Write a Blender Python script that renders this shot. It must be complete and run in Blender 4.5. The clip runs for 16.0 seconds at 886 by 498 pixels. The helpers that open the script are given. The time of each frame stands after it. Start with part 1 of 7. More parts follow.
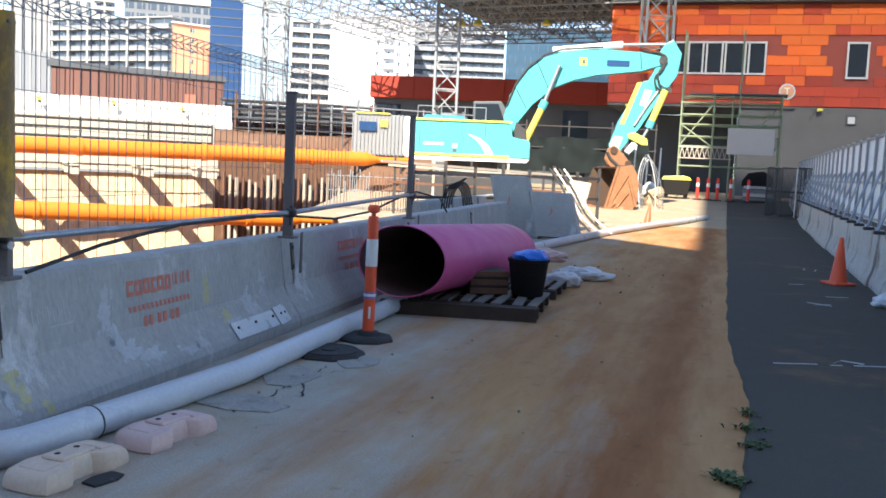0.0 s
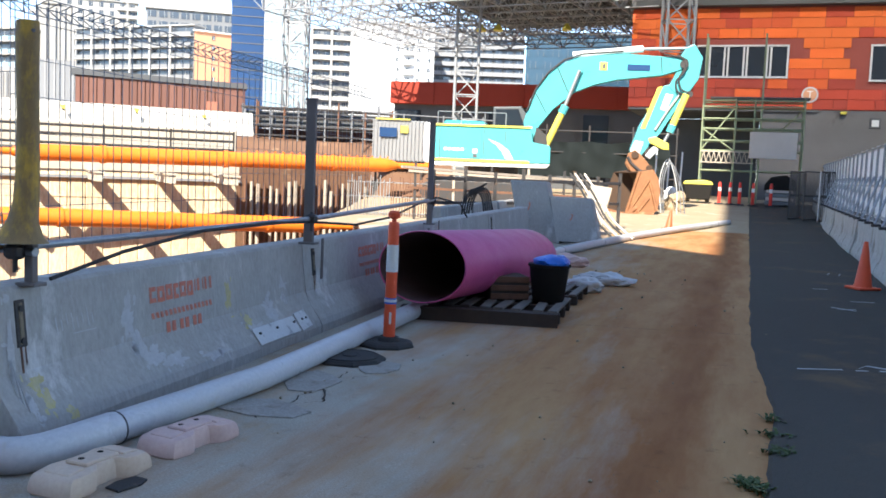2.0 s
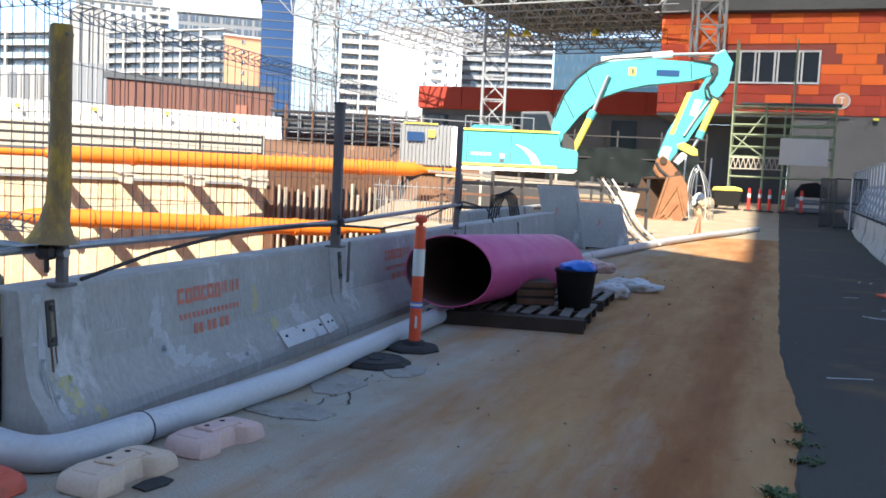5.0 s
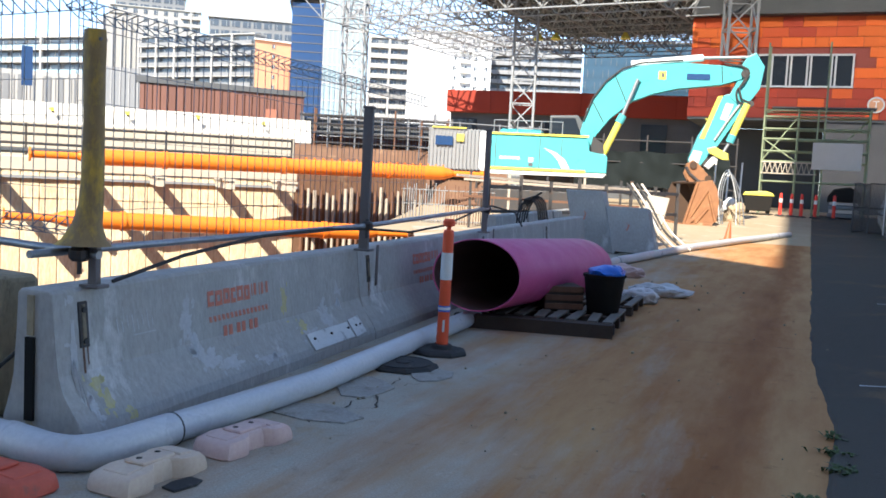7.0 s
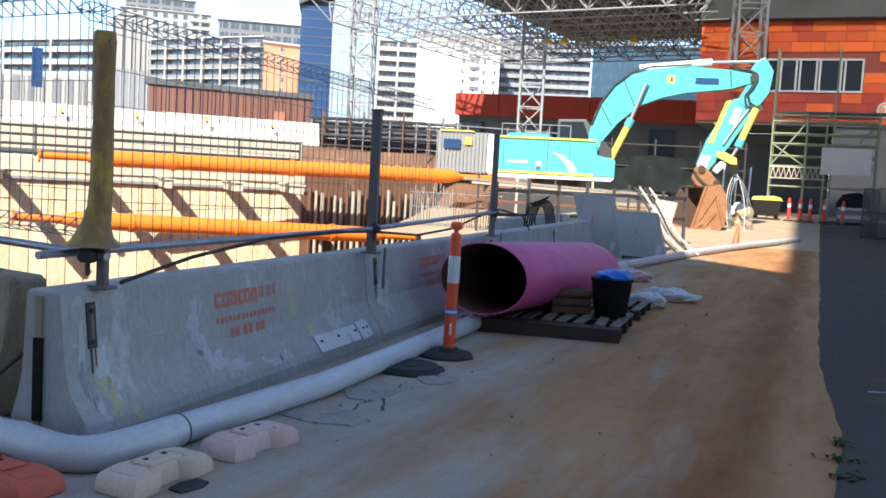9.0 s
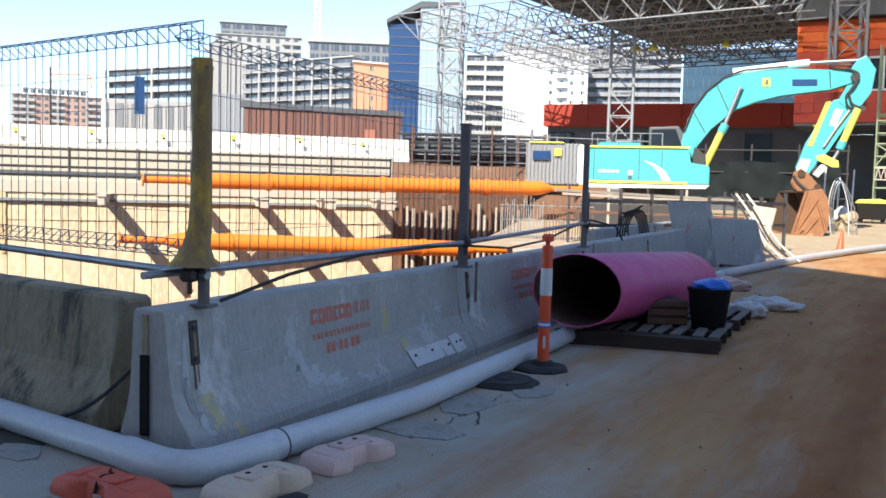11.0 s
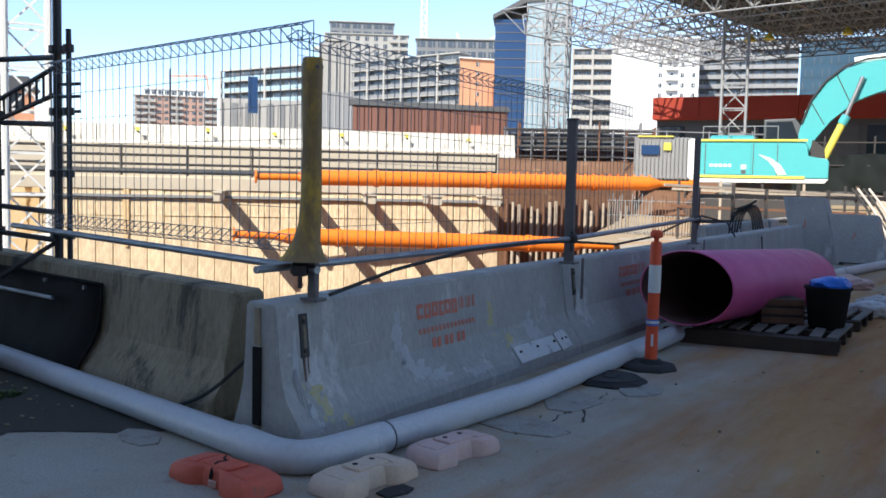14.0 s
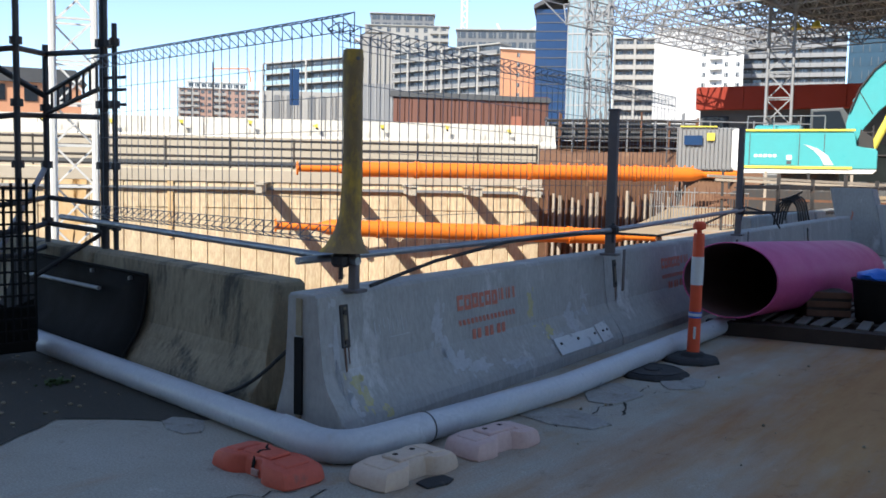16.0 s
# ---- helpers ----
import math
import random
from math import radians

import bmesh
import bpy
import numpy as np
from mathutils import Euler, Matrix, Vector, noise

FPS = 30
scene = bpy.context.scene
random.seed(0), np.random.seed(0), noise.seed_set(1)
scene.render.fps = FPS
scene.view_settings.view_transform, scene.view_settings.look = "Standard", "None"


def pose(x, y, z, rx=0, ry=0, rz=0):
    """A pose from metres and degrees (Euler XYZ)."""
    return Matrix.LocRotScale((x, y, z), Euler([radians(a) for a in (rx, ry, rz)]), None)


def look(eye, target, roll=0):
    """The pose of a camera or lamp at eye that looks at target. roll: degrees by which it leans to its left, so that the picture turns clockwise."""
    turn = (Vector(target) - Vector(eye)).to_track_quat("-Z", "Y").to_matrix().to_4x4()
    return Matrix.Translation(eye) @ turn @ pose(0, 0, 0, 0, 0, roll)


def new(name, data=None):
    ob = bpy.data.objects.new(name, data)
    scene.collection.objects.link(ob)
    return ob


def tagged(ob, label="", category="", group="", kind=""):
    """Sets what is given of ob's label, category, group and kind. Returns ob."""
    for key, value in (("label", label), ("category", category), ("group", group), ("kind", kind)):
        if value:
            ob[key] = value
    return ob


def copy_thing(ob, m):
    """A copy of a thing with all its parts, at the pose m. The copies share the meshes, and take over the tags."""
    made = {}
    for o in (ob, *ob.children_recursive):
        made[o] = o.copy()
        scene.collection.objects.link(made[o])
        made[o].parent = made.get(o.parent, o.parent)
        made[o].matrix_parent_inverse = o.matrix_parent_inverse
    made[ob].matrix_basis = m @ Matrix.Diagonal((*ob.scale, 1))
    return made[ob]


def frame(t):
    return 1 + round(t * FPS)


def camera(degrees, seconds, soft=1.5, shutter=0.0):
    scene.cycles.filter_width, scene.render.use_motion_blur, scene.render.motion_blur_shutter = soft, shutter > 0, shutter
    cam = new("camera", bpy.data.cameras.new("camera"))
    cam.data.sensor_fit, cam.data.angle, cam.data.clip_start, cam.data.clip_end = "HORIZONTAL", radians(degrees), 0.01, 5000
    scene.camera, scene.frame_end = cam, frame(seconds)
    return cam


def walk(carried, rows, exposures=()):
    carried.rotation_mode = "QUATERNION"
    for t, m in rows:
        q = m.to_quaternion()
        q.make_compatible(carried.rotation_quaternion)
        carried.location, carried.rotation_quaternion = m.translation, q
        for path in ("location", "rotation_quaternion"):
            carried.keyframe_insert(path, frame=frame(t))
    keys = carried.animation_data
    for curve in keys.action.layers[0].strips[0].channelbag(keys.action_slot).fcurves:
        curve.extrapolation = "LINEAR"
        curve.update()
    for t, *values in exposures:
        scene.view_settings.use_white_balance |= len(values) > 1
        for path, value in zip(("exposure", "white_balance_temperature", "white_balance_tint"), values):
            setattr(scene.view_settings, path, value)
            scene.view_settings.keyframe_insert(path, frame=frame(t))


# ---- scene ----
cam = camera(51.65, 16.0, soft=1.7)
EYE = 1.5
ROWS = [
    (0.0, 0.12, -5.2, -2.64), (0.5, 0.47, -5.11, -2.58), (1.0, 0.7, -5.09, -2.41), (1.5, 1.1, -4.93, -2.21),
    (2.0, 1.42, -4.91, -2.35), (2.5, 1.43, -4.92, -2.48), (3.0, 1.26, -4.99, -2.56), (5.5, 3.89, -4.57, -2.7),
    (6.0, 4.7, -4.47, -2.57), (6.5, 5.18, -4.49, -2.46), (7.0, 4.85, -4.55, -2.88), (7.5, 5.25, -4.63, -3.0),
    (8.0, 5.12, -4.45, -3.24), (10.5, 8.19, -4.29, -1.89), (11.0, 11.08, -3.77, -1.49), (11.5, 13.66, -3.38, -1.16),
    (12.0, 14.33, -3.46, -1.16), (12.5, 14.85, -3.52, -1.2), (13.0, 15.61, -3.68, -1.21), (13.5, 16.64, -3.94, -1.23),
    (14.0, 17.68, -4.19, -1.25), (14.5, 18.67, -4.44, -1.14), (15.0, 19.47, -4.6, -1.15), (15.5, 19.95, -4.72, -1.12),
    (16.0, 20.19, -4.78, -1.13),
]
# the camera turns where it stands
walk(cam, [(t, pose(0, 0, EYE, 0, 0, yaw) @ pose(0, 0, 0, pitch) @ pose(0, 0, 0, 0, roll) @ pose(0, 0, 0, 90))
           for t, yaw, pitch, roll in ROWS], exposures=((0, 1.86, 7150, 9), (8.0, 1.64, 7100, 9), (11.0, 1.42, 6900, 9), (13.0, 1.2, 6950, 9), (16.0, 1.06, 6950, 9)))

# ---- light ----
SUN_EL, SUN_DIR = 40.0, Vector((-0.207, -0.735, 0.643))
world = bpy.data.worlds.new("world")
scene.world = world
world.use_nodes = True
wn = world.node_tree
sky = wn.nodes.new("ShaderNodeTexSky")
sky.sky_type, sky.sun_disc = "NISHITA", False
sky.sun_elevation, sky.sun_rotation = radians(SUN_EL), math.atan2(SUN_DIR.x, SUN_DIR.y)
sky.altitude, sky.air_density, sky.dust_density, sky.ozone_density = 4500, 1.0, 0.0, 1.7
wn.nodes["Background"].inputs[1].default_value = 0.15
wn.links.new(sky.outputs[0], wn.nodes["Background"].inputs[0])
sun = new("sun", bpy.data.lights.new("sun", "SUN"))
sun.data.energy, sun.data.angle, sun.data.color = 3.75, radians(0.42), (1.0, 0.97, 0.92)
sun.matrix_world = look(SUN_DIR * 90, (0, 0, 0))


# ---- building helpers ----
def polar(az, d, z=0.0):
    return Vector((d * math.sin(radians(az)), d * math.cos(radians(az)), z))


def rise(d, el):
    """Height of what is seen at that distance under that angle."""
    return EYE + d * math.tan(radians(el))


def thing(name, m, label, category, group="", kind=""):
    ob = new(name)
    ob.empty_display_size = 0.2
    ob.matrix_basis = m
    return tagged(ob, label, category, group, kind)


def link_mesh(name, bm, material, parent=None, smooth=False):
    me = bpy.data.meshes.new(name)
    bmesh.ops.recalc_face_normals(bm, faces=bm.faces)
    bm.to_mesh(me)
    bm.free()
    me.materials.append(material)
    if smooth:
        me.shade_smooth()
        me.set_sharp_from_angle(angle=radians(38))
    ob = new(name, me)
    ob.parent = parent
    return ob


def part(name, bm, material, parent, label="", smooth=False):
    ob = link_mesh(name, bm, material, parent, smooth)
    return tagged(ob, label) if label else ob


def share(name, me, parent, m):
    """One more piece on the same mesh."""
    ob = new(name, me)
    ob.parent, ob.matrix_basis = parent, m
    return ob


def box(c, s, bev=0.0, bm=None, m=None, seg=1):
    bm = bm or bmesh.new()
    mm = Matrix.Translation(c) @ (m or Matrix()) @ Matrix.Diagonal((*s, 1))
    vs = bmesh.ops.create_cube(bm, size=1, matrix=mm)["verts"]
    if bev:
        es = list({e for v in vs for e in v.link_edges})
        bmesh.ops.bevel(bm, geom=es, offset=bev, segments=seg, affect="EDGES", profile=0.5)
    return bm


def sweep(pts, r, seg=10, bm=None, caps=True):
    """A round bar along a line of points; r is one radius or one for each point."""
    bm = bm or bmesh.new()
    pts = [Vector(p) for p in pts]
    rs = r if isinstance(r, (list, tuple)) else [r] * len(pts)
    rings, side = [], None
    for i, p in enumerate(pts):
        d = (pts[min(i + 1, len(pts) - 1)] - pts[max(i - 1, 0)]).normalized()
        if side is None:
            side = d.cross(Vector((0, 0, 1)) if abs(d.z) < 0.9 else Vector((1, 0, 0)))
        side = (side - d * side.dot(d)).normalized()
        up = side.cross(d)
        rings.append([bm.verts.new(p + rs[i] * (math.cos(a) * side + math.sin(a) * up))
                      for a in (2 * math.pi * k / seg for k in range(seg))])
    for a, b in zip(rings, rings[1:]):
        for k in range(seg):
            bm.faces.new((a[k], a[(k + 1) % seg], b[(k + 1) % seg], b[k]))
    if caps:
        bm.faces.new(rings[0][::-1])
        bm.faces.new(rings[-1])
    return bm


def lathe(profile, seg=24, bm=None, m=None):
    bm = bm or bmesh.new()
    m = m or Matrix()
    rings = [[bm.verts.new(m @ Vector((r * math.cos(2 * math.pi * k / seg), r * math.sin(2 * math.pi * k / seg), z)))
              for k in range(seg)] for r, z in profile]
    for a, b in zip(rings, rings[1:]):
        for k in range(seg):
            bm.faces.new((a[k], a[(k + 1) % seg], b[(k + 1) % seg], b[k]))
    bm.faces.new(rings[0][::-1])
    bm.faces.new(rings[-1])
    return bm


def slab(outline, thick, axis="y", bm=None, at=0.0, bev=0.0):
    """An outline (two numbers a point) given a thickness along the third axis."""
    bm = bm or bmesh.new()
    def put(a, b, c):
        return Vector({"y": (a, c, b), "z": (a, b, c), "x": (c, a, b)}[axis])
    lo = [bm.verts.new(put(a, b, at)) for a, b in outline]
    hi = [bm.verts.new(put(a, b, at + thick)) for a, b in outline]
    n = len(outline)
    faces = [bm.faces.new(lo[::-1]), bm.faces.new(hi)]
    for k in range(n):
        faces.append(bm.faces.new((lo[k], lo[(k + 1) % n], hi[(k + 1) % n], hi[k])))
    if bev:
        es = list({e for f in faces[:2] for e in f.edges})
        bmesh.ops.bevel(bm, geom=es, offset=bev, segments=2, affect="EDGES", profile=0.5)
    return bm


def bars(name, segs, material, parent=None, sides=4, label=""):
    """Many straight bars (p, q, radius) in one mesh."""
    vs, fs = [], []
    for p, q, r in segs:
        p, q = Vector(p), Vector(q)
        d = (q - p).normalized()
        s = d.cross(Vector((0, 0, 1)) if abs(d.z) < 0.9 else Vector((1, 0, 0))).normalized()
        u = s.cross(d)
        n = len(vs)
        for e in (p, q):
            for k in range(sides):
                a = 2 * math.pi * (k + 0.5) / sides
                vs.append(e + r * (math.cos(a) * s + math.sin(a) * u))
        for k in range(sides):
            j = (k + 1) % sides
            fs.append((n + k, n + j, n + sides + j, n + sides + k))
        fs.append(tuple(n + k for k in range(sides))[::-1])
        fs.append(tuple(n + sides + k for k in range(sides)))
    me = bpy.data.meshes.new(name)
    me.from_pydata([tuple(v) for v in vs], [], fs)
    me.materials.append(material)
    ob = new(name, me)
    ob.parent = parent
    return tagged(ob, label) if label else ob


# ---- materials ----
def mat(name, base, rough=0.7, metal=0.0, other=None, scale=3.0, amount=0.5, grain=0.12, bump=0.15, bump_scale=40.0,
        stretch=(1, 1, 1), dirt=None, dirt_scale=1.2, dirt_at=0.58, per_object=0.0, spec=0.4, coat=0.0):
    """A surface with cloudy variation, fine grain, stains and relief."""
    m = bpy.data.materials.new(name)
    m.use_nodes = True
    t = m.node_tree
    bs = t.nodes["Principled BSDF"]
    bs.inputs["Roughness"].default_value, bs.inputs["Metallic"].default_value = rough, metal
    bs.inputs["Specular IOR Level"].default_value = spec
    bs.inputs["Coat Weight"].default_value = coat
    co = t.nodes.new("ShaderNodeTexCoord")
    mp = t.nodes.new("ShaderNodeMapping")
    mp.inputs["Scale"].default_value = stretch
    t.links.new(co.outputs["Object"], mp.inputs[0])

    def noise_tex(s, detail=5.0, rough_=0.6):
        n = t.nodes.new("ShaderNodeTexNoise")
        n.inputs["Scale"].default_value, n.inputs["Detail"].default_value, n.inputs["Roughness"].default_value = s, detail, rough_
        t.links.new(mp.outputs[0], n.inputs["Vector"])
        return n.outputs[0]

    def ramp(src, lo, hi):
        r = t.nodes.new("ShaderNodeMapRange")
        r.inputs[1].default_value, r.inputs[2].default_value = lo, hi
        t.links.new(src, r.inputs[0])
        return r.outputs[0]

    def mix(fac, a, b, kind="MIX"):
        x = t.nodes.new("ShaderNodeMix")
        x.data_type, x.blend_type = "RGBA", kind
        for sock, val in ((x.inputs[0], fac), (x.inputs[6], a), (x.inputs[7], b)):
            if isinstance(val, (float, int)):
                sock.default_value = val
            elif isinstance(val, tuple):
                sock.default_value = (*val, 1)
            else:
                t.links.new(val, sock)
        return x.outputs[2]
    other = other or tuple(c * 0.7 for c in base)
    f = ramp(noise_tex(scale), 0.5 - 0.35 * amount - 0.05, 0.5 + 0.35 * amount + 0.05)
    col = mix(f, base, mix(amount, base, other))
    if dirt:
        col = mix(ramp(noise_tex(dirt_scale, 8.0, 0.7), dirt_at, dirt_at + 0.1), col, dirt)
    g = noise_tex(bump_scale, 4.0, 0.7)
    col = mix(grain, col, ramp(g, 0.25, 0.75), "OVERLAY")
    if per_object:
        inf = t.nodes.new("ShaderNodeObjectInfo")
        hs = t.nodes.new("ShaderNodeHueSaturation")
        hs.inputs["Value"].default_value = 1
        t.links.new(col, hs.inputs["Color"])
        t.links.new(ramp(inf.outputs["Random"], -0.0, 1.0), hs.inputs["Fac"])
        mr = t.nodes.new("ShaderNodeMapRange")
        mr.inputs[3].default_value, mr.inputs[4].default_value = 1 - per_object, 1 + per_object
        t.links.new(inf.outputs["Random"], mr.inputs[0])
        t.links.new(mr.outputs[0], hs.inputs["Value"])
        hs.inputs["Fac"].default_value = 1
        for l in list(hs.inputs["Fac"].links):
            t.links.remove(l)
        col = hs.outputs[0]
    t.links.new(col, bs.inputs["Base Color"])
    rr = t.nodes.new("ShaderNodeMapRange")
    rr.inputs[3].default_value, rr.inputs[4].default_value = max(rough - 0.12, 0.03), min(rough + 0.12, 1)
    t.links.new(f, rr.inputs[0])
    t.links.new(rr.outputs[0], bs.inputs["Roughness"])
    if bump:
        b = t.nodes.new("ShaderNodeBump")
        b.inputs["Strength"].default_value, b.inputs["Distance"].default_value = bump, 0.02
        t.links.new(g, b.inputs["Height"])
        t.links.new(b.outputs[0], bs.inputs["Normal"])
    return m


CONC = mat("barrier_concrete", (0.43, 0.415, 0.39), 0.85, other=(0.33, 0.315, 0.29), scale=3.2, amount=1.0, grain=0.16, stretch=(1, 1, 0.45), dirt=(0.57, 0.56, 0.54), dirt_scale=2.6, dirt_at=0.57, bump=0.3, bump_scale=30)
CONC_OLD = mat("old_concrete", (0.40, 0.325, 0.215), 0.9, other=(0.22, 0.175, 0.115), scale=2.6, amount=1.0, grain=0.3, stretch=(1, 1, 0.35), dirt=(0.10, 0.088, 0.065), dirt_scale=3.2, dirt_at=0.52, bump=0.5, bump_scale=25)
CONC_SITE = mat("grimy_concrete", (0.52, 0.48, 0.43), 0.9, other=(0.36, 0.32, 0.27), scale=2.2, amount=1.0, grain=0.25, stretch=(1, 1, 0.6), dirt=(0.2, 0.16, 0.12), dirt_scale=2.8, dirt_at=0.56, bump=0.4, bump_scale=25)
CONC_WHITE = mat("pale_concrete", (0.52, 0.46, 0.37), 0.85, other=(0.42, 0.36, 0.28), scale=0.8, amount=0.6, dirt=(0.5, 0.47, 0.4), dirt_at=0.62)
STEEL_DARK = mat("dark_steel", (0.045, 0.05, 0.055), 0.55, 0.4, other=(0.09, 0.06, 0.045), scale=6, dirt=(0.1, 0.06, 0.04), dirt_scale=4)
POST_STEEL = mat("weathered_post_steel", (0.15, 0.14, 0.14), 0.6, 0.3, other=(0.2, 0.15, 0.13), scale=5, dirt=(0.22, 0.13, 0.1), dirt_scale=3)
STEEL_GALV = mat("galvanised_steel", (0.36, 0.37, 0.38), 0.45, 0.7, other=(0.22, 0.22, 0.23), scale=7, dirt=(0.2, 0.14, 0.1), dirt_at=0.66)
RUST = mat("rusty_steel", (0.2, 0.1, 0.06), 0.85, 0.1, other=(0.1, 0.05, 0.035), scale=4, amount=0.8)
ORANGE_STEEL = mat("orange_paint", (0.86, 0.225, 0.028), 0.4, other=(0.78, 0.18, 0.022), scale=1.5, dirt=(0.5, 0.16, 0.03), dirt_at=0.66)
ORANGE = mat("orange_plastic", (0.84, 0.105, 0.04), 0.5, other=(0.7, 0.1, 0.03), scale=5, dirt=(0.35, 0.1, 0.05), dirt_scale=6, dirt_at=0.66)
WHITE_BAND = mat("reflective_white", (0.72, 0.72, 0.70), 0.4, other=(0.6, 0.6, 0.58), dirt=(0.4, 0.38, 0.33), dirt_scale=8, dirt_at=0.62)
RUBBER = mat("black_rubber", (0.025, 0.025, 0.027), 0.8, other=(0.05, 0.047, 0.043), scale=8, amount=0.9, dirt=(0.12, 0.1, 0.08), dirt_scale=5, dirt_at=0.6)
PVC = mat("white_pvc", (0.54, 0.555, 0.575), 0.35, other=(0.46, 0.465, 0.475), scale=2, dirt=(0.42, 0.38, 0.32), dirt_scale=2.5, dirt_at=0.62, bump=0.03)
PINK = mat("pink_plastic", (0.62, 0.10, 0.26), 0.45, other=(0.52, 0.08, 0.21), scale=3, dirt=(0.62, 0.3, 0.4), dirt_scale=3, dirt_at=0.66, bump=0.04)
PIPE_IN = mat("black_plastic_lining", (0.13, 0.075, 0.07), 0.6, other=(0.19, 0.10, 0.08), scale=2)
FOOT_PALE = mat("faded_plastic_cream", (0.66, 0.50, 0.38), 0.65, other=(0.54, 0.41, 0.31), scale=4, dirt=(0.30, 0.25, 0.20), dirt_scale=5, dirt_at=0.62)
FOOT_PINK = mat("faded_plastic_pink", (0.66, 0.46, 0.41), 0.65, other=(0.55, 0.38, 0.34), scale=4, dirt=(0.33, 0.26, 0.24), dirt_scale=5, dirt_at=0.62)
FOOT_RED = mat("faded_plastic_red", (0.66, 0.12, 0.07), 0.6, other=(0.5, 0.1, 0.06), scale=4, dirt=(0.3, 0.1, 0.07), dirt_scale=5, dirt_at=0.62)
ASPHALT = mat("asphalt", (0.07, 0.062, 0.05), 0.92, spec=0.2, other=(0.088, 0.08, 0.068), scale=0.9, amount=0.9, grain=0.4, dirt=(0.15, 0.105, 0.065), dirt_scale=0.45, dirt_at=0.56, bump=0.5, bump_scale=120)
TEAL = mat("turquoise_paint", (0.075, 0.41, 0.43), 0.35, other=(0.06, 0.34, 0.36), scale=1.4, dirt=(0.12, 0.32, 0.31), dirt_at=0.68, coat=0.3, bump=0.02)
YELLOW = mat("yellow_paint", (0.72, 0.62, 0.10), 0.45, other=(0.6, 0.5, 0.1), scale=2)
FRAME = mat("grey_steel_paint", (0.30, 0.31, 0.32), 0.55, 0.1, other=(0.24, 0.25, 0.26), scale=1.5, dirt=(0.25, 0.22, 0.2), dirt_at=0.66)
WHITE = mat("white_paint", (0.78, 0.78, 0.76), 0.5, other=(0.68, 0.68, 0.66), scale=1.2, dirt=(0.5, 0.48, 0.44), dirt_at=0.68)
GREY = mat("grey_render", (0.40, 0.40, 0.40), 0.85, other=(0.32, 0.32, 0.33), scale=0.5, dirt=(0.26, 0.26, 0.26), dirt_scale=0.7, dirt_at=0.62)
PALE = mat("pale_panel", (0.55, 0.56, 0.56), 0.6, other=(0.45, 0.46, 0.47), scale=0.3)
BROWN = mat("brown_cladding", (0.17, 0.075, 0.055), 0.6, other=(0.13, 0.06, 0.045), scale=0.8, per_object=0.12)
BRICK_O = mat("orange_render", (0.66, 0.33, 0.19), 0.85, other=(0.56, 0.27, 0.16), scale=0.3)
BRICK_R = mat("red_brick", (0.36, 0.14, 0.09), 0.85, other=(0.28, 0.11, 0.08), scale=0.4)
DARKGREY = mat("dark_grey_metal", (0.09, 0.095, 0.10), 0.6, other=(0.06, 0.062, 0.065), scale=0.6)
MIDGREY = mat("mid_grey_concrete", (0.26, 0.27, 0.28), 0.8, other=(0.2, 0.2, 0.21), scale=0.5)
SOIL = mat("brown_soil", (0.20, 0.105, 0.06), 0.95, other=(0.11, 0.06, 0.04), scale=0.6, amount=0.9, dirt=(0.3, 0.19, 0.11), dirt_scale=1.0, bump=0.6, bump_scale=9)
SAND = mat("pale_sandy_ground", (0.42, 0.33, 0.22), 0.95, other=(0.32, 0.23, 0.14), scale=0.5, amount=0.9, dirt=(0.5, 0.43, 0.33), dirt_scale=0.9, bump=0.5, bump_scale=14)
PILE = mat("shotcrete_wall", (0.70, 0.58, 0.41), 0.95, other=(0.52, 0.39, 0.24), scale=1.3, amount=1.0, grain=0.35, stretch=(1, 1, 0.25), dirt=(0.42, 0.29, 0.17), dirt_scale=1.4, dirt_at=0.57, bump=0.9, bump_scale=12, per_object=0.1)
STAIN = mat("rust_stained_concrete", (0.62, 0.36, 0.13), 0.95, other=(0.66, 0.52, 0.34), scale=2.4, amount=1.0, stretch=(1, 1, 0.2), dirt=(0.5, 0.26, 0.08), dirt_scale=2.5, dirt_at=0.55)
WOOD = mat("weathered_timber", (0.14, 0.115, 0.09), 0.85, other=(0.075, 0.06, 0.05), scale=3, stretch=(0.4, 4, 4), amount=0.9)
WOOD_PALE = mat("bleached_timber", (0.19, 0.17, 0.145), 0.85, other=(0.14, 0.125, 0.11), scale=3, stretch=(4, 0.5, 4), amount=0.9)
WOOD_DARK = mat("tarred_timber", (0.06, 0.042, 0.032), 0.8, other=(0.035, 0.026, 0.022), scale=3)
MESH_W = mat("fence_wire", (0.20, 0.22, 0.25), 0.5, 0.5, other=(0.12, 0.13, 0.15), scale=9)
YPOST = mat("stained_yellow_wrap", (0.38, 0.235, 0.085), 0.65, other=(0.21, 0.14, 0.075), scale=6, amount=1.0, stretch=(1, 1, 0.4), dirt=(0.58, 0.35, 0.06), dirt_scale=4, dirt_at=0.50)
TARP = mat("black_sheeting", (0.014, 0.013, 0.012), 0.8, spec=0.12, other=(0.024, 0.021, 0.018), scale=5)
BLUE = mat("blue_plastic_bag", (0.02, 0.17, 0.62), 0.3, other=(0.015, 0.10, 0.45), scale=9)
GREEN_ST = mat("green_scaffold_paint", (0.24, 0.28, 0.17), 0.6, 0.1, other=(0.17, 0.2, 0.12), scale=5)
# Plywood lightened in colour to read as lit where shadow falls on it.
BOARD_BRIGHT = mat("brightened_plywood", (0.55, 0.48, 0.42), 0.85, other=(0.46, 0.40, 0.34), scale=1.5)
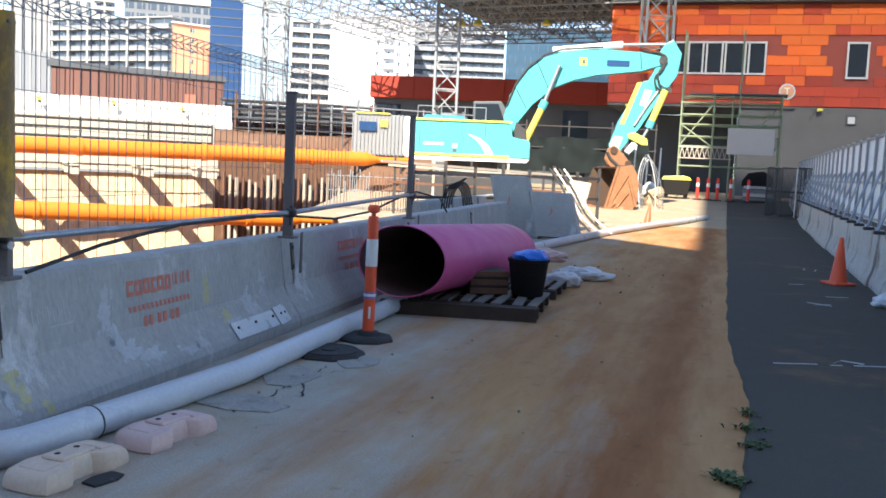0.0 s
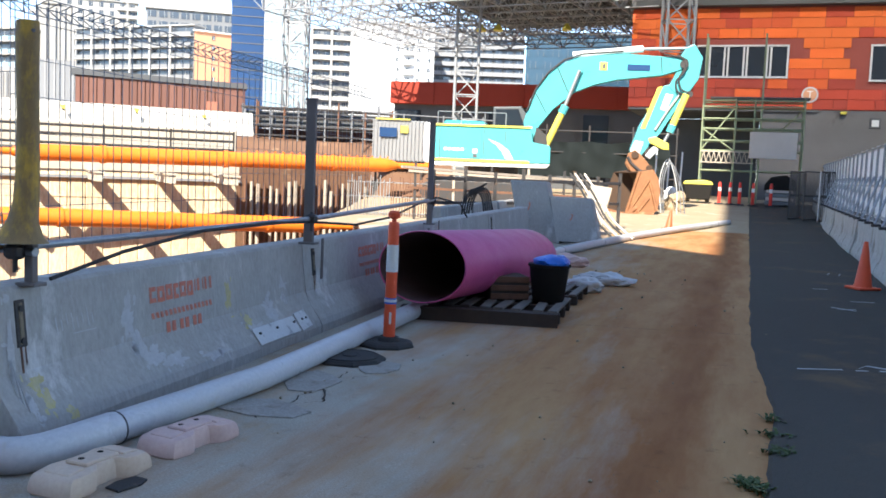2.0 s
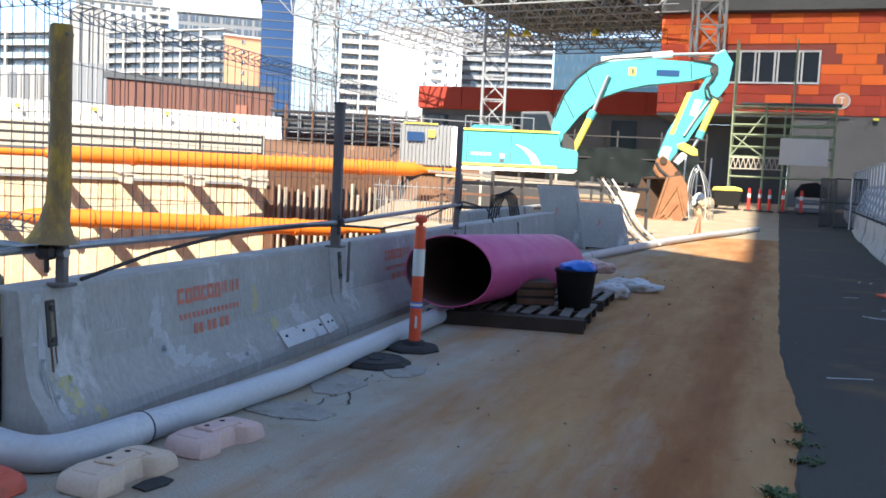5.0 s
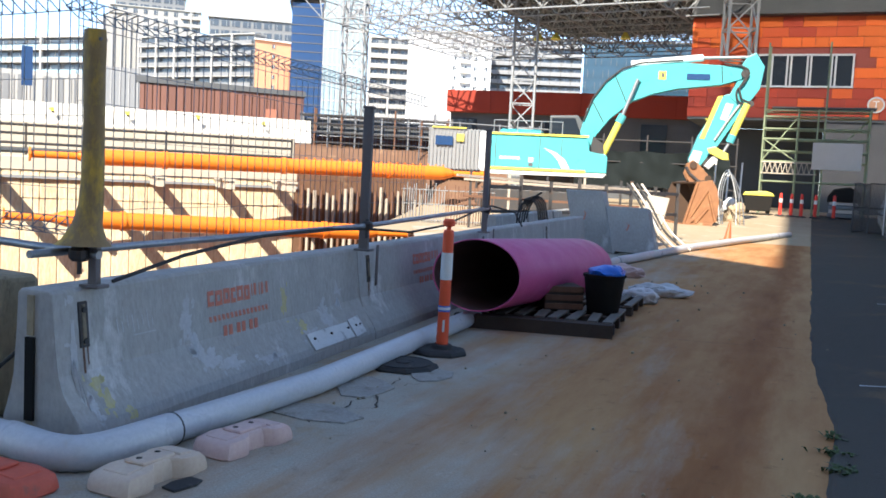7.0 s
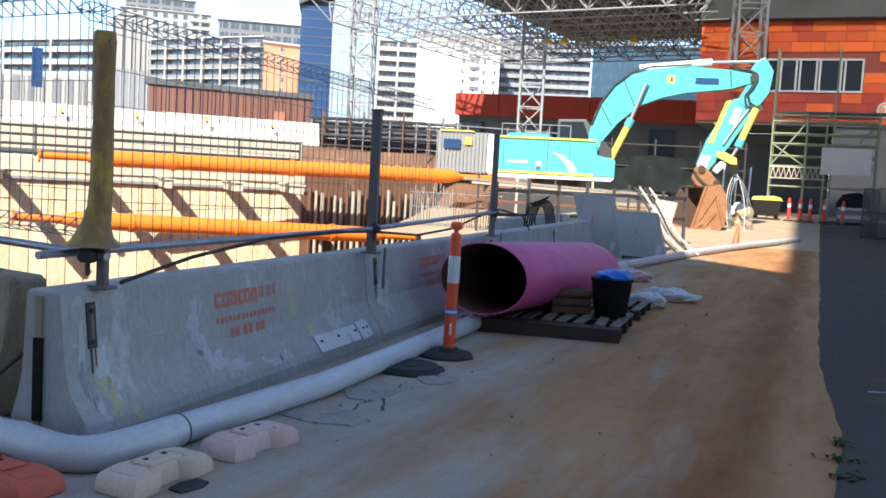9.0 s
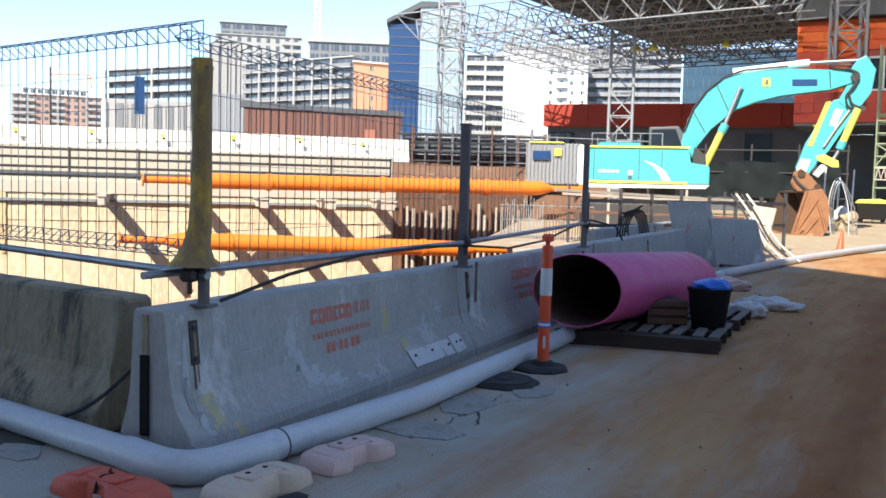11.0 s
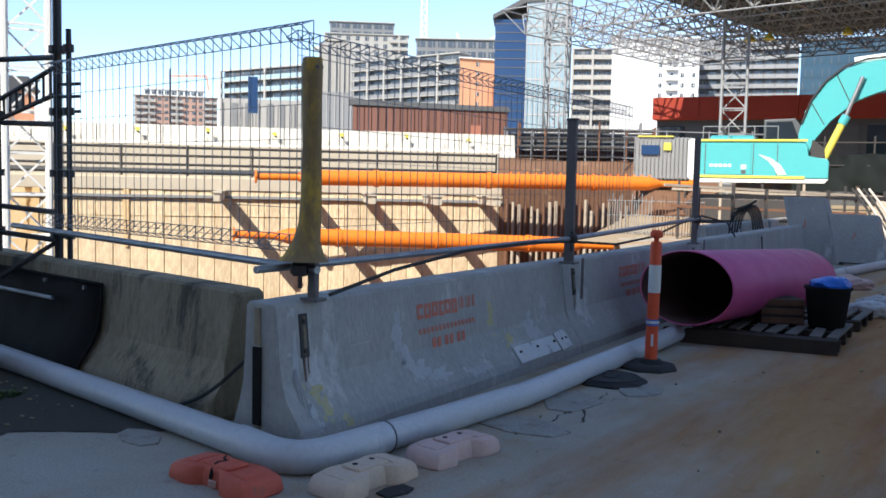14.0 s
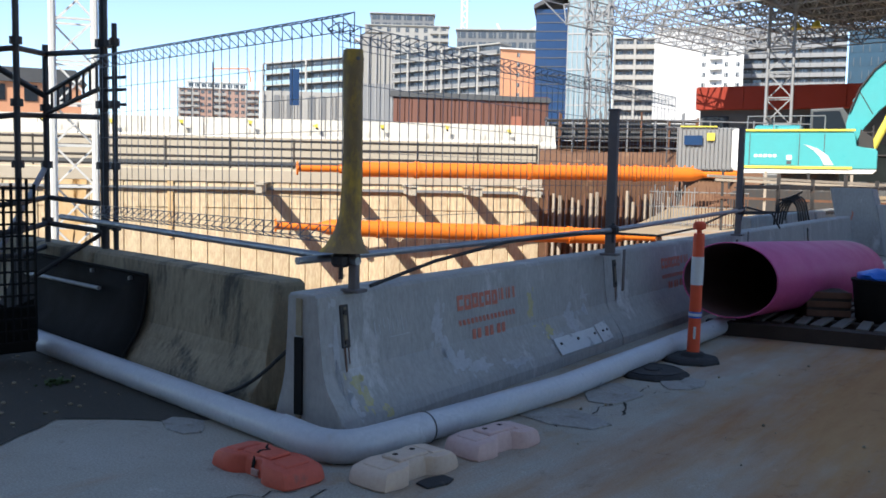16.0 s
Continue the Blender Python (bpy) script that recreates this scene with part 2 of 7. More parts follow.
BOARD = mat("plywood_board", (0.42, 0.36, 0.29), 0.8, other=(0.34, 0.28, 0.22), scale=1.5)
HOARD = mat("hoarding_sheet", (0.74, 0.73, 0.71), 0.6, other=(0.64, 0.63, 0.61), scale=0.7, per_object=0.1)
PAINT_R = mat("faded_red_stencil", (0.60, 0.13, 0.07), 0.8, other=(0.52, 0.26, 0.2), scale=25, amount=0.9)
PAINT_W = mat("chalk_paint", (0.50, 0.51, 0.525), 0.85, other=(0.41, 0.405, 0.39), scale=9, amount=1.0)
PAINT_Y = mat("yellow_marking_paint", (0.52, 0.44, 0.14), 0.85, other=(0.45, 0.43, 0.36), scale=14, amount=0.9)
WHITE_PLATE = mat("white_barrier_plate", (0.62, 0.63, 0.63), 0.6, other=(0.5, 0.5, 0.5), scale=6, dirt=(0.3, 0.3, 0.3), dirt_scale=7)
LEAF = mat("weed_leaf", (0.05, 0.085, 0.025), 0.7, other=(0.08, 0.10, 0.03), scale=20, per_object=0.2)


def glass_mat(name, tint, rough):
    m = mat(name, tint, rough, 0.0, other=tuple(c * 0.6 for c in tint), scale=0.25, bump=0.0, grain=0.0, spec=0.8)
    return m


GLASS = glass_mat("dark_window_glass", (0.02, 0.026, 0.034), 0.08)
# Window glass with the haze over the city put into its tint.
GLASS_HAZED = glass_mat("hazed_window_glass", (0.06, 0.072, 0.085), 0.15)
GLASS_BLUE = glass_mat("blue_tower_glass", (0.025, 0.065, 0.16), 0.12)
GLASS_TEAL = glass_mat("teal_office_glass", (0.015, 0.045, 0.07), 0.15)
GLASS_PALE = glass_mat("pale_tower_glass", (0.30, 0.42, 0.48), 0.12)


def red_panel(name, tones):
    """Facade panels: each a flat red or orange of its own."""
    m = mat(name, (0.62, 0.095, 0.02), 0.6, other=(0.55, 0.08, 0.02), scale=0.7, bump=0.05)
    t = m.node_tree
    inf, rp = t.nodes.new("ShaderNodeObjectInfo"), t.nodes.new("ShaderNodeValToRGB")
    rp.color_ramp.interpolation = "CONSTANT"
    el = rp.color_ramp.elements
    el[0].color, el[1].position, el[1].color = tones[0], 0.35, tones[1]
    for pos, c in ((0.65, tones[2]), (0.88, tones[3])):
        e = el.new(pos)
        e.color = c
    t.links.new(inf.outputs["Random"], rp.inputs[0])
    t.links.new(rp.outputs[0], t.nodes["Principled BSDF"].inputs["Base Color"])
    return m


RED_PANEL = red_panel("red_facade_panel", ((0.60, 0.085, 0.02, 1), (0.70, 0.13, 0.02, 1), (0.78, 0.135, 0.02, 1), (0.45, 0.05, 0.02, 1)))
RED_LOW = red_panel("deep_red_facade_panel", ((0.36, 0.04, 0.02, 1), (0.42, 0.045, 0.02, 1), (0.31, 0.036, 0.02, 1), (0.64, 0.10, 0.02, 1)))
# Red darkened in its colour for the shade under the canopy.
RED_WING = mat("shade_red_fascia", (0.30, 0.04, 0.024), 0.7, spec=0.2, other=(0.23, 0.034, 0.02), scale=0.6)
TARP_TEAL = mat("dark_green_sheeting", (0.012, 0.016, 0.016), 0.85, spec=0.1, other=(0.022, 0.027, 0.027), scale=2)
# Brick paled in colour to stand for the distance haze.
BRICK_FAR = mat("hazed_far_brick", (0.40, 0.26, 0.21), 0.85, other=(0.33, 0.21, 0.17), scale=0.3)
BARRIER_WHITE = mat("limewashed_concrete", (0.72, 0.70, 0.65), 0.85, other=(0.60, 0.57, 0.51), scale=1.6, amount=1.0, stretch=(1, 1, 0.3), dirt=(0.36, 0.33, 0.28), dirt_scale=2.4, dirt_at=0.60)
CITY_PALE = mat("weathered_cream_facade", (0.36, 0.35, 0.33), 0.8, other=(0.29, 0.285, 0.27), scale=0.15, dirt=(0.24, 0.235, 0.22), dirt_scale=0.3, dirt_at=0.6)
CITY_GREY = mat("weathered_grey_facade", (0.19, 0.195, 0.20), 0.8, other=(0.14, 0.145, 0.15), scale=0.15)
BASE_GREY = mat("dark_grey_render", (0.125, 0.12, 0.12), 0.85, other=(0.095, 0.092, 0.092), scale=0.6, dirt=(0.075, 0.07, 0.07), dirt_scale=0.5, dirt_at=0.6)
RED_POST = mat("red_delineator_plastic", (0.75, 0.05, 0.035), 0.5, other=(0.62, 0.045, 0.03), scale=4)
RED_DARK = mat("dark_red_panel", (0.27, 0.05, 0.035), 0.6, other=(0.2, 0.04, 0.03), scale=0.4)


def slab_ground():
    """Worn concrete roadway with brown mud dragged along the wheel lines."""
    m = mat("muddy_concrete", (0.45, 0.42, 0.365), 0.9, grain=0.34, other=(0.30, 0.255, 0.185), scale=1.1, amount=0.9, dirt=(0.40, 0.29, 0.17), dirt_scale=0.55, dirt_at=0.56, bump=0.13, bump_scale=85)
    t = m.node_tree
    bs = t.nodes["Principled BSDF"]
    src = bs.inputs["Base Color"].links[0].from_socket
    co, mp = t.nodes.new("ShaderNodeTexCoord"), t.nodes.new("ShaderNodeMapping")
    mp.vector_type = "POINT"
    mp.inputs["Rotation"].default_value = (0, 0, radians(17))
    t.links.new(co.outputs["Object"], mp.inputs[0])
    sp = t.nodes.new("ShaderNodeSeparateXYZ")
    t.links.new(mp.outputs[0], sp.inputs[0])
    st = t.nodes.new("ShaderNodeMapping")
    st.inputs["Scale"].default_value = (1.0, 0.17, 1)
    t.links.new(mp.outputs[0], st.inputs[0])
    nz = t.nodes.new("ShaderNodeTexNoise")
    nz.inputs["Scale"].default_value, nz.inputs["Detail"].default_value, nz.inputs["Roughness"].default_value = 1.6, 10, 0.68
    t.links.new(st.outputs[0], nz.inputs["Vector"])
    # mud grows towards the asphalt side of the slab and away from the fence
    gx = t.nodes.new("ShaderNodeMapRange")
    gx.inputs[1].default_value, gx.inputs[2].default_value = -3.4, -0.4
    gx.inputs[3].default_value, gx.inputs[4].default_value = -0.19, 0.24
    t.links.new(sp.outputs[0], gx.inputs[0])
    gy = t.nodes.new("ShaderNodeMapRange")
    gy.inputs[1].default_value, gy.inputs[2].default_value = 4, 12
    gy.inputs[3].default_value, gy.inputs[4].default_value = -0.06, 0.12
    t.links.new(sp.outputs[1], gy.inputs[0])
    a1, a2 = t.nodes.new("ShaderNodeMath"), t.nodes.new("ShaderNodeMath")
    t.links.new(nz.outputs[0], a1.inputs[0]); t.links.new(gx.outputs[0], a1.inputs[1])
    t.links.new(a1.outputs[0], a2.inputs[0]); t.links.new(gy.outputs[0], a2.inputs[1])
    rp = t.nodes.new("ShaderNodeMapRange")
    rp.inputs[1].default_value, rp.inputs[2].default_value = 0.33, 0.64
    t.links.new(a2.outputs[0], rp.inputs[0])
    mx = t.nodes.new("ShaderNodeMix")
    mx.data_type = "RGBA"
    nb = t.nodes.new("ShaderNodeTexNoise")
    nb.inputs["Scale"].default_value, nb.inputs["Detail"].default_value, nb.inputs["Roughness"].default_value = 1.9, 10, 0.66
    t.links.new(st.outputs[0], nb.inputs["Vector"])
    cr = t.nodes.new("ShaderNodeValToRGB")
    ce = cr.color_ramp.elements
    ce[0].position, ce[0].color, ce[1].position, ce[1].color = 0.06, (0.235, 0.08, 0.017, 1), 0.62, (0.46, 0.255, 0.105, 1)
    ce.new(0.3).color = (0.32, 0.126, 0.037, 1)
    # wet brown band along the wheel line beside the asphalt
    bd = t.nodes.new("ShaderNodeValToRGB")
    be = bd.color_ramp.elements
    be[0].position, be[0].color, be[1].position, be[1].color = 0.0, (0, 0, 0, 1), 1.0, (0, 0, 0, 1)
    for pos, v in ((0.45, 0.03), (0.7, 0.08), (0.78, 0.20), (0.84, 0.33), (0.9, 0.12), (0.94, 0.0)):
        e = be.new(pos)
        e.color = (v, v, v, 1)
    bx = t.nodes.new("ShaderNodeMapRange")
    bx.inputs[1].default_value, bx.inputs[2].default_value = -3.0, 0.1
    wv = t.nodes.new("ShaderNodeMath")
    wv.operation = "MULTIPLY_ADD"
    wv.inputs[1].default_value = 1.1
    wx = t.nodes.new("ShaderNodeMath")
    wx.inputs[1].default_value = -0.55
    t.links.new(nz.outputs[0], wv.inputs[0])
    t.links.new(sp.outputs[0], wv.inputs[2])
    t.links.new(wv.outputs[0], wx.inputs[0])
    t.links.new(wx.outputs[0], bx.inputs[0])
    t.links.new(bx.outputs[0], bd.inputs[0])
    sb = t.nodes.new("ShaderNodeMath")
    sb.operation = "SUBTRACT"
    t.links.new(nb.outputs[0], sb.inputs[0])
    t.links.new(bd.outputs[0], sb.inputs[1])
    t.links.new(sb.outputs[0], cr.inputs[0])
    t.links.new(cr.outputs[0], mx.inputs[7])
    t.links.new(rp.outputs[0], mx.inputs[0])
    t.links.new(src, mx.inputs[6])
    # scuffs and damp spots at a smaller scale, some pale and some dark
    col = mx.outputs[2]
    for sc_, lo_, hi_, tint in ((6.0, 0.58, 0.7, (0.62, 0.58, 0.55, 1)), (2.6, 0.6, 0.72, (0.7, 0.66, 0.62, 1)), (4.1, 0.62, 0.68, (1.3, 1.32, 1.36, 1))):
        ns = t.nodes.new("ShaderNodeTexNoise")
        ns.inputs["Scale"].default_value, ns.inputs["Detail"].default_value, ns.inputs["Roughness"].default_value = sc_, 9, 0.72
        t.links.new(mp.outputs[0] if sc_ > 3 else st.outputs[0], ns.inputs["Vector"])
        rg = t.nodes.new("ShaderNodeMapRange")
        rg.inputs[1].default_value, rg.inputs[2].default_value, rg.inputs[4].default_value = lo_, hi_, 0.8
        t.links.new(ns.outputs[0], rg.inputs[0])
        ml_ = t.nodes.new("ShaderNodeMix")
        ml_.data_type, ml_.blend_type = "RGBA", "MULTIPLY"
        ml_.inputs[7].default_value = tint
        t.links.new(rg.outputs[0], ml_.inputs[0])
        t.links.new(col, ml_.inputs[6])
        col = ml_.outputs[2]
    t.links.new(col, bs.inputs["Base Color"])
    return m


SLAB = slab_ground()

# ---- ground and pit ----
PIT = [(-3.3, 5.7), (-1.5, 13.0), (-2.3, 20.0), (-4.9, 39.0), (-9.08, 35.9), (-34.0, 22.7), (-34.0, 19.5), (-12.0, 9.7)]
bm = bmesh.new()
ring_o = [bm.verts.new((x, y, 0)) for x, y in ((-1500, -600), (1500, -600), (1500, 2200), (-1500, 2200))]
ring_i = [bm.verts.new((x, y, 0)) for x, y in PIT]
es = [bm.edges.new((r[k], r[(k + 1) % len(r)])) for r in (ring_o, ring_i) for k in range(len(r))]
bmesh.ops.triangle_fill(bm, edges=es, use_beauty=True)
for f in list(bm.faces):
    f.normal_update()
    if f.normal.z < 0:
        f.normal_flip()
ground = link_mesh("ground", bm, SLAB)
tagged(ground, "worn concrete ground streaked with brown mud", "ground", kind="structure")

FLOOR_Z = -8.0
bm = bmesh.new()
bm.faces.new([bm.verts.new((x, y, FLOOR_Z)) for x, y in PIT])
tagged(link_mesh("pit_floor", bm, SOIL), "brown earth floor of the deep excavation", "ground", kind="structure")
bm = bmesh.new()
for (ax, ay), (bx, by) in zip(PIT, PIT[1:] + PIT[:1]):
    if (ax, ay) == (-9.08, 35.9):
        continue
    bm.faces.new([bm.verts.new(v) for v in ((ax, ay, FLOOR_Z), (bx, by, FLOOR_Z), (bx, by, -0.004), (ax, ay, -0.004))])
tagged(link_mesh("pit_side", bm, SOIL), "brown earth sides of the excavation with rusty stains", "retaining wall", kind="structure")

# gently rising gravel pad beyond the roadway
bm = bmesh.new()
prof = [(24, -0.02), (29, 0.01), (33, 0.10), (36, 0.22), (46, 0.5), (52, 0.55), (100, 0.6)]
cols = [-4.2, -1, 1, 3, 5, 7, 9, 12, 16, 24, 60]
grid = [[bm.verts.new((x + 0.16 * (y - 30) * (x > 3), y, z + (0.025 * noise.noise((x, y, 3)) if j else 0))) for x in cols] for j, (y, z) in enumerate(prof)]
for a, b in zip(grid, grid[1:]):
    for k in range(len(cols) - 1):
        bm.faces.new((a[k], a[k + 1], b[k + 1], b[k]))
tagged(link_mesh("gravel_pad", bm, SAND), "pale sandy ground of the building site", "ground", kind="structure")

# asphalt lane with a ragged edge
def road_edge(y):
    return 1.2 + 0.302 * (y - 3.6) + 0.15 * math.exp(-((y - 5.9) / 1.5) ** 2) + 0.03 * noise.noise((0.5, y * 1.7, 0.3)) + 0.014 * noise.noise((4.5, y * 6, 0.3))


def pad_height(y):
    """Height of the sandy pad where the lane runs over it."""
    for (ya, za), (yb, zb) in zip(prof, prof[1:]):
        if ya <= y <= yb:
            return max(0.0, za + (zb - za) * (y - ya) / (yb - ya) + 0.02)
    return 0.0


bm = bmesh.new()
ys = [-6 + 0.12 * i for i in range(430)]
rows_ = [[bm.verts.new((road_edge(y), y, pad_height(y) - 0.004)), bm.verts.new((road_edge(y) + 0.03, y, pad_height(y) + 0.018)), bm.verts.new((road_edge(y) + 4.6 + (0.06 if y > 4 else 0) * y, y, pad_height(y) + 0.018))] for y in ys]
for a, b in zip(rows_, rows_[1:]):
    for k in range(2):
        bm.faces.new((a[k], a[k + 1], b[k + 1], b[k]))
tagged(link_mesh("road", bm, ASPHALT), "dark asphalt lane with a ragged edge", "road", kind="structure")
bm = bmesh.new()
pts = [(-3.84, 3.6), (-3.9, 3.95), (-3.95, 4.2), (-3.6, 4.36), (-3.2, 4.45), (-3.0, 4.75), (-6, 6.3), (-10, 8), (-10, 3.0), (-5, 2.2)]
ragged = []
for (ax, ay), (bx, by) in zip(pts, pts[1:] + pts[:1]):
    n = max(1, int(math.hypot(bx - ax, by - ay) / 0.06))
    ragged += [(ax + (bx - ax) * k / n + 0.035 * noise.noise((ax + k * 0.35, ay, 2)), ay + (by - ay) * k / n + 0.035 * noise.noise((ax, ay + k * 0.35, 6))) for k in range(n)]
bm.faces.new([bm.verts.new((x, y, 0.006)) for x, y in ragged])
tagged(link_mesh("side_road", bm, ASPHALT), "dark asphalt patch beside the barriers", "road", kind="structure")

# far retaining wall: bored pile ribs between corner and left end
WN, WU = Vector((-0.469, 0.883, 0)), Vector((0.883, 0.469, 0))
W0 = WN * 36.0


def on_wall(s, out, z):
    """Place by the way along the far wall, the distance in front of it and the height."""
    return W0 + WU * s - WN * out + Vector((0, 0, z))


def wall_frame(s, out, z):
    m = Matrix((WU, WN, Vector((0, 0, 1)))).transposed().to_4x4()
    return Matrix.Translation(on_wall(s, out, z)) @ m


far_wall = thing("retaining_wall", wall_frame(0, 0, 0), "sunlit ochre concrete pile wall of the excavation", "retaining wall", kind="structure")
part("backing", box((-8.6, 0.62, -3.2), (35, 1.0, 9.4)), PILE, far_wall)
pile_me = link_mesh("pile", box((0, 0, 0), (0.611, 0.3, 9.0), 0.03), PILE, far_wall)
pile_me.matrix_basis = pose(8.5, 0.15, -3.3)
for i in range(1, 55):
    share("pile", pile_me.data, far_wall, pose(8.5 - 0.62 * i, 0.14 + 0.04 * random.random(), -3.3))
for s, w, low in ((-9.6, 1.3, -3.6), (-8.9, 0.5, -2.4), (-5.6, 0.25, -1.2)):
    edge = [(s + w * (0.5 + 0.16 * noise.noise((k * 0.7, s, 1))) * (1 - 0.5 * k / 12), 1.0 + (low - 1.0) * k / 12) for k in range(13)]
    other_ = [(s - w * (0.5 + 0.16 * noise.noise((k * 0.7, s, 7))) * (1 - 0.5 * k / 12), 1.0 + (low - 1.0) * k / 12) for k in range(13)]
    part("rust_streak", slab(edge + other_[::-1], 0.02, at=-0.035), STAIN, far_wall, "orange rust stain")
part("capping_beam", box((-8.6, 0.5, 1.22), (35, 1.1, 0.5), 0.03), CONC_WHITE, far_wall, "pale concrete capping beam")
part("waler", box((-8.6, -0.06, 0.74), (35, 0.14, 0.10)), MIDGREY, far_wall, "grey steel waler")
# corbels under the upper strut, added to cast the diagonal shadow bands
for s in (-2.1, 1.1, 3.4, 5.8, 8.0):
    c = part("corbel", box((s, -1.55, 0.97), (0.34, 3.1, 0.07)), CONC_WHITE, far_wall, "pale stub added to cast a shadow band")
    part("web", box((s, -1.55, 0.80), (0.22, 3.0, 0.30)), CONC_WHITE, c)

# bank above the wall: upstand, walkway rails, white barriers with flags
tagged(link_mesh("bank", box((-8.6, 20.5, 0.8), (44, 39, 1.35), bm=None), MIDGREY, None), "grey bank behind the excavation", "ground", kind="structure").matrix_basis = wall_frame(0, 0, 0)
up = thing("upstand_wall", wall_frame(0, 0, 0), "weathered pale concrete upstand wall", "wall", kind="structure")
part("wall", box((-8.6, 2.9, 2.05), (36, 0.3, 1.5), 0.02), CONC_WHITE, up)
rail = thing("walkway_railing", wall_frame(0, 0, 0), "dark steel scaffold railing along the excavation edge", "railing")
for z in (1.62, 1.95, 2.3, 2.62):
    bars("rail", [((-26, 1.5, z), (9.0, 1.5, z), 0.05)], STEEL_DARK, rail, 6)
bars("toe_board", [((-26, 1.5, 1.72), (9.0, 1.5, 1.72), 0.1)], DARKGREY, rail)
for i in range(15):
    bars("post", [((-26 + 2.5 * i, 1.5, 1.4), (-26 + 2.5 * i, 1.5, 2.7), 0.04)], STEEL_DARK, rail, 6)
def white_barrier():
    ob = thing("concrete_barrier", Matrix(), "white limewashed concrete barrier on the far bank", "barrier", "white barriers on the far bank")
    part("body", slab([(-0.3, 0), (0.3, 0), (0.3, 0.12), (0.14, 0.3), (0.1, 0.98), (-0.1, 0.98), (-0.14, 0.3), (-0.3, 0.12)], 2.46, axis="x", at=-1.23, bev=0.02), BARRIER_WHITE, ob)
    return ob
wb = white_barrier()
wb.matrix_basis = wall_frame(-26.0, -3.4, 2.62)
flag = thing("warning_flag", Matrix(), "small yellow and black triangular flag on the barriers", "flag", "flags")
part("cloth", slab([(-0.14, 0.3), (0.18, 0.32), (0.16, 0.08), (-0.02, 0.1)], 0.02, at=-0.01), YELLOW, flag)
part("black_half", slab([(-0.02, 0.1), (0.16, 0.08), (0.2, -0.06), (0.05, -0.02)], 0.02, at=-0.01), TARP, flag, "black lower half")
bars("stick", [((-0.14, 0, 0.32), (-0.12, 0, -0.2), 0.012)], STEEL_DARK, flag)
flag.matrix_basis = wall_frame(-24.9, -3.0, 3.2) @ Matrix.Scale(0.8, 4)
for i in range(1, 15):
    copy_thing(wb, wall_frame(-26.0 + 2.5 * i, -3.4 - 0.03 * (i % 2), 2.62))
    if i < 13:
        copy_thing(flag, wall_frame(-24.9 + 2.75 * i, -3.0, 3.2 + 0.05 * (i % 3)) @ pose(0, 0, 0, 0, 12 * (i % 3) - 10) @ Matrix.Scale(0.8, 4))


# orange tubular struts
def strut(name, a, b, r, label):
    a, b = Vector(a), Vector(b)
    d = (b - a).normalized()
    ob = thing(name, Matrix(), label, "strut", "excavation struts")
    part("tube", sweep([a + d * 2.2, b - d * 2.0], r, 24), ORANGE_STEEL, ob, smooth=True)
    for e, s in ((a, 1), (b, -1)):
        part("taper", sweep([e + d * s * 2.2, e + d * s * 1.9, e + d * s * 1.5], [r * 1.0, r * 0.95, r * 0.55], 20), ORANGE_STEEL, ob, smooth=True)
        part("jack", sweep([e + d * s * 1.5, e], r * 0.45, 12), ORANGE_STEEL, ob, smooth=True)
        part("end_plate", sweep([e - d * 0.03, e + d * 0.03], r * 0.85, 8), ORANGE_STEEL, ob)
    n = (b - a).length
    for k in range(1, 4):
        p = a + d * (n * k / 4)
        part("collar", sweep([p - d * 0.08, p + d * 0.08], r * 1.12, 24), ORANGE_STEEL, ob, smooth=True)
    return ob


ST_A, ST_B = polar(-29.3, 33.2, 1.55), polar(-2.6, 38.6, 1.62)
up_strut = strut("strut", ST_A, ST_B, 0.28, "thick orange steel tube strut across the excavation")
low_strut = strut("strut", polar(-30.6, 32.6, -0.48), polar(-7.0, 36.6, -0.88), 0.30, "lower orange steel tube strut in the pit")
# rods and clips along the top of the upper strut
d_ = (ST_B - ST_A)
for k in range(18):
    p = ST_A + d_ * (0.55 + 0.02 * k)
    part("clip", box(p + Vector((0, 0, 0.31)), (0.07, 0.07, 0.08)), ORANGE_STEEL, up_strut)

# second wall of the pit, brown, with pale rods in front
side = thing("retaining_wall", Matrix(), "brown rust-stained pile wall with pale vertical rods", "retaining wall", kind="structure")
CA, CB = Vector((-9.08, 35.9, 0)), Vector((-4.2, 39.4, 0))
dd = (CB - CA).normalized()
part("face", slab([(CA.x, CA.y), (CB.x, CB.y), (CB.x - 0.4, CB.y + 0.8), (CA.x - 0.4, CA.y + 0.8)], 10.0, axis="z", at=-8.2), SOIL, side)
for k in range(22):
    p = CA + dd * (0.25 + 0.27 * k)
    q = p + Vector((0.1, -0.16, 0))
    bars("rod", [((q.x, q.y, -6 + random.random() * 2), (q.x, q.y, 0.4 + 0.5 * random.random()), 0.05 + 0.03 * random.random())], BOARD if k % 3 else RUST, side, 6)
bm = bmesh.new()
gv = [[bm.verts.new((-11 + 1.3 * i - 0.1 * j, 38.6 + 0.35 * i * (i < 6) + 1.4 * j, min(0.3 + 0.75 * j, 2.75) + 0.25 * noise.noise((i * 0.8, j * 1.1, 2)))) for i in range(9)] for j in range(6)]
for a, b in zip(gv, gv[1:]):
    for k in range(8):
        bm.faces.new((a[k], a[k + 1], b[k + 1], b[k]))
tagged(link_mesh("earth_bank", bm, SOIL), "brown earth bank under the scaffolding", "ground", kind="structure")


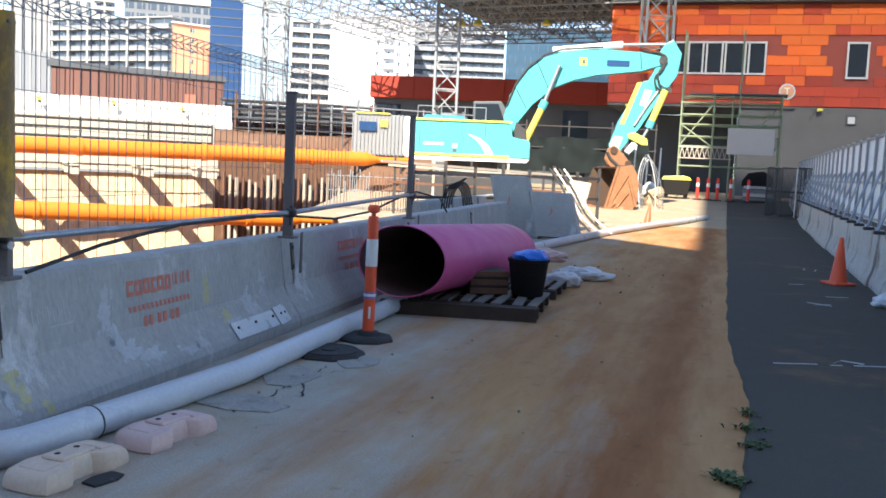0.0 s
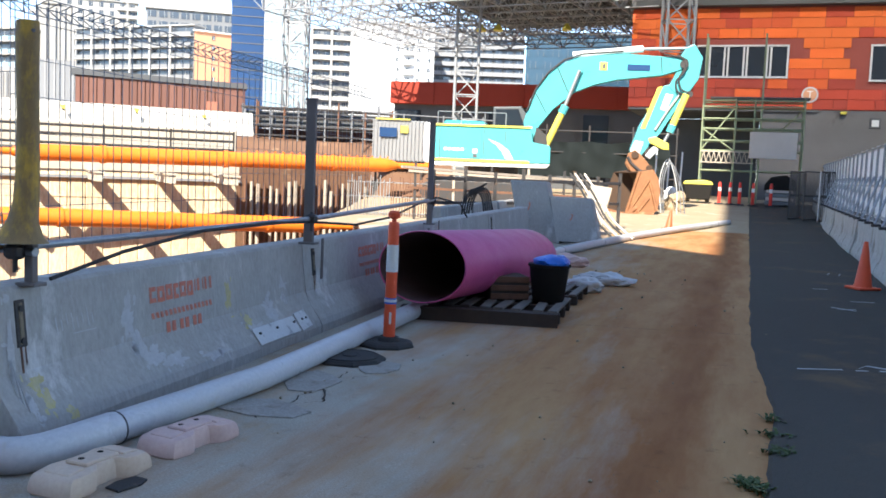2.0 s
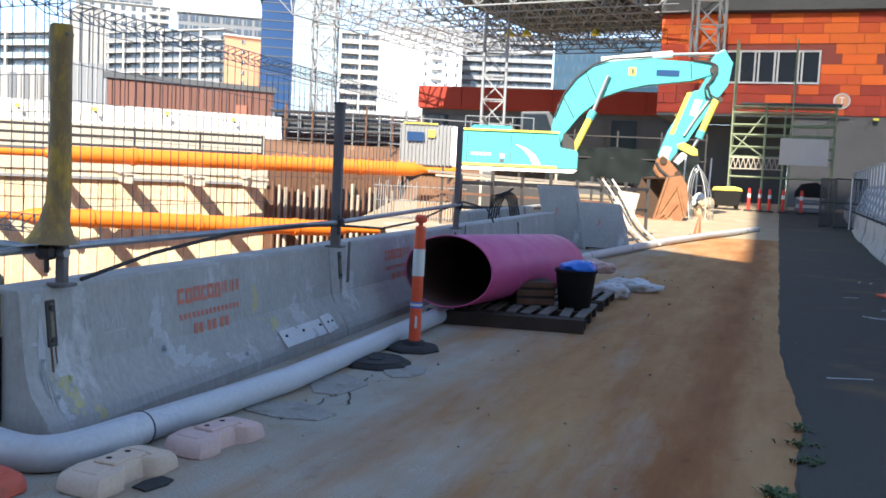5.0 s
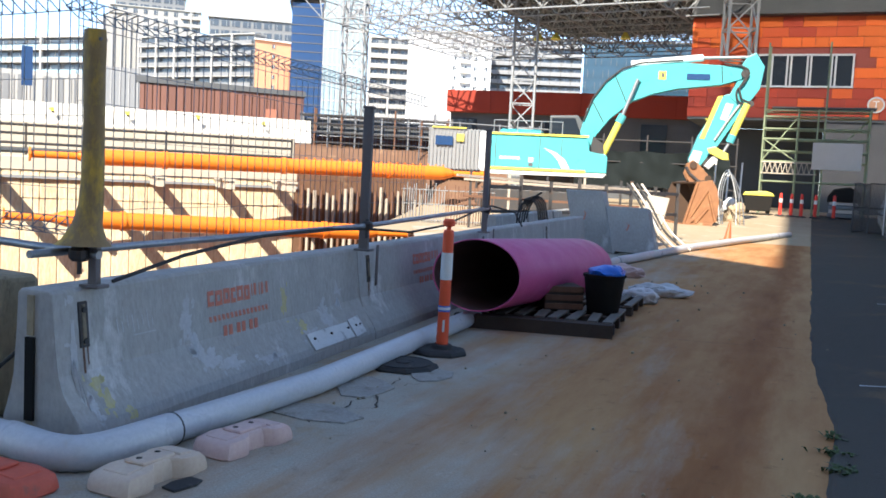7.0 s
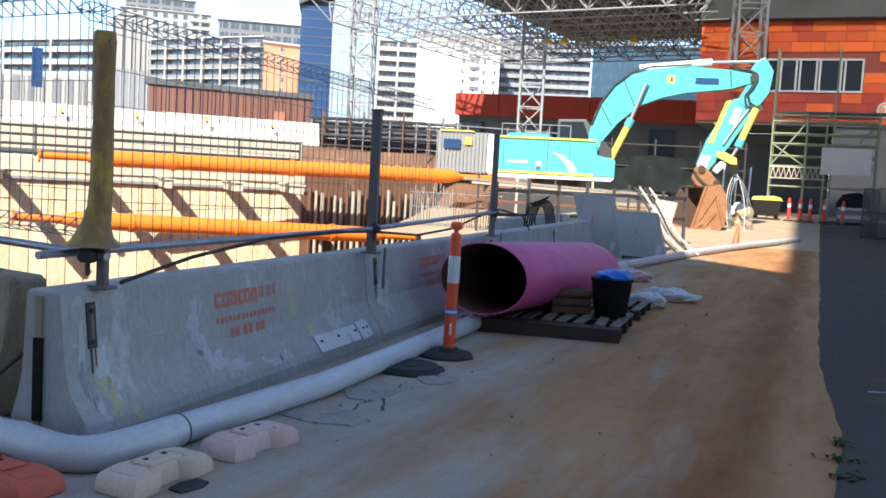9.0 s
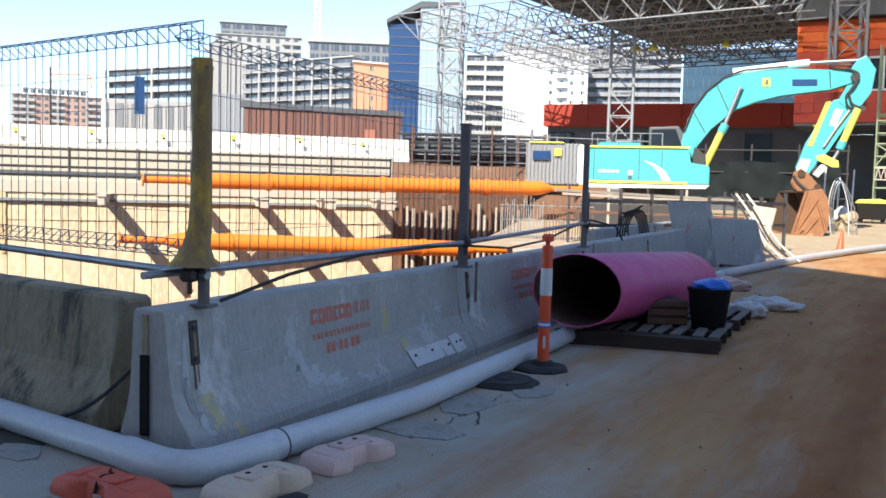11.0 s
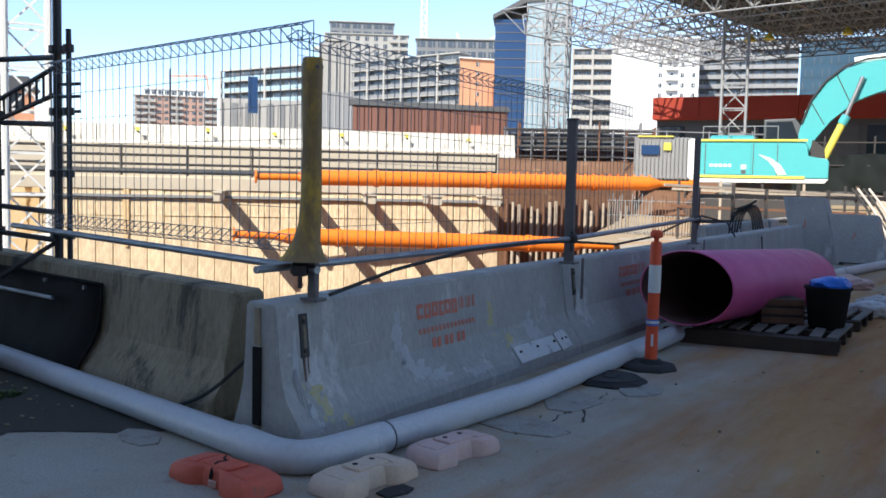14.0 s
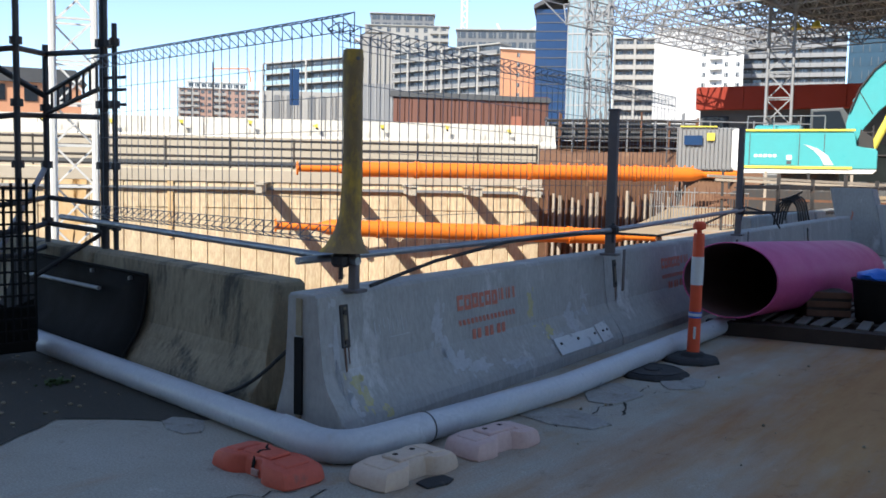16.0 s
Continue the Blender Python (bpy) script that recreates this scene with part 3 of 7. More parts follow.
# ---- concrete barriers round the near corner ----
def jersey_outline(h=0.81, w=0.33, t=0.11, back=0.33):
    """Steep upper face over a toe that flares out in a curve."""
    curve = [(0.07, 1.0), (0.12, 0.9), (0.19, 0.66), (0.27, 0.4), (0.36, 0.2), (h - 0.02, 0.0)]
    road = [(t + (w - t) * k, z) for z, k in curve]
    rear = [(-t - (back - t) * k, z) for z, k in curve[::-1]]
    return [(-back, 0), (w, 0)] + road + [(t - 0.02, h), (-t + 0.02, h)] + rear


def jersey(length, material, label, group, bev=0.012, back=0.33, toe=0.33):
    """Along local y from 0; the road side is +x."""
    ob = thing("concrete_barrier", Matrix(), label, "barrier", group)
    bm = slab(jersey_outline(w=toe, back=back), length, axis="y", bev=bev)
    bmesh.ops.subdivide_edges(bm, edges=[e for e in bm.edges if e.calc_length() > length * 0.8], cuts=24)
    for v in bm.verts:
        v.co += 0.004 * Vector((noise.noise(v.co * 2.1), 0, noise.noise(v.co * 1.7 + Vector((9, 0, 0)))))
    part("body", bm, material, ob)
    return ob


def turn_of(dx, dy):
    """Turn about z that lays local y along a direction."""
    return math.degrees(math.atan2(-dx, dy))


B1 = turn_of(0.24, 0.97)
b1_start, b1_dir = Vector((-2.49, 4.50, 0)), Vector((0.24, 0.97, 0)).normalized()
LEN = 3.80
for i in range(4):
    b = jersey(LEN - 0.006, CONC, "grey concrete road barrier with stencilled red marks" if i < 2 else "grey concrete road barrier beside the pit", "barriers along the roadway", back=0.2)
    b.matrix_basis = Matrix.Translation(b1_start + b1_dir * LEN * i) @ pose(0, 0, 0, 0, 0, B1)
    # Black insert and darker grooves stand for the shaded hollows of the end.
    part("slot", box((-0.015, -0.002, 0.34), (0.055, 0.03, 0.44)), TARP, b, "black insert standing for the shaded end slot")
    part("groove", box((-0.015, -0.001, 0.675), (0.04, 0.02, 0.21)), CONC_OLD, b)
    part("groove", box((-0.02, -0.001, 0.07), (0.035, 0.02, 0.10)), CONC_OLD, b)
    fm = Matrix.Translation((0.1145, 0.08, 0.75)) @ pose(0, 0, 0, 0, -5.9, 0)

    def stencil(u, v, w, h, material, name, skew=0.0, deep=0.0012):
        """A painted shape on the upper face: u along the barrier, v down from the top."""
        bmx = bmesh.new()
        vs = [fm @ Vector((0.0012, u + a + skew * c, -v - c)) for a, c in ((0, 0), (w, 0), (w, h), (0, h))]
        o = [x + Vector((deep, 0, 0)) for x in vs]
        A, B = [bmx.verts.new(x) for x in vs], [bmx.verts.new(x) for x in o]
        bmx.faces.new(B)
        for k in range(4):
            bmx.faces.new((A[k], A[(k + 1) % 4], B[(k + 1) % 4], B[k]))
        return part(name, bmx, material, b)
    def on_face(u, v, out=0.0016):
        """A place on the road face, v down from the stencil line, following the flare of the toe."""
        z = 0.75 - v
        o = jersey_outline(back=0.2)[2:8]
        for (xa, za), (xb, zb) in zip(o, o[1:]):
            if za <= z <= zb:
                return Vector((xa + (xb - xa) * (z - za) / (zb - za) + out, u + 0.08, z))
        return Vector((0.33 + out, u + 0.08, max(z, 0.02)))

    def blot(u, v, w, h, material, seed):
        """A ragged patch of old paint on the face, with chips round it."""
        rb = random.Random(seed)
        chips = [(u + w / 2, v + h / 2, w / 2, h / 2)]
        chips += [(u + w * rb.uniform(-0.35, 1.35), v + h * rb.uniform(-0.3, 1.3), rb.uniform(0.006, 0.03), rb.uniform(0.006, 0.025)) for _ in range(5)]
        for c, (cu, cv, ru, rv) in enumerate(chips):
            bmx, n = bmesh.new(), 56 if c == 0 else 9
            mid = bmx.verts.new(on_face(cu, cv))
            ring = []
            for k in range(n):
                a = 2 * math.pi * k / n
                d = Vector((math.cos(a), math.sin(a), seed * 3.7 + c))
                g_ = 1 + 0.7 * noise.noise(d * 1.5) + 0.35 * noise.noise(d * 5) + 0.2 * noise.noise(d * 13)
                ring.append(bmx.verts.new(on_face(cu + g_ * ru * math.cos(a), cv + g_ * rv * math.sin(a))))
            for k in range(n):
                bmx.faces.new((mid, ring[k], ring[(k + 1) % n]))
            part("paint_patch", bmx, material, b)
    if i < 2:
        u0 = 1.31
        x = u0
        for k, w in enumerate((0.075, 0.085, 0.08, 0.06, 0.08, 0.075)):
            stencil(x, 0.085 + 0.004 * (k % 2), w, 0.03, PAINT_R, "stencil_block")
            stencil(x, 0.115 + 0.004 * (k % 2), 0.026, 0.045, PAINT_R, "stencil_block")
            if k % 3:
                stencil(x + w - 0.026, 0.115 + 0.004 * (k % 2), 0.026, 0.045, PAINT_R, "stencil_block")
            stencil(x, 0.16 + 0.004 * (k % 2), w, 0.028, PAINT_R, "stencil_block")
            x += w + 0.015
        for w in (0.02, 0.06, 0.02, 0.05, 0.06):
            stencil(x + 0.01, 0.085, w * 0.5, 0.085, PAINT_R, "stencil_block")
            x += w + 0.012
        for k in range(15):
            stencil(u0 + 0.005 + 0.052 * k, 0.255, 0.03, 0.038, PAINT_R, "stencil_dash", 0.25)
        for k in range(6):
            stencil(u0 + 0.17 + 0.068 * k + 0.03 * (k // 2), 0.335, 0.045, 0.07, PAINT_R, "stencil_block")
    if i == 0:
        for k in range(8):
            stencil(0.40 + 0.045 * k, 0.15 + 0.02 * math.sin(k * 1.9), 0.009, 0.06 + 0.04 * (k % 3 == 0), PAINT_W, "chalk_stroke", 0.15)
        stencil(0.55, 0.255, 0.2, 0.006, PAINT_W, "chalk_stroke")
        for u, v, w, h, paint in ((1.0, 0.12, 0.13, 0.26, PAINT_W), (1.08, 0.36, 0.13, 0.14, PAINT_W), (1.17, 0.46, 0.17, 0.1, PAINT_W), (1.3, 0.53, 0.26, 0.07, PAINT_W),
                                  (1.75, 0.58, 0.3, 0.05, PAINT_W), (2.5, 0.5, 0.22, 0.08, PAINT_W), (2.85, 0.36, 0.2, 0.16, PAINT_W), (0.02, 0.1, 0.05, 0.42, PAINT_W), (0.05, 0.5, 0.06, 0.12, PAINT_W),
                                  (3.2, 0.2, 0.1, 0.25, PAINT_W), (0.13, 0.43, 0.1, 0.05, PAINT_Y), (0.17, 0.5, 0.07, 0.1, PAINT_Y), (0.3, 0.6, 0.05, 0.05, PAINT_Y), (2.3, 0.16, 0.06, 0.2, PAINT_Y), (2.5, 0.44, 0.1, 0.06, PAINT_Y)):
            blot(u, v, w, h, paint, round(17 * u + 5 * v, 2))
    # recessed lifting plate with its pins and a rust run below it
    part("plate", box((0.128, 0.22, 0.61), (0.012, 0.075, 0.25), 0.005, m=pose(0, 0, 0, 0, -5.9)), STEEL_DARK, b, "rust-edged steel lifting plate")
    part("plate_inset", box((0.134, 0.22, 0.61), (0.006, 0.03, 0.22), 0.002, m=pose(0, 0, 0, 0, -5.9)), CONC_OLD, b)
    for dz in (0.70, 0.53):
        part("pin", sweep([(0.10, 0.22, dz - 0.01), (0.136 + (0.7 - dz) * 0.1, 0.22, dz - 0.01)], 0.017, 8), STEEL_DARK, b)
    stencil(0.12, 0.26, 0.014, 0.16, RUST, "rust_run", 0.02, 0.001)
    stencil(0.155, 0.26, 0.008, 0.1, RUST, "rust_run", 0.02, 0.001)
kick = thing("toe_plate", Matrix.Translation(b1_start + b1_dir * 3.08) @ pose(0, 0, 0, 0, 0, B1), "chipped white bolted plate on the toe of a barrier", "plate")
part("plate", box((0.292, -0.12, 0.155), (0.012, 0.74, 0.15), 0.004, m=pose(0, 0, 0, 0, -37)), WHITE_PLATE, kick)
part("plate", box((0.29, 0.38, 0.165), (0.012, 0.22, 0.17), 0.004, m=pose(0, 0, 0, 0, -35) @ pose(0, 0, 0, 4)), WHITE_PLATE, kick, "loose bent end plate")
for y in (-0.42, -0.12, 0.2, 0.36, 0.44):
    part("bolt", sweep([(0.27, y, 0.16), (0.297, y, 0.18)], 0.011, 8), STEEL_DARK, kick)

B2 = turn_of(-0.91, 0.415)
b2_dir = Vector((-0.91, 0.415, 0)).normalized()
b2_start = Vector((-2.84, 5.02, 0))
for i in range(4):
    b = jersey(2.6, CONC_OLD, "weathered stained concrete barrier with a rounded top", "old barriers at the corner", bev=0.045)
    b.matrix_basis = Matrix.Translation(b2_start + b2_dir * 2.62 * i) @ pose(0, 0, 0.0, 0, 0, B2)
    for y in (0.55, 2.0):
        # Black insert in place of the shaded hollow.
        part("lifting_hole", box((-0.335, y, 0.035), (0.02, 0.22, 0.06), 0.004), TARP, b, "black insert standing for a shaded fork slot")

# black sheet hung over the second old barrier
cover = thing("plastic_cover", Matrix.Translation(b2_start + b2_dir * 1.74) @ pose(0, 0, 0.0, 0, 0, B2), "black plastic sheet draped over a barrier", "sheet")
bm = bmesh.new()
prof_ = [(-0.35, 0.02), (-0.345, 0.07), (-0.315, 0.13), (-0.27, 0.2), (-0.215, 0.28), (-0.17, 0.38), (-0.14, 0.55), (-0.13, 0.70)]
rows_ = []
for j in range(18):
    y = j * 0.145 - 0.15 * (j == 0)
    rows_.append([bm.verts.new((x - 0.022 + 0.014 * noise.noise((y * 3, z * 3, 1)), y, z + 0.006)) for x, z in prof_])
for a, b in zip(rows_, rows_[1:]):
    for k in range(len(prof_) - 1):
        bm.faces.new((a[k], b[k], b[k + 1], a[k + 1]))
sh = part("sheet", bm, TARP, cover, smooth=True)
so = sh.modifiers.new("thick", "SOLIDIFY")
so.thickness = 0.008

part("hem", sweep([(-0.16, 0.145 * j - 0.15 * (j == 0), 0.705) for j in range(18)], 0.012, 6), TARP, cover, "folded top hem")
part("hem", sweep([(x - 0.03, -0.15, z) for x, z in prof_], 0.012, 6), TARP, cover, "folded side hem")
for y in (0.1, 0.75, 1.4, 2.05):
    part("eyelet", sweep([(-0.155, y, 0.66), (-0.18, y, 0.66)], 0.016, 10), STEEL_GALV, cover, "dull metal eyelet")

# ---- fence posts, rails and mesh on the barriers ----
def mesh_panel(length, z0, z1, wire, label, group, roll=0.11, rolls=2):
    """Roll-top wire mesh panel along local y."""
    ob = thing("mesh_fence", Matrix(), label, "fence", group)
    segs, n = [], round(length / 0.1)
    for k in range(n + 1):
        y = length * k / n
        j = 0.006 * math.sin(k * 2.3)
        segs.append(((j, y, z0 + 0.06), (j * 0.3, y + 0.006 * math.sin(k), z1 - 0.08), 0.0028))
    zz = z0 + 0.06
    while zz < z1 - 0.07:
        segs.append(((0, 0, zz), (0, length, zz), 0.0026))
        zz += 0.20
    bars("mesh", segs, wire, ob, 4)
    for zc, sgn in ((z1, 1), (z0, -1))[:rolls]:
        segs = []
        for k in range(n + 1):
            y = length * k / n
            a, b_, c = (0, y, zc - sgn * 0.1), (0, y, zc), (-roll * 0.8, y, zc - sgn * 0.035)
            segs += [(a, b_, 0.0034), (b_, c, 0.0034), (c, a, 0.0034)]
        for dx, dz in ((0, -0.1), (0, 0), (-0.8, -0.035)):
            segs.append(((dx * roll, 0, zc + sgn * dz), (dx * roll, length, zc + sgn * dz), 0.004))
        bars("roll_edge", segs, wire, ob, 4)
    return ob


f1 = mesh_panel(3.3, 1.07, 2.40, MESH_W, "galvanised roll-top wire mesh fence panel", "mesh fence panels")
f1.matrix_basis = Matrix.Translation(Vector((-2.33, 4.80, 0))) @ pose(0, 0, 0, 0, 0, B2)
f2 = mesh_panel(3.35, 0.95, 2.35, MESH_W, "galvanised roll-top wire mesh fence panel", "mesh fence panels", rolls=1)
f2.matrix_basis = Matrix.Translation(b1_start + b1_dir * 0.32 + Vector((-0.02, 0, 0))) @ pose(0, 0, 0, 0, 0, B1)
f3 = mesh_panel(2.1, 0.95, 2.35, MESH_W, "galvanised roll-top wire mesh fence panel", "mesh fence panels", rolls=1)
f3.matrix_basis = Matrix.Translation(b1_start + b1_dir * (0.32 + 3.4) + Vector((-0.02, 0, 0))) @ pose(0, 0, 0, 0, 0, B1)

def fence_post(at, top, width, label, deep=0.45):
    ob = thing("fence_post", Matrix.Translation(at), label, "post", "fence posts on the barriers")
    part("post", box((0, 0, (top + max(deep, 0.8)) / 2 - at.z), (width, 0.045, top - max(deep, 0.8)), 0.004, m=pose(0, 0, 0, 0, 0, B1)), POST_STEEL, ob)
    for dx in (-0.03, 0.03) if deep < 0.7 else ():
        part("bracket", box((0.125, dx, 0.68), (0.014, 0.014, 0.36), 0.003, m=pose(0, 0, 0, 0, 0, B1)), POST_STEEL, ob)
    part("base_plate", box((0, 0, max(deep, 0.8) + 0.012), (width + 0.07, 0.1, 0.02), 0.004, m=pose(0, 0, 0, 0, 0, B1)), POST_STEEL, ob)
    part("cap", box((0, 0, top + 0.01), (width + 0.015, 0.06, 0.02), 0.004, m=pose(0, 0, 0, 0, 0, B1)), POST_STEEL, ob)
    return ob


p1 = fence_post(Vector((-2.29, 4.75, 0)), 2.12, 0.055, "steel fence post in a stained yellow wrap", 0.79)
bm = bmesh.new()
rings = []
for k, (z, w) in enumerate(((1.03, 0.16), (1.06, 0.125), (1.14, 0.085), (1.25, 0.068), (1.45, 0.06), (1.7, 0.058), (1.95, 0.06), (2.1, 0.063), (2.18, 0.06), (2.185, 0.05))):
    sh_ = -0.05 * max(0, (1.3 - z) / 0.3) - 0.02
    rings.append([bm.verts.new((w * math.cos(a) * 1.0 + sh_ + 0.006 * noise.noise((z * 4, a, 0)), w * 0.7 * math.sin(a), z)) for a in (2 * math.pi * q / 14 for q in range(14))])
for a, b in zip(rings, rings[1:]):
    for q in range(14):
        bm.faces.new((a[q], a[(q + 1) % 14], b[(q + 1) % 14], b[q]))
bm.faces.new(rings[-1])
bm.faces.new(rings[0][::-1])
part("wrap", bm, YPOST, p1, "stained yellow plastic wrap flared at its foot", smooth=True)
fence_post(Vector((-1.39, 8.03, 0)), 2.06, 0.085, "dark flat steel fence post bolted to a barrier", 0.47)
fence_post(Vector((-0.48, 11.7, 0)), 2.1, 0.07, "dark flat steel fence post bolted to a barrier", 0.55)

def scaffold_tube(pts, r, label, material=STEEL_GALV):
    ob = thing("scaffold_tube", Matrix(), label, "pipe", "handrail tubes")
    part("tube", sweep(pts, r, 10), material, ob, smooth=True)
    return ob
h1 = scaffold_tube([(-5.9, 6.35, 1.05), (-2.25, 4.72, 0.985)], 0.024, "grey scaffold tube clamped along the mesh fence")
h2 = scaffold_tube([(-2.55, 4.55, 0.985), (-1.36, 8.0, 1.03), (-0.42, 11.75, 1.12)], 0.022, "grey scaffold tube clamped along the mesh fence")
for at in ((-2.36, 4.72, 0.985), (-1.36, 7.98, 1.03), (-0.45, 11.7, 1.1)):
    cl = thing("scaffold_clamp", Matrix.Translation(at), "rusty scaffold clamp on the handrail", "clamp", "clamps")
    part("jaw", box((0, 0, 0), (0.1, 0.09, 0.08), 0.02), STEEL_DARK, cl)
    part("bolt", sweep([(0.0, 0, -0.11), (0.0, 0, 0.06)], 0.014, 8), STEEL_DARK, cl)
cable = thing("cable", Matrix(), "black cable looped along the fence", "cable")
part("lead", sweep([(-2.2, 4.78, 0.84), (-2.0, 5.3, 0.95), (-1.8, 6.2, 1.02), (-1.55, 7.2, 1.03), (-1.36, 8.0, 1.0), (-1.1, 9.0, 0.93), (-0.85, 10.0, 0.96), (-0.6, 11.0, 1.08), (-0.4, 11.8, 1.15), (-0.1, 12.6, 1.05), (0.0, 13, 0.85)], 0.012, 8), RUBBER, cable, smooth=True)

# ---- unseen tall blocks added behind the camera to shade the roadway ----
def block(name, outline, h, label):
    ob = thing(name, Matrix(), label, "building", kind="structure")
    part("wall", slab(outline, h, axis="z", at=0.0), GREY, ob)
    return ob


SH = Vector((-0.207, -0.735)) / 0.643
def roof_over(shadow, h):
    return [(x + SH.x * h, y + SH.y * h) for x, y in shadow]


# Roof outline worked back from the wanted shadow edge on the ground.
block("building", roof_over([(5.3, 18.5), (3.87, 21.1), (2.9, 21.6), (2.6, 24.5), (-2, 21.5), (-14, 12), (-60, 2), (-60, -8), (2.4, 5.0)], 32), 32, "unseen grey block added to shade the roadway")
block("building", [(-4.95, -17.0), (60, -38), (60, -60), (-10.8, -38)], 63, "unseen grey tower added to shade the right side")

# ---- drain pipe ----
pvc = thing("drain_pipe", Matrix(), "long white plastic drain pipe lying along the barriers", "pipe")
def rounded(pts, r, n=8):
    """The line with its corners rounded."""
    pts = [Vector(p) for p in pts]
    out = [pts[0]]
    for a, b, c in zip(pts, pts[1:], pts[2:]):
        u, v = (a - b).normalized(), (c - b).normalized()
        p, q = b + u * r, b + v * r
        for k in range(n + 1):
            t = k / n
            out.append((1 - t) ** 2 * p + 2 * t * (1 - t) * b + t * t * q)
    return out + [pts[-1]]
R_ = 0.083
part("pipe", sweep(rounded([(-7.6, 6.75, R_), (-6.05, 5.96, R_), (-2.30, 4.2, R_)], 0.3), R_, 20), PVC, pvc, smooth=True)
part("elbow", sweep(rounded([(-2.50, 4.30, R_), (-2.04, 4.06, R_), (-1.80, 4.66, R_)], 0.24), R_ + 0.006, 20), PVC, pvc, "white elbow fitting", smooth=True)
part("pipe", sweep([(-1.88, 4.46, R_), (-1.31, 5.95, R_), (-0.52, 9.0, R_), (0.3, 12.4, R_), (1.78, 17.16, R_), (1.95, 17.6, R_)], R_, 20), PVC, pvc, smooth=True)
part("pipe", sweep([(1.8, 17.2, R_), (4.0, 22.3, R_), (6.2, 26.6, R_ + 0.02), (8.9, 31.4, R_ + 0.05)], R_ + 0.004, 20), PVC, pvc, smooth=True)
for p, d in (((-1.80, 4.66, R_), (0.36, 0.93, 0)), ((-2.46, 4.28, R_), (0.9, -0.43, 0)), ((1.8, 17.2, R_), (0.38, 0.92, 0)), ((4.0, 22.3, R_), (0.42, 0.9, 0))):
    p, d = Vector(p), Vector(d)
    part("joint", sweep([p - d * 0.005, p + d * 0.005], R_ + 0.008, 20), STEEL_DARK if p.y < 4.7 and p.x > -2 else PVC, pvc, "dark joint ring" if p.y < 4.7 and p.x > -2 else "", smooth=True)


# ---- fence feet ----
def foot(material, label, m, length=0.57, holes=True):
    ob = thing("ballast_block", m, label, "ballast block", "plastic fence feet")
    q_ = length / 0.66
    half = [(x * q_, y) for x, y in ((-0.33, -0.085), (-0.305, -0.125), (-0.18, -0.138), (-0.12, -0.125), (-0.07, -0.085), (0.07, -0.085), (0.12, -0.125), (0.18, -0.138), (0.305, -0.125), (0.33, -0.085))]
    outline = half + [(-x, -y) for x, y in half]
    bm = bmesh.new()
    rings = []
    for z, k in ((0.0, 0.97), (0.01, 1.0), (0.05, 0.985), (0.08, 0.945), (0.094, 0.89), (0.101, 0.8)):
        rings.append([bm.verts.new((x * k, y * (k if z < 0.1 else k * 0.97), z - (0.016 * (abs(x) / 0.33) ** 2 if z > 0.04 else 0))) for x, y in outline])
    for a, b in zip(rings, rings[1:]):
        for q in range(len(outline)):
            bm.faces.new((a[q], a[(q + 1) % len(outline)], b[(q + 1) % len(outline)], b[q]))
    bm.faces.new(rings[0][::-1])
    bm.faces.new(rings[-1])
    part("body", bm, material, ob, smooth=True)
    part("pad", box((0, 0, 0.104), (0.21, 0.13, 0.022), 0.01, seg=2), material, ob)
    for sx in (-1, 1):
        part("pad", box((0.2 * q_ * sx, 0, 0.093), (0.1, 0.15, 0.018), 0.009, m=pose(0, 0, 0, 0, 6 * sx), seg=2), material, ob)
    for sx in (-0.06, 0.06) if holes else ():
        # Flat black disc gives the shade of a socket hole.
        part("socket", lathe([(0.015, 0.08), (0.015, 0.1165)], 12, m=pose(sx, 0.01, 0)), TARP, ob, "black disc standing for a shaded socket hole")
    return ob


foot(FOOT_RED, "cracked red plastic fence foot on the ground", pose(-2.33, 3.87, 0, 0, 0, -21), 0.62, False)
foot(FOOT_PALE, "faded cream plastic fence foot on the ground", pose(-1.69, 4.11, 0, 0, 0, 69))
foot(FOOT_PINK, "faded pink plastic fence foot on the ground", pose(-1.42, 4.72, 0, 0, 0, 65), 0.55)
crack = thing("crack", pose(-2.33, 3.87, 0.0, 0, 0, -21), "jagged split with torn lips across the red foot", "crack")
part("split", slab([(-0.07, 0.06), (-0.062, 0.06), (-0.026, 0.022), (0.012, 0.012), (-0.004, -0.03), (0.014, -0.066), (0.0, -0.066), (-0.018, -0.03), (-0.002, 0.003), (-0.036, 0.014)], 0.003, axis="z", at=0.1145), TARP, crack)
part("split", slab([(0.0, 0.015), (0.018, 0.015), (0.01, 0.05), (0.022, 0.075), (0.012, 0.106), (0.0, 0.075), (-0.008, 0.045)], 0.006, axis="y", at=-0.092), TARP, crack, "open split down the side")
part("torn_lip", box((0.028, -0.098, 0.03), (0.04, 0.01, 0.04), 0.003, m=pose(0, 0, 0, 20, 14, 30)), FOOT_PINK, crack, "pale torn flap of plastic")
scrap = thing("rubber_mat", pose(-1.51, 4.06, 0.0, 0, 0, 60) @ Matrix.Diagonal((0.62, 0.62, 1, 1)), "thin black rubber scrap beside the cream foot", "mat")
part("sheet", slab([(-0.15, -0.09), (0.05, -0.1), (0.15, -0.05), (0.14, 0.07), (-0.02, 0.09), (-0.15, 0.05)], 0.012, axis="z", bev=0.004), RUBBER, scrap)

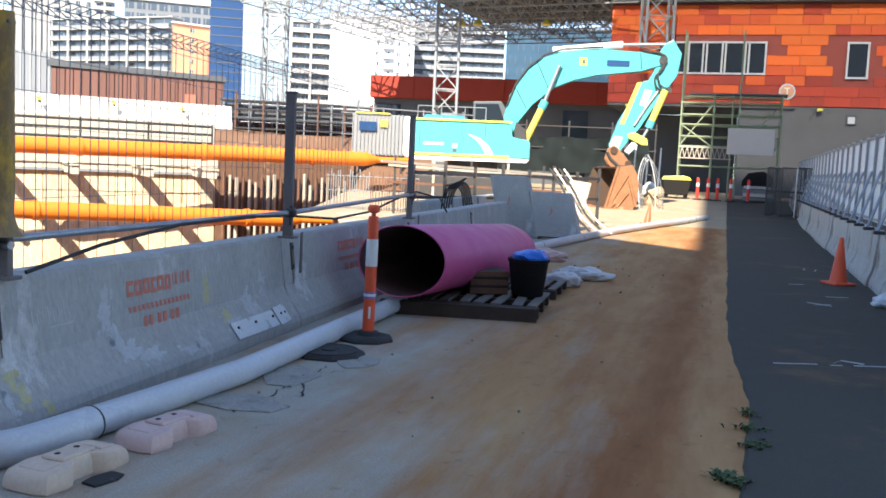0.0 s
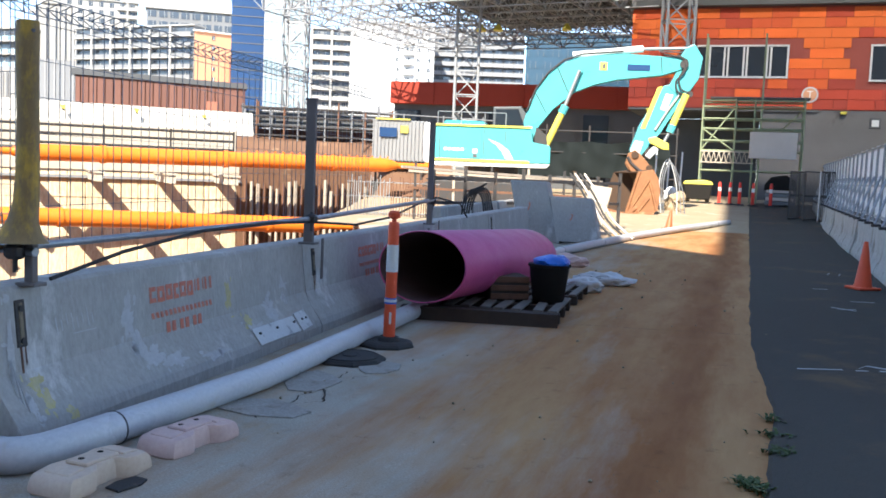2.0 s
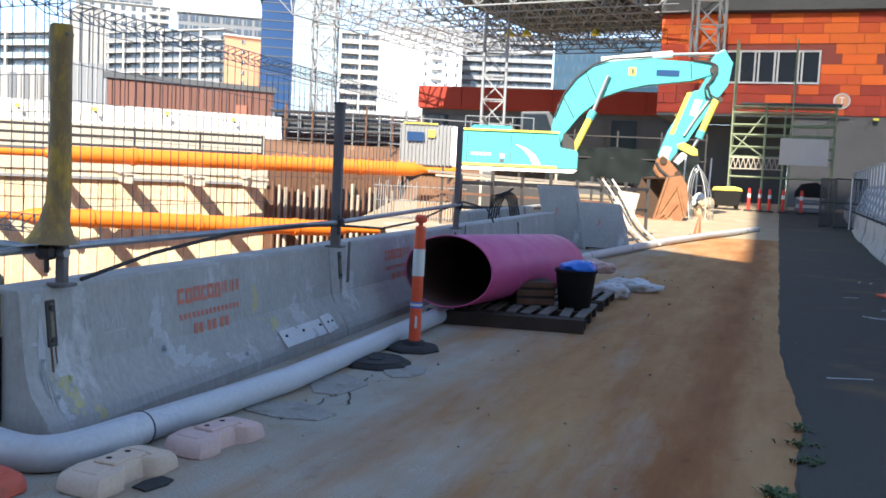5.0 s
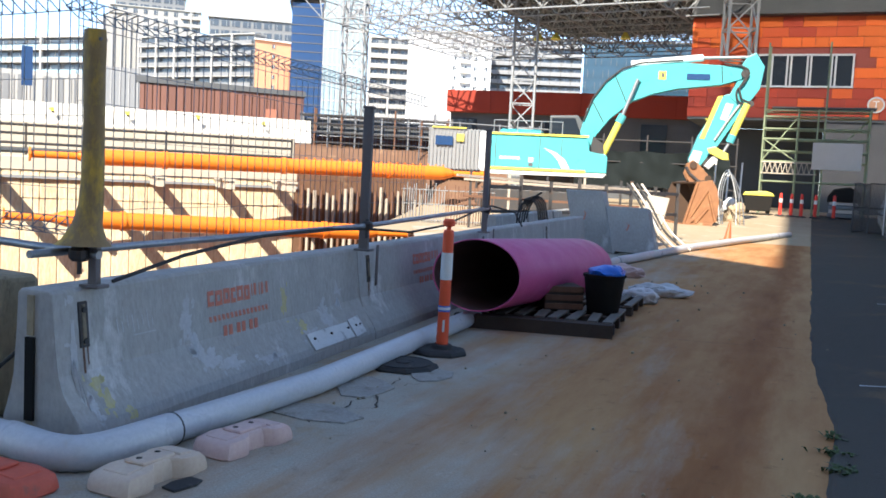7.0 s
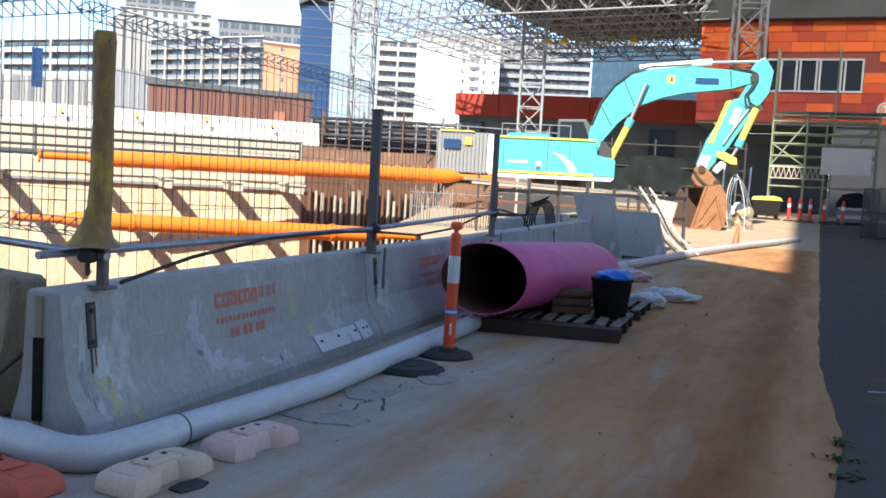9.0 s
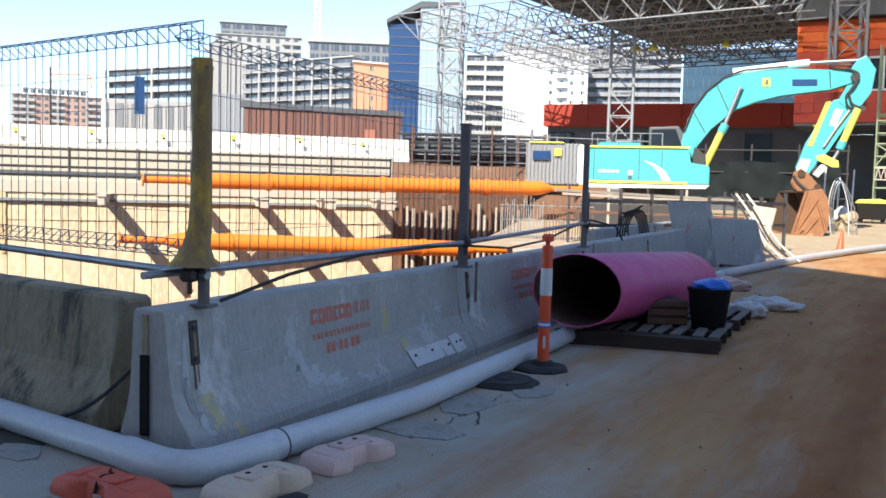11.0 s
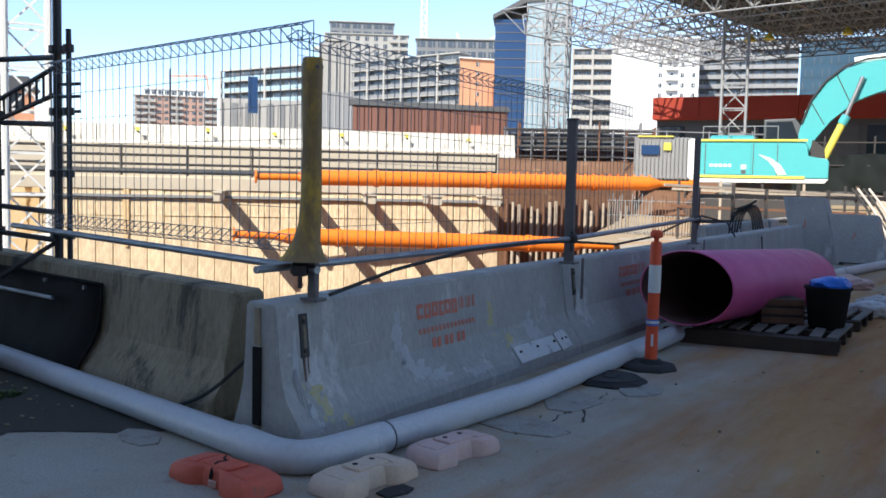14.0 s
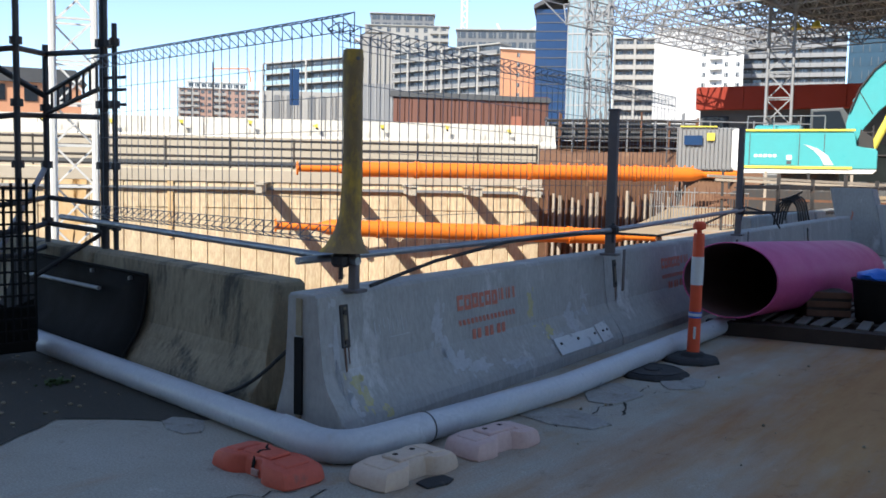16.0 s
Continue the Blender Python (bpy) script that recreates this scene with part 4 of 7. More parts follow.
# ---- delineator post and spare base ----
def rubber_base(m, parent=None, thick=0.045):
    pr = [(0.245, 0), (0.245, 0.018), (0.225, thick * 0.8), (0.19, thick), (0.075, thick), (0.06, thick * 0.6)]
    return lathe(pr, 8, m=m)
post = thing("delineator_post", pose(-0.62, 7.67, 0, 0, 0.6, 8), "orange traffic delineator post with white band on a black base", "delineator")
part("base", rubber_base(pose(-0.02, 0, 0, 0, 0, 22)), RUBBER, post, "black octagonal rubber base")
part("base_collar", lathe([(0.1, 0.04), (0.085, 0.075), (0.07, 0.08)], 16), RUBBER, post, smooth=True)
part("tube", lathe([(0.052, 0.05), (0.048, 0.5), (0.046, 1.02), (0.04, 1.05)], 20), ORANGE, post, smooth=True)
part("neck", lathe([(0.02, 1.04), (0.02, 1.10)], 14), ORANGE, post, smooth=True)
part("handle", lathe([(0.018, 1.075), (0.052, 1.09), (0.052, 1.125), (0.035, 1.145)], 16), ORANGE, post, "orange T handle", smooth=True)
part("band", lathe([(0.0505, 0.63), (0.0495, 0.86)], 20), WHITE_BAND, post, "white reflective band", smooth=True)
part("label", lathe([(0.0525, 0.36), (0.0525, 0.41)], 20), BLUE, post, "blue and white maker's band", smooth=True)
part("print", lathe([(0.053, 0.375), (0.053, 0.398)], 20), WHITE_BAND, post)
part("slot", box((0.0, -0.05, 0.24), (0.02, 0.008, 0.10), 0.003), WHITE_BAND, post)
disc = thing("octagonal_weight", pose(-0.86, 7.0, 0, 0, 0, 12) @ Matrix.Diagonal((1.14, 1.14, 0.85, 1)), "spare black octagonal rubber base lying on the concrete", "delineator base")
part("slab", rubber_base(Matrix(), thick=0.05), RUBBER, disc)
part("lug", lathe([(0.06, 0.03), (0.05, 0.056), (0.02, 0.056)], 12), RUBBER, disc)
part("ring", lathe([(0.2, 0.045), (0.2, 0.053), (0.185, 0.053), (0.183, 0.046)], 24), RUBBER, disc)


# ---- traffic cones ----
def cone(h, m, label):
    ob = thing("traffic_cone", m, label, "cone", "traffic cones")
    part("base", box((0, 0, 0.02), (0.36 * h / 0.7, 0.36 * h / 0.7, 0.04), 0.012), ORANGE, ob)
    part("body", lathe([(0.135 * h / 0.7, 0.035), (0.12 * h / 0.7, 0.08), (0.03, h - 0.01), (0.024, h)], 24), ORANGE, ob, smooth=True)
    return ob
cone(0.70, pose(5.82, 13.45, 0.018, 0, 0, 15), "plain orange traffic cone beside the concrete barriers")
fc = cone(0.62, pose(6.05, 27.6, 0.0, 0, 8, 40), "leaning dusty orange traffic cone on the sandy ground")

# ---- the big pink pipe and what lies with it ----
pa, pb = Vector((-0.42, 8.86, 0.555)), Vector((0.75, 12.05, 0.42))
pd = (pb - pa).normalized()
pink = thing("large_pipe", Matrix(), "thick pink plastic pipe with a dark lining", "pipe")
bm = bmesh.new()
q = pd.to_track_quat("Z", "Y").to_matrix().to_4x4()
n, L, OX, OY = 48, (pb - pa).length, 1.2, 0.91   # widened and flattened to fit the mouth in the camera's view
rr = [(0.376, 0.004), (0.379, 0.0), (0.387, 0.0), (0.39, 0.006), (0.39, L - 0.006), (0.384, L), (0.37, L)]
rings = [[bm.verts.new(pa + q.to_3x3() @ Vector((OX * r * math.cos(2 * math.pi * k / n), OY * r * math.sin(2 * math.pi * k / n), z))) for k in range(n)] for r, z in rr]
for a, b in zip(rings, rings[1:]):
    for k in range(n):
        bm.faces.new((a[k], a[(k + 1) % n], b[(k + 1) % n], b[k]))
part("shell", bm, PINK, pink, smooth=True)
bm = bmesh.new()
rings = [[bm.verts.new(pa + q.to_3x3() @ Vector((OX * 0.378 * math.cos(2 * math.pi * k / n), OY * 0.378 * math.sin(2 * math.pi * k / n), z))) for k in range(n)] for z in (0.003, L * 0.5, L - 0.003)]
for a, b in zip(rings, rings[1:]):
    for k in range(n):
        bm.faces.new((a[k], b[k], b[(k + 1) % n], a[(k + 1) % n]))
# Cap added at the far end to keep daylight out of the pipe.
bm.faces.new(rings[-1])
part("lining", bm, PIPE_IN, pink, "dark brown-black inner lining with an added end cap", smooth=True)

def pallet(m, nboards, label, mat_=WOOD):
    ob = thing("pallet", m, label, "pallet", "pallets")
    for y in (-0.5, 0, 0.5):
        part("stringer", box((0, y, 0.06), (1.2, 0.09, 0.1), 0.006), WOOD_DARK, ob)
    for k in range(nboards):
        x = -0.55 + 1.1 * k / (nboards - 1)
        part("board", box((x, 0, 0.122), (0.085, 1.1, 0.022), 0.003, m=pose(0, 0, 0, 0, 0, random.uniform(-2, 2))), WOOD_PALE if k > nboards // 3 else mat_, ob)
    return ob
pallet(pose(0.40, 9.74, 0, 0, 0, -12) @ Matrix.Diagonal((1.15, 1.0, 1.1, 1)), 8, "dark weathered timber pallet under the pink pipe")
pallet(pose(0.86, 11.2, 0, 0, 0, -14), 8, "weathered timber pallet under the pink pipe")
for i, (a, b) in enumerate((((-0.62, 9.16, 0.065), (0.94, 8.98, 0.065)), ((-0.3, 12.0, 0.06), (0.9, 12.1, 0.06)))):
    sk = thing("timber_skid", Matrix(), "dark tarred timber beam under the pipe", "timber", "skids")
    bars("beam", [(a, b, 0.095)], WOOD_DARK, sk)
cr = thing("timber_crate", pose(0.45, 9.95, 0.135, 0, 0, 12), "brown timber crate standing on the pallet", "crate")
part("body", box((0, 0, 0.13), (0.42, 0.4, 0.26), 0.01), WOOD_DARK, cr)
for z in (0.05, 0.14, 0.23):
    part("slat", box((0, -0.205, z), (0.42, 0.015, 0.06), 0.003), RUST, cr)
tub = thing("rubbish_tub", pose(0.91, 9.82, 0.135), "black plastic tub lined with a blue bag", "tub")
part("body", lathe([(0.15, 0.0), (0.17, 0.02), (0.215, 0.38), (0.23, 0.385), (0.23, 0.41), (0.2, 0.41)], 24), TARP, tub, smooth=True)
bm = bmesh.new()
bmesh.ops.create_icosphere(bm, subdivisions=3, radius=0.2)
for v in bm.verts:
    v.co = Vector((v.co.x, v.co.y, v.co.z * 0.42)) * (1 + 0.22 * noise.noise(v.co * 9)) + Vector((0.03, 0.0, 0.43))
part("bag", bm, BLUE, tub, "crumpled blue plastic bag", smooth=True)
def crumpled(name, m, size, material, label, cat, seed, amp=0.25):
    ob = thing(name, m, label, cat)
    bm = bmesh.new()
    bmesh.ops.create_icosphere(bm, subdivisions=4, radius=0.5)
    for v in bm.verts:
        k = 1 + amp * noise.noise(v.co * 4 + Vector((seed, 0, 0))) + 0.1 * noise.noise(v.co * 11 + Vector((0, seed, 0)))
        v.co = Vector((v.co.x * size[0], v.co.y * size[1], max(v.co.z, -0.3) * size[2] + 0.3 * size[2])) * k
    part("cloth", bm, material, ob, smooth=True)
    return ob
crumpled("plastic_sheet", pose(1.55, 11.9, 0.0, 0, 0, -20), (0.5, 0.34, 0.24), WHITE_PLATE, "crumpled pale plastic sheet beside the pallet", "sheet", 3)
crumpled("sand_bag", pose(1.95, 12.75, 0.0, 0, 0, -15), (0.8, 0.4, 0.22), WHITE_PLATE, "limp white sack lying on the roadway", "sack", 8)
crumpled("sand_bag", pose(5.45, 11.15, 0.018, 0, 0, 30), (0.42, 0.3, 0.2), WHITE_PLATE, "white sandbag holding a fence foot", "sandbag", 12)
crumpled("hose_bundle", pose(1.35, 12.6, 0.25, 0, 0, -20), (0.7, 0.35, 0.22), FOOT_PINK, "folded pinkish sheet over the pallet load", "sheet", 15)

# ---- the right side: concrete barriers with a braced hoarding ----
RD = Vector((0.309, 0.951, 0))
RT = turn_of(RD.x, RD.y)
r0 = Vector((6.42, 13.35, 0))
hb = jersey(3.7, CONC_SITE, "grimy grey concrete barrier carrying the site hoarding", "barriers under the hoarding", back=0.22, toe=0.22)
hb.matrix_basis = Matrix.Translation(r0 - RD * 7.5) @ pose(0, 0, 0, 0, 0, RT)
for i in range(1, 10):
    copy_thing(hb, Matrix.Translation(r0 + RD * (3.75 * i - 7.5) + Vector((0.03 * (i % 2), 0, 0.0))) @ pose(0, 0, 0, 0, 0, RT))
hp = thing("hoarding_panel", Matrix(), "pale grey sheeted hoarding panel braced on the barriers", "hoarding", "hoarding panels")
part("sheet", box((0.26, 1.25, 1.62), (0.03, 2.42, 1.55)), HOARD, hp)
for y in (0.03, 1.25):
    part("post", box((0.21, y, 1.6), (0.05, 0.05, 1.66), 0.006), STEEL_GALV, hp)
for z in (0.9, 1.55, 2.38):
    part("rail", box((0.22, 1.25, z), (0.03, 2.45, 0.045), 0.004), STEEL_GALV, hp)
for y in (0.06, 1.28):
    bars("brace", [((0.18, y, 1.75), (-0.16, y - 0.4, 0.86), 0.024)], STEEL_GALV, hp)
    part("brace_foot", box((-0.14, y - 0.4, 0.83), (0.16, 0.12, 0.05), 0.008), STEEL_DARK, hp)
hp.matrix_basis = Matrix.Translation(r0 - RD * 5.0) @ pose(0, 0, 0, 0, 0, RT)
for i in range(1, 14):
    copy_thing(hp, Matrix.Translation(r0 + RD * (2.5 * i - 5.0)) @ pose(0, 0, 0, 0, 0, RT))
for k in range(3):
    bars_ob = thing("fence_brace", Matrix(), "loose galvanised fence brace lying against the barrier", "brace", "braces")
    bars("tube", [((5.35 + 0.22 * k, 10.9 - 0.25 * k, 0.05), (6.3 + 0.18 * k, 12.0 - 0.2 * k, 0.75 + 0.1 * k), 0.02)], STEEL_GALV, bars_ob, 8)

# a stack of mesh gates at the far end of the hoarding
for k in range(3):
    gate = thing("mesh_gate", Matrix.Translation(Vector((11.85 + 0.28 * k, 34.2 - 0.7 * k, 0.16))) @ pose(0, 0, 0, 0, 0, RT - 14 - 9 * k), "dark mesh gate leaning at the end of the hoarding", "gate", "stacked gates")
    for y in (0.03, 1.5, 2.35):
        part("frame", box((0, y, 0.95), (0.045, 0.05, 1.8), 0.004), STEEL_DARK if k < 2 else STEEL_GALV, gate)
    for z in (0.08, 0.95, 1.83):
        part("frame", box((0, 1.2, z), (0.04, 2.3, 0.045), 0.004), STEEL_DARK, gate)
    bars("mesh", [((0, 0.06 + 0.12 * q_, 0.1), (0, 0.06 + 0.12 * q_, 1.8), 0.012) for q_ in range(19)], STEEL_DARK, gate)

# ---- site clutter past the barriers ----
def tall_slab(m, w, h, label, lean=0.3, material=CONC):
    """A barrier section that leans along its own length."""
    ob = thing("barrier_slab", m, label, "barrier", "grey slabs")
    part("body", slab([(x + lean * (1 - z / h), z) for x, z in ((-w / 2, 0.0), (-w / 2 + 0.06, 0.0), (-w / 2 + 0.06, 0.09), (w / 2 - 0.3, 0.09), (w / 2 - 0.3, 0), (w / 2, 0), (w / 2 - 0.03, h), (-w / 2 + 0.04, h))], 0.28, axis="y", bev=0.02), material, ob)
    part("mark", slab([(0.05, h * 0.5), (0.09, h * 0.52), (0.12, h * 0.62), (0.07, h * 0.66), (0.09, h * 0.6)], 0.006, at=-0.008), PAINT_R, ob, "faint red stencil")
    return ob
tall_slab(pose(1.28, 20.6, 0, -4, 0, -28), 0.95, 1.35, "tall grey plastic barrier section standing askew", 0.4)
tall_slab(pose(2.15, 19.9, 0, -10, 0, -24), 1.0, 1.05, "grey plastic barrier section leaning back")
for i in range(3):
    c = jersey(2.4, CONC, "low grey barrier with a notched top beyond the pipe", "low barriers by the pit edge")
    c.matrix_basis = Matrix.Translation(Vector((-0.6 + 0.62 * i, 17.2 + 2.35 * i, 0))) @ pose(0, 0, 0, 0, 0, B1)
slabs = thing("hose", Matrix(), "pale thick hose bundle hanging over the rail", "hose")
for k in range(4):
    part("hose", sweep(rounded([(2.55 + 0.12 * k, 23.2, 1.55), (2.85 + 0.12 * k, 22.8, 1.1), (3.1 + 0.14 * k, 22.3, 0.45), (3.5 + 0.16 * k, 21.9, 0.05)], 0.3), 0.028, 10), BOARD_BRIGHT if k % 2 else RUBBER, slabs, smooth=True)
lean_to = thing("leaning_board", pose(3.1, 23.4, 0, -14, 8, -30), "pale scuffed board leaning on the rail", "board")
part("board", slab([(-0.34, 0), (0.3, 0.02), (0.28, 1.32), (-0.3, 1.3)], 0.05, bev=0.01), BOARD, lean_to)
part("batten", box((-0.02, -0.02, 0.9), (0.6, 0.03, 0.07), 0.005), BOARD_BRIGHT, lean_to)
dark_hose = thing("hose", Matrix(), "black rubber hoses hung in loops over a rail", "hose")
for k in range(5):
    part("loop", sweep(rounded([(-0.12 + 0.05 * k, 17.9, 0.35 + 0.1 * k), (-0.08 + 0.05 * k, 17.85, 1.1), (0.25 + 0.03 * k, 17.8, 1.2 + 0.025 * k), (0.4 + 0.05 * k, 17.75, 0.25)], 0.3), 0.017, 10), RUBBER, dark_hose, smooth=True)
# timber and steel edge protection in front of the machine
guard = thing("guard_rail", Matrix(), "dark steel guard rail with pale timber boards", "railing")
GA, GB = Vector((-0.8, 21.0, 0)), Vector((4.3, 26.2, 0))
gd = GB - GA
for k in range(8):
    p = GA + gd * (k / 7)
    bars("post", [((p.x, p.y, 0), (p.x, p.y, 1.62 if k % 2 else 1.5), 0.06)], STEEL_DARK, guard)
for z, r in ((1.32, 0.06), (0.75, 0.05)):
    bars("rail", [(tuple(GA + Vector((0, 0, z))), tuple(GB + Vector((0, 0, z))), r)], STEEL_DARK, guard)
bars("board", [((GA.x - 0.9, GA.y + 2.2, 1.55), (GB.x - 0.2, GB.y + 2.2, 1.34), 0.045)], BOARD, guard)
rail2 = thing("guard_rail", Matrix(), "pale timber guard rail on stakes", "railing")
for k in range(5):
    x, y = -1.6 + 1.15 * k, 27.5 + 0.35 * k
    bars("stake", [((x, y, 0), (x, y, 1.75 - 0.03 * k), 0.05)], BOARD if k % 2 else STEEL_DARK, rail2)
bars("rail", [((-1.8, 27.4, 1.45), (3.6, 29.05, 1.28), 0.05)], BOARD, rail2)
bars("rail", [((-1.8, 27.4, 0.95), (3.6, 29.05, 0.84), 0.05)], RUST, rail2)

# silver cage of rods by the pit edge
cage = thing("rod_cage", Matrix(), "bundle of pale steel rods standing in a cage", "reinforcement")
for k in range(34):
    x = -3.75 + 0.085 * k
    y = 28.6 + 0.05 * math.sin(k * 2.1)
    bars("rod", [((x, y, -0.3), (x + 0.03 * math.sin(k), y, 1.15 + 0.12 * math.sin(k * 1.7)), 0.018)], STEEL_GALV if k < 16 else RUST, cage)
bars("hoop", [((-3.8, 28.6, 0.1), (-0.9, 28.6, 0.1), 0.02), ((-3.8, 28.6, 0.6), (-0.9, 28.6, 0.6), 0.02), ((-3.8, 28.6, 1.05), (-0.9, 28.6, 1.05), 0.02)], STEEL_GALV, cage)
box_c = thing("mesh_cage", Matrix.Translation(polar(-4.4, 40.0, 0.35)) @ pose(0, 0, 0, 0, 0, 4), "grey sheeted mesh cage standing beyond the strut", "cage")
part("panel", box((0, 0.6, 2.35), (2.3, 1.0, 1.75), 0.03), MIDGREY, box_c)
for k in range(15):
    bars("bar", [((-1.15 + 0.164 * k, 0.06, 1.45), (-1.15 + 0.164 * k, 0.06, 3.25), 0.03)], STEEL_GALV, box_c)
part("sign", box((-0.5, 0.0, 2.7), (0.75, 0.03, 0.4), 0.004), GLASS_BLUE, box_c, "faded blue sign")
part("sign", box((0.2, 0.0, 2.85), (0.32, 0.03, 0.32), 0.004), YELLOW, box_c, "small yellow sign")
part("top_edge", box((-0.3, 0.1, 3.27), (1.5, 0.2, 0.06), 0.01), YELLOW, box_c)
for x in (-1.0, 1.0):
    bars("leg", [((x, 0.3, -0.2), (x, 0.3, 1.5), 0.06), ((x, 0.9, -0.2), (x, 0.9, 1.5), 0.06)], STEEL_DARK, box_c)

# ---- excavator ----
exc = thing("excavator", Matrix.Translation(polar(1.0, 35.0, 0)) @ pose(0, 0, 0, 0, 0, -5), "large turquoise tracked excavator with a rusty bucket, arm lowered", "excavator")
part("house", slab([(-2.06, 1.86), (-2.06, 3.22), (1.62, 3.2), (1.7, 3.1), (1.71, 2.66), (2.36, 2.6), (2.43, 2.5), (2.43, 1.9)], 2.8, at=0.0, bev=0.04), TEAL, exc)
part("counterweight", slab([(-2.4, 1.9), (-2.4, 3.2), (-2.3, 3.29), (-2.08, 3.29), (-2.06, 1.76), (-2.28, 1.78)], 2.9, at=-0.05, bev=0.04), WHITE, exc, "white counterweight")
part("skirt", slab([(-2.06, 1.70), (-2.06, 1.85), (2.43, 1.88), (2.3, 1.74)], 2.7, at=0.03, bev=0.01), WHITE, exc, "white lower skirt")
part("stripe", box((-0.2, -0.012, 1.93), (3.7, 0.02, 0.09)), YELLOW, exc, "yellow warning stripe")
part("stripe", box((-0.22, -0.012, 3.24), (3.85, 0.1, 0.07)), YELLOW, exc, "yellow warning stripe")
for x in (-1.78, -0.1, 0.72):
    part("door_seam", box((x, -0.004, 2.55), (0.025, 0.02, 1.15)), DARKGREY, exc)
part("door", box((-0.95, -0.01, 2.55), (1.55, 0.02, 1.1), 0.008), TEAL, exc)
part("swoosh", slab([(0.05, 2.75), (0.5, 2.6), (0.85, 2.35), (1.05, 2.02), (0.75, 2.02), (0.6, 2.3), (0.4, 2.52)], 0.02, at=-0.022), WHITE, exc, "white painted swoosh")
part("sticker", box((-0.42, -0.02, 2.28), (0.18, 0.02, 0.16)), WHITE, exc)
part("sticker", box((-0.42, -0.02, 2.1), (0.16, 0.02, 0.13)), DARKGREY, exc)
for k in range(5):
    part("mark", box((-1.55 + 0.16 * k, -0.022, 2.33), (0.12, 0.02, 0.10)), WHITE, exc)
cab = part("cab", slab([(0.1, 3.2), (0.1, 4.1), (1.2, 4.15), (1.45, 3.8), (1.6, 3.2)], 1.0, at=1.75, bev=0.05), DARKGREY, exc, "dark glazed cab at the far side")
part("cab_window", slab([(0.2, 3.35), (0.2, 4.0), (1.1, 4.03), (1.35, 3.4)], 0.03, at=1.715), GLASS, cab)
part("exhaust", sweep([(-1.2, 1.0, 3.2), (-1.2, 1.0, 3.6), (-1.35, 1.0, 3.75)], 0.08, 10), STEEL_DARK, exc)
part("engine_hood", box((-0.9, 1.3, 3.3), (1.6, 1.6, 0.3), 0.06), TEAL, exc)
for x in (-1.9, -1.0, -0.1, 0.7):
    bars("railing_post", [((x, 0.15, 3.2), (x, 0.15, 3.75), 0.018)], STEEL_GALV, exc, 6)
bars("railing", [((-1.9, 0.15, 3.75), (0.7, 0.15, 3.75), 0.018)], STEEL_GALV, exc, 6)
part("turntable", lathe([(1.0, 1.25), (1.0, 1.75)], 24, m=pose(0.2, 1.4, 0)), STEEL_DARK, exc)
for y in (0.0, 2.2):
    tr = part("track", slab([(-2.5, 0.62), (-2.3, 0.3), (-2.0, 0.16), (2.1, 0.16), (2.4, 0.3), (2.55, 0.62), (2.4, 1.0), (2.1, 1.14), (-2.0, 1.14), (-2.35, 1.0)], 0.62, at=y, bev=0.04), STEEL_DARK, exc, "dark steel crawler track")
    for k in range(12):
        part("shoe", box((-2.1 + 0.38 * k, y + 0.31, 1.16), (0.3, 0.66, 0.05), 0.01), STEEL_DARK, tr)
boom = part("boom", slab([(1.4, 2.75), (1.35, 3.5), (1.55, 4.35), (2.05, 5.2), (2.6, 5.72), (3.25, 6.02), (4.76, 6.2), (6.45, 6.13), (7.25, 6.12), (7.38, 5.9), (7.25, 5.66), (6.48, 5.43), (4.83, 5.22), (3.95, 5.03), (3.2, 4.72), (2.4, 4.02), (1.9, 3.35), (1.7, 2.75)], 0.6, at=0.9, bev=0.03), TEAL, exc)
part("name_bar", box((5.6, 0.885, 5.68), (0.85, 0.02, 0.22)), GLASS_BLUE, boom, "dark blue name bar")
part("warning_label", box((4.28, 0.885, 5.7), (0.28, 0.02, 0.3)), YELLOW, boom, "square yellow label")
part("label_mark", box((4.3, 0.875, 5.7), (0.1, 0.02, 0.18)), DARKGREY, boom)
part("hose_line", sweep([(1.45, 0.85, 3.9), (1.75, 0.85, 4.75), (2.2, 0.85, 5.4), (2.8, 0.85, 5.9), (3.5, 0.85, 6.14), (5.0, 0.85, 6.27)], 0.035, 8), RUBBER, boom)
part("pivot", sweep([(3.38, 0.8, 5.5), (3.38, 1.6, 5.5)], 0.12, 14), TEAL, boom)
for p in [[(7.0, 6.18), (7.42, 5.98), (7.3, 5.55), (6.98, 5.2), (7.06, 4.82), (7.4, 4.66)], [(6.5, 6.2), (7.2, 6.1), (7.34, 5.75), (7.08, 5.3), (7.2, 4.9), (7.5, 4.78)]]:
    part("hose", sweep([(q[0], 0.84, q[2]) for q in rounded([(x, 0, z) for x, z in p], 0.12, 4)], 0.035, 8), RUBBER, boom, "black hydraulic hose")
for a, b in (((6.48, 5.48), (6.42, 6.1)), ((1.75, 4.62), (2.2, 3.85)), ((2.55, 5.6), (3.0, 4.66))):
    bars("weld_seam", [((a[0], 0.895, a[1]), (b[0], 0.895, b[1]), 0.018)], STEEL_DARK, boom, 5)
part("pivot", sweep([(7.28, 0.82, 5.85), (7.28, 1.55, 5.85)], 0.16, 14), STEEL_DARK, boom)
part("pivot", sweep([(7.55, 0.85, 4.75), (7.55, 1.5, 4.75)], 0.12, 14), STEEL_DARK, boom)
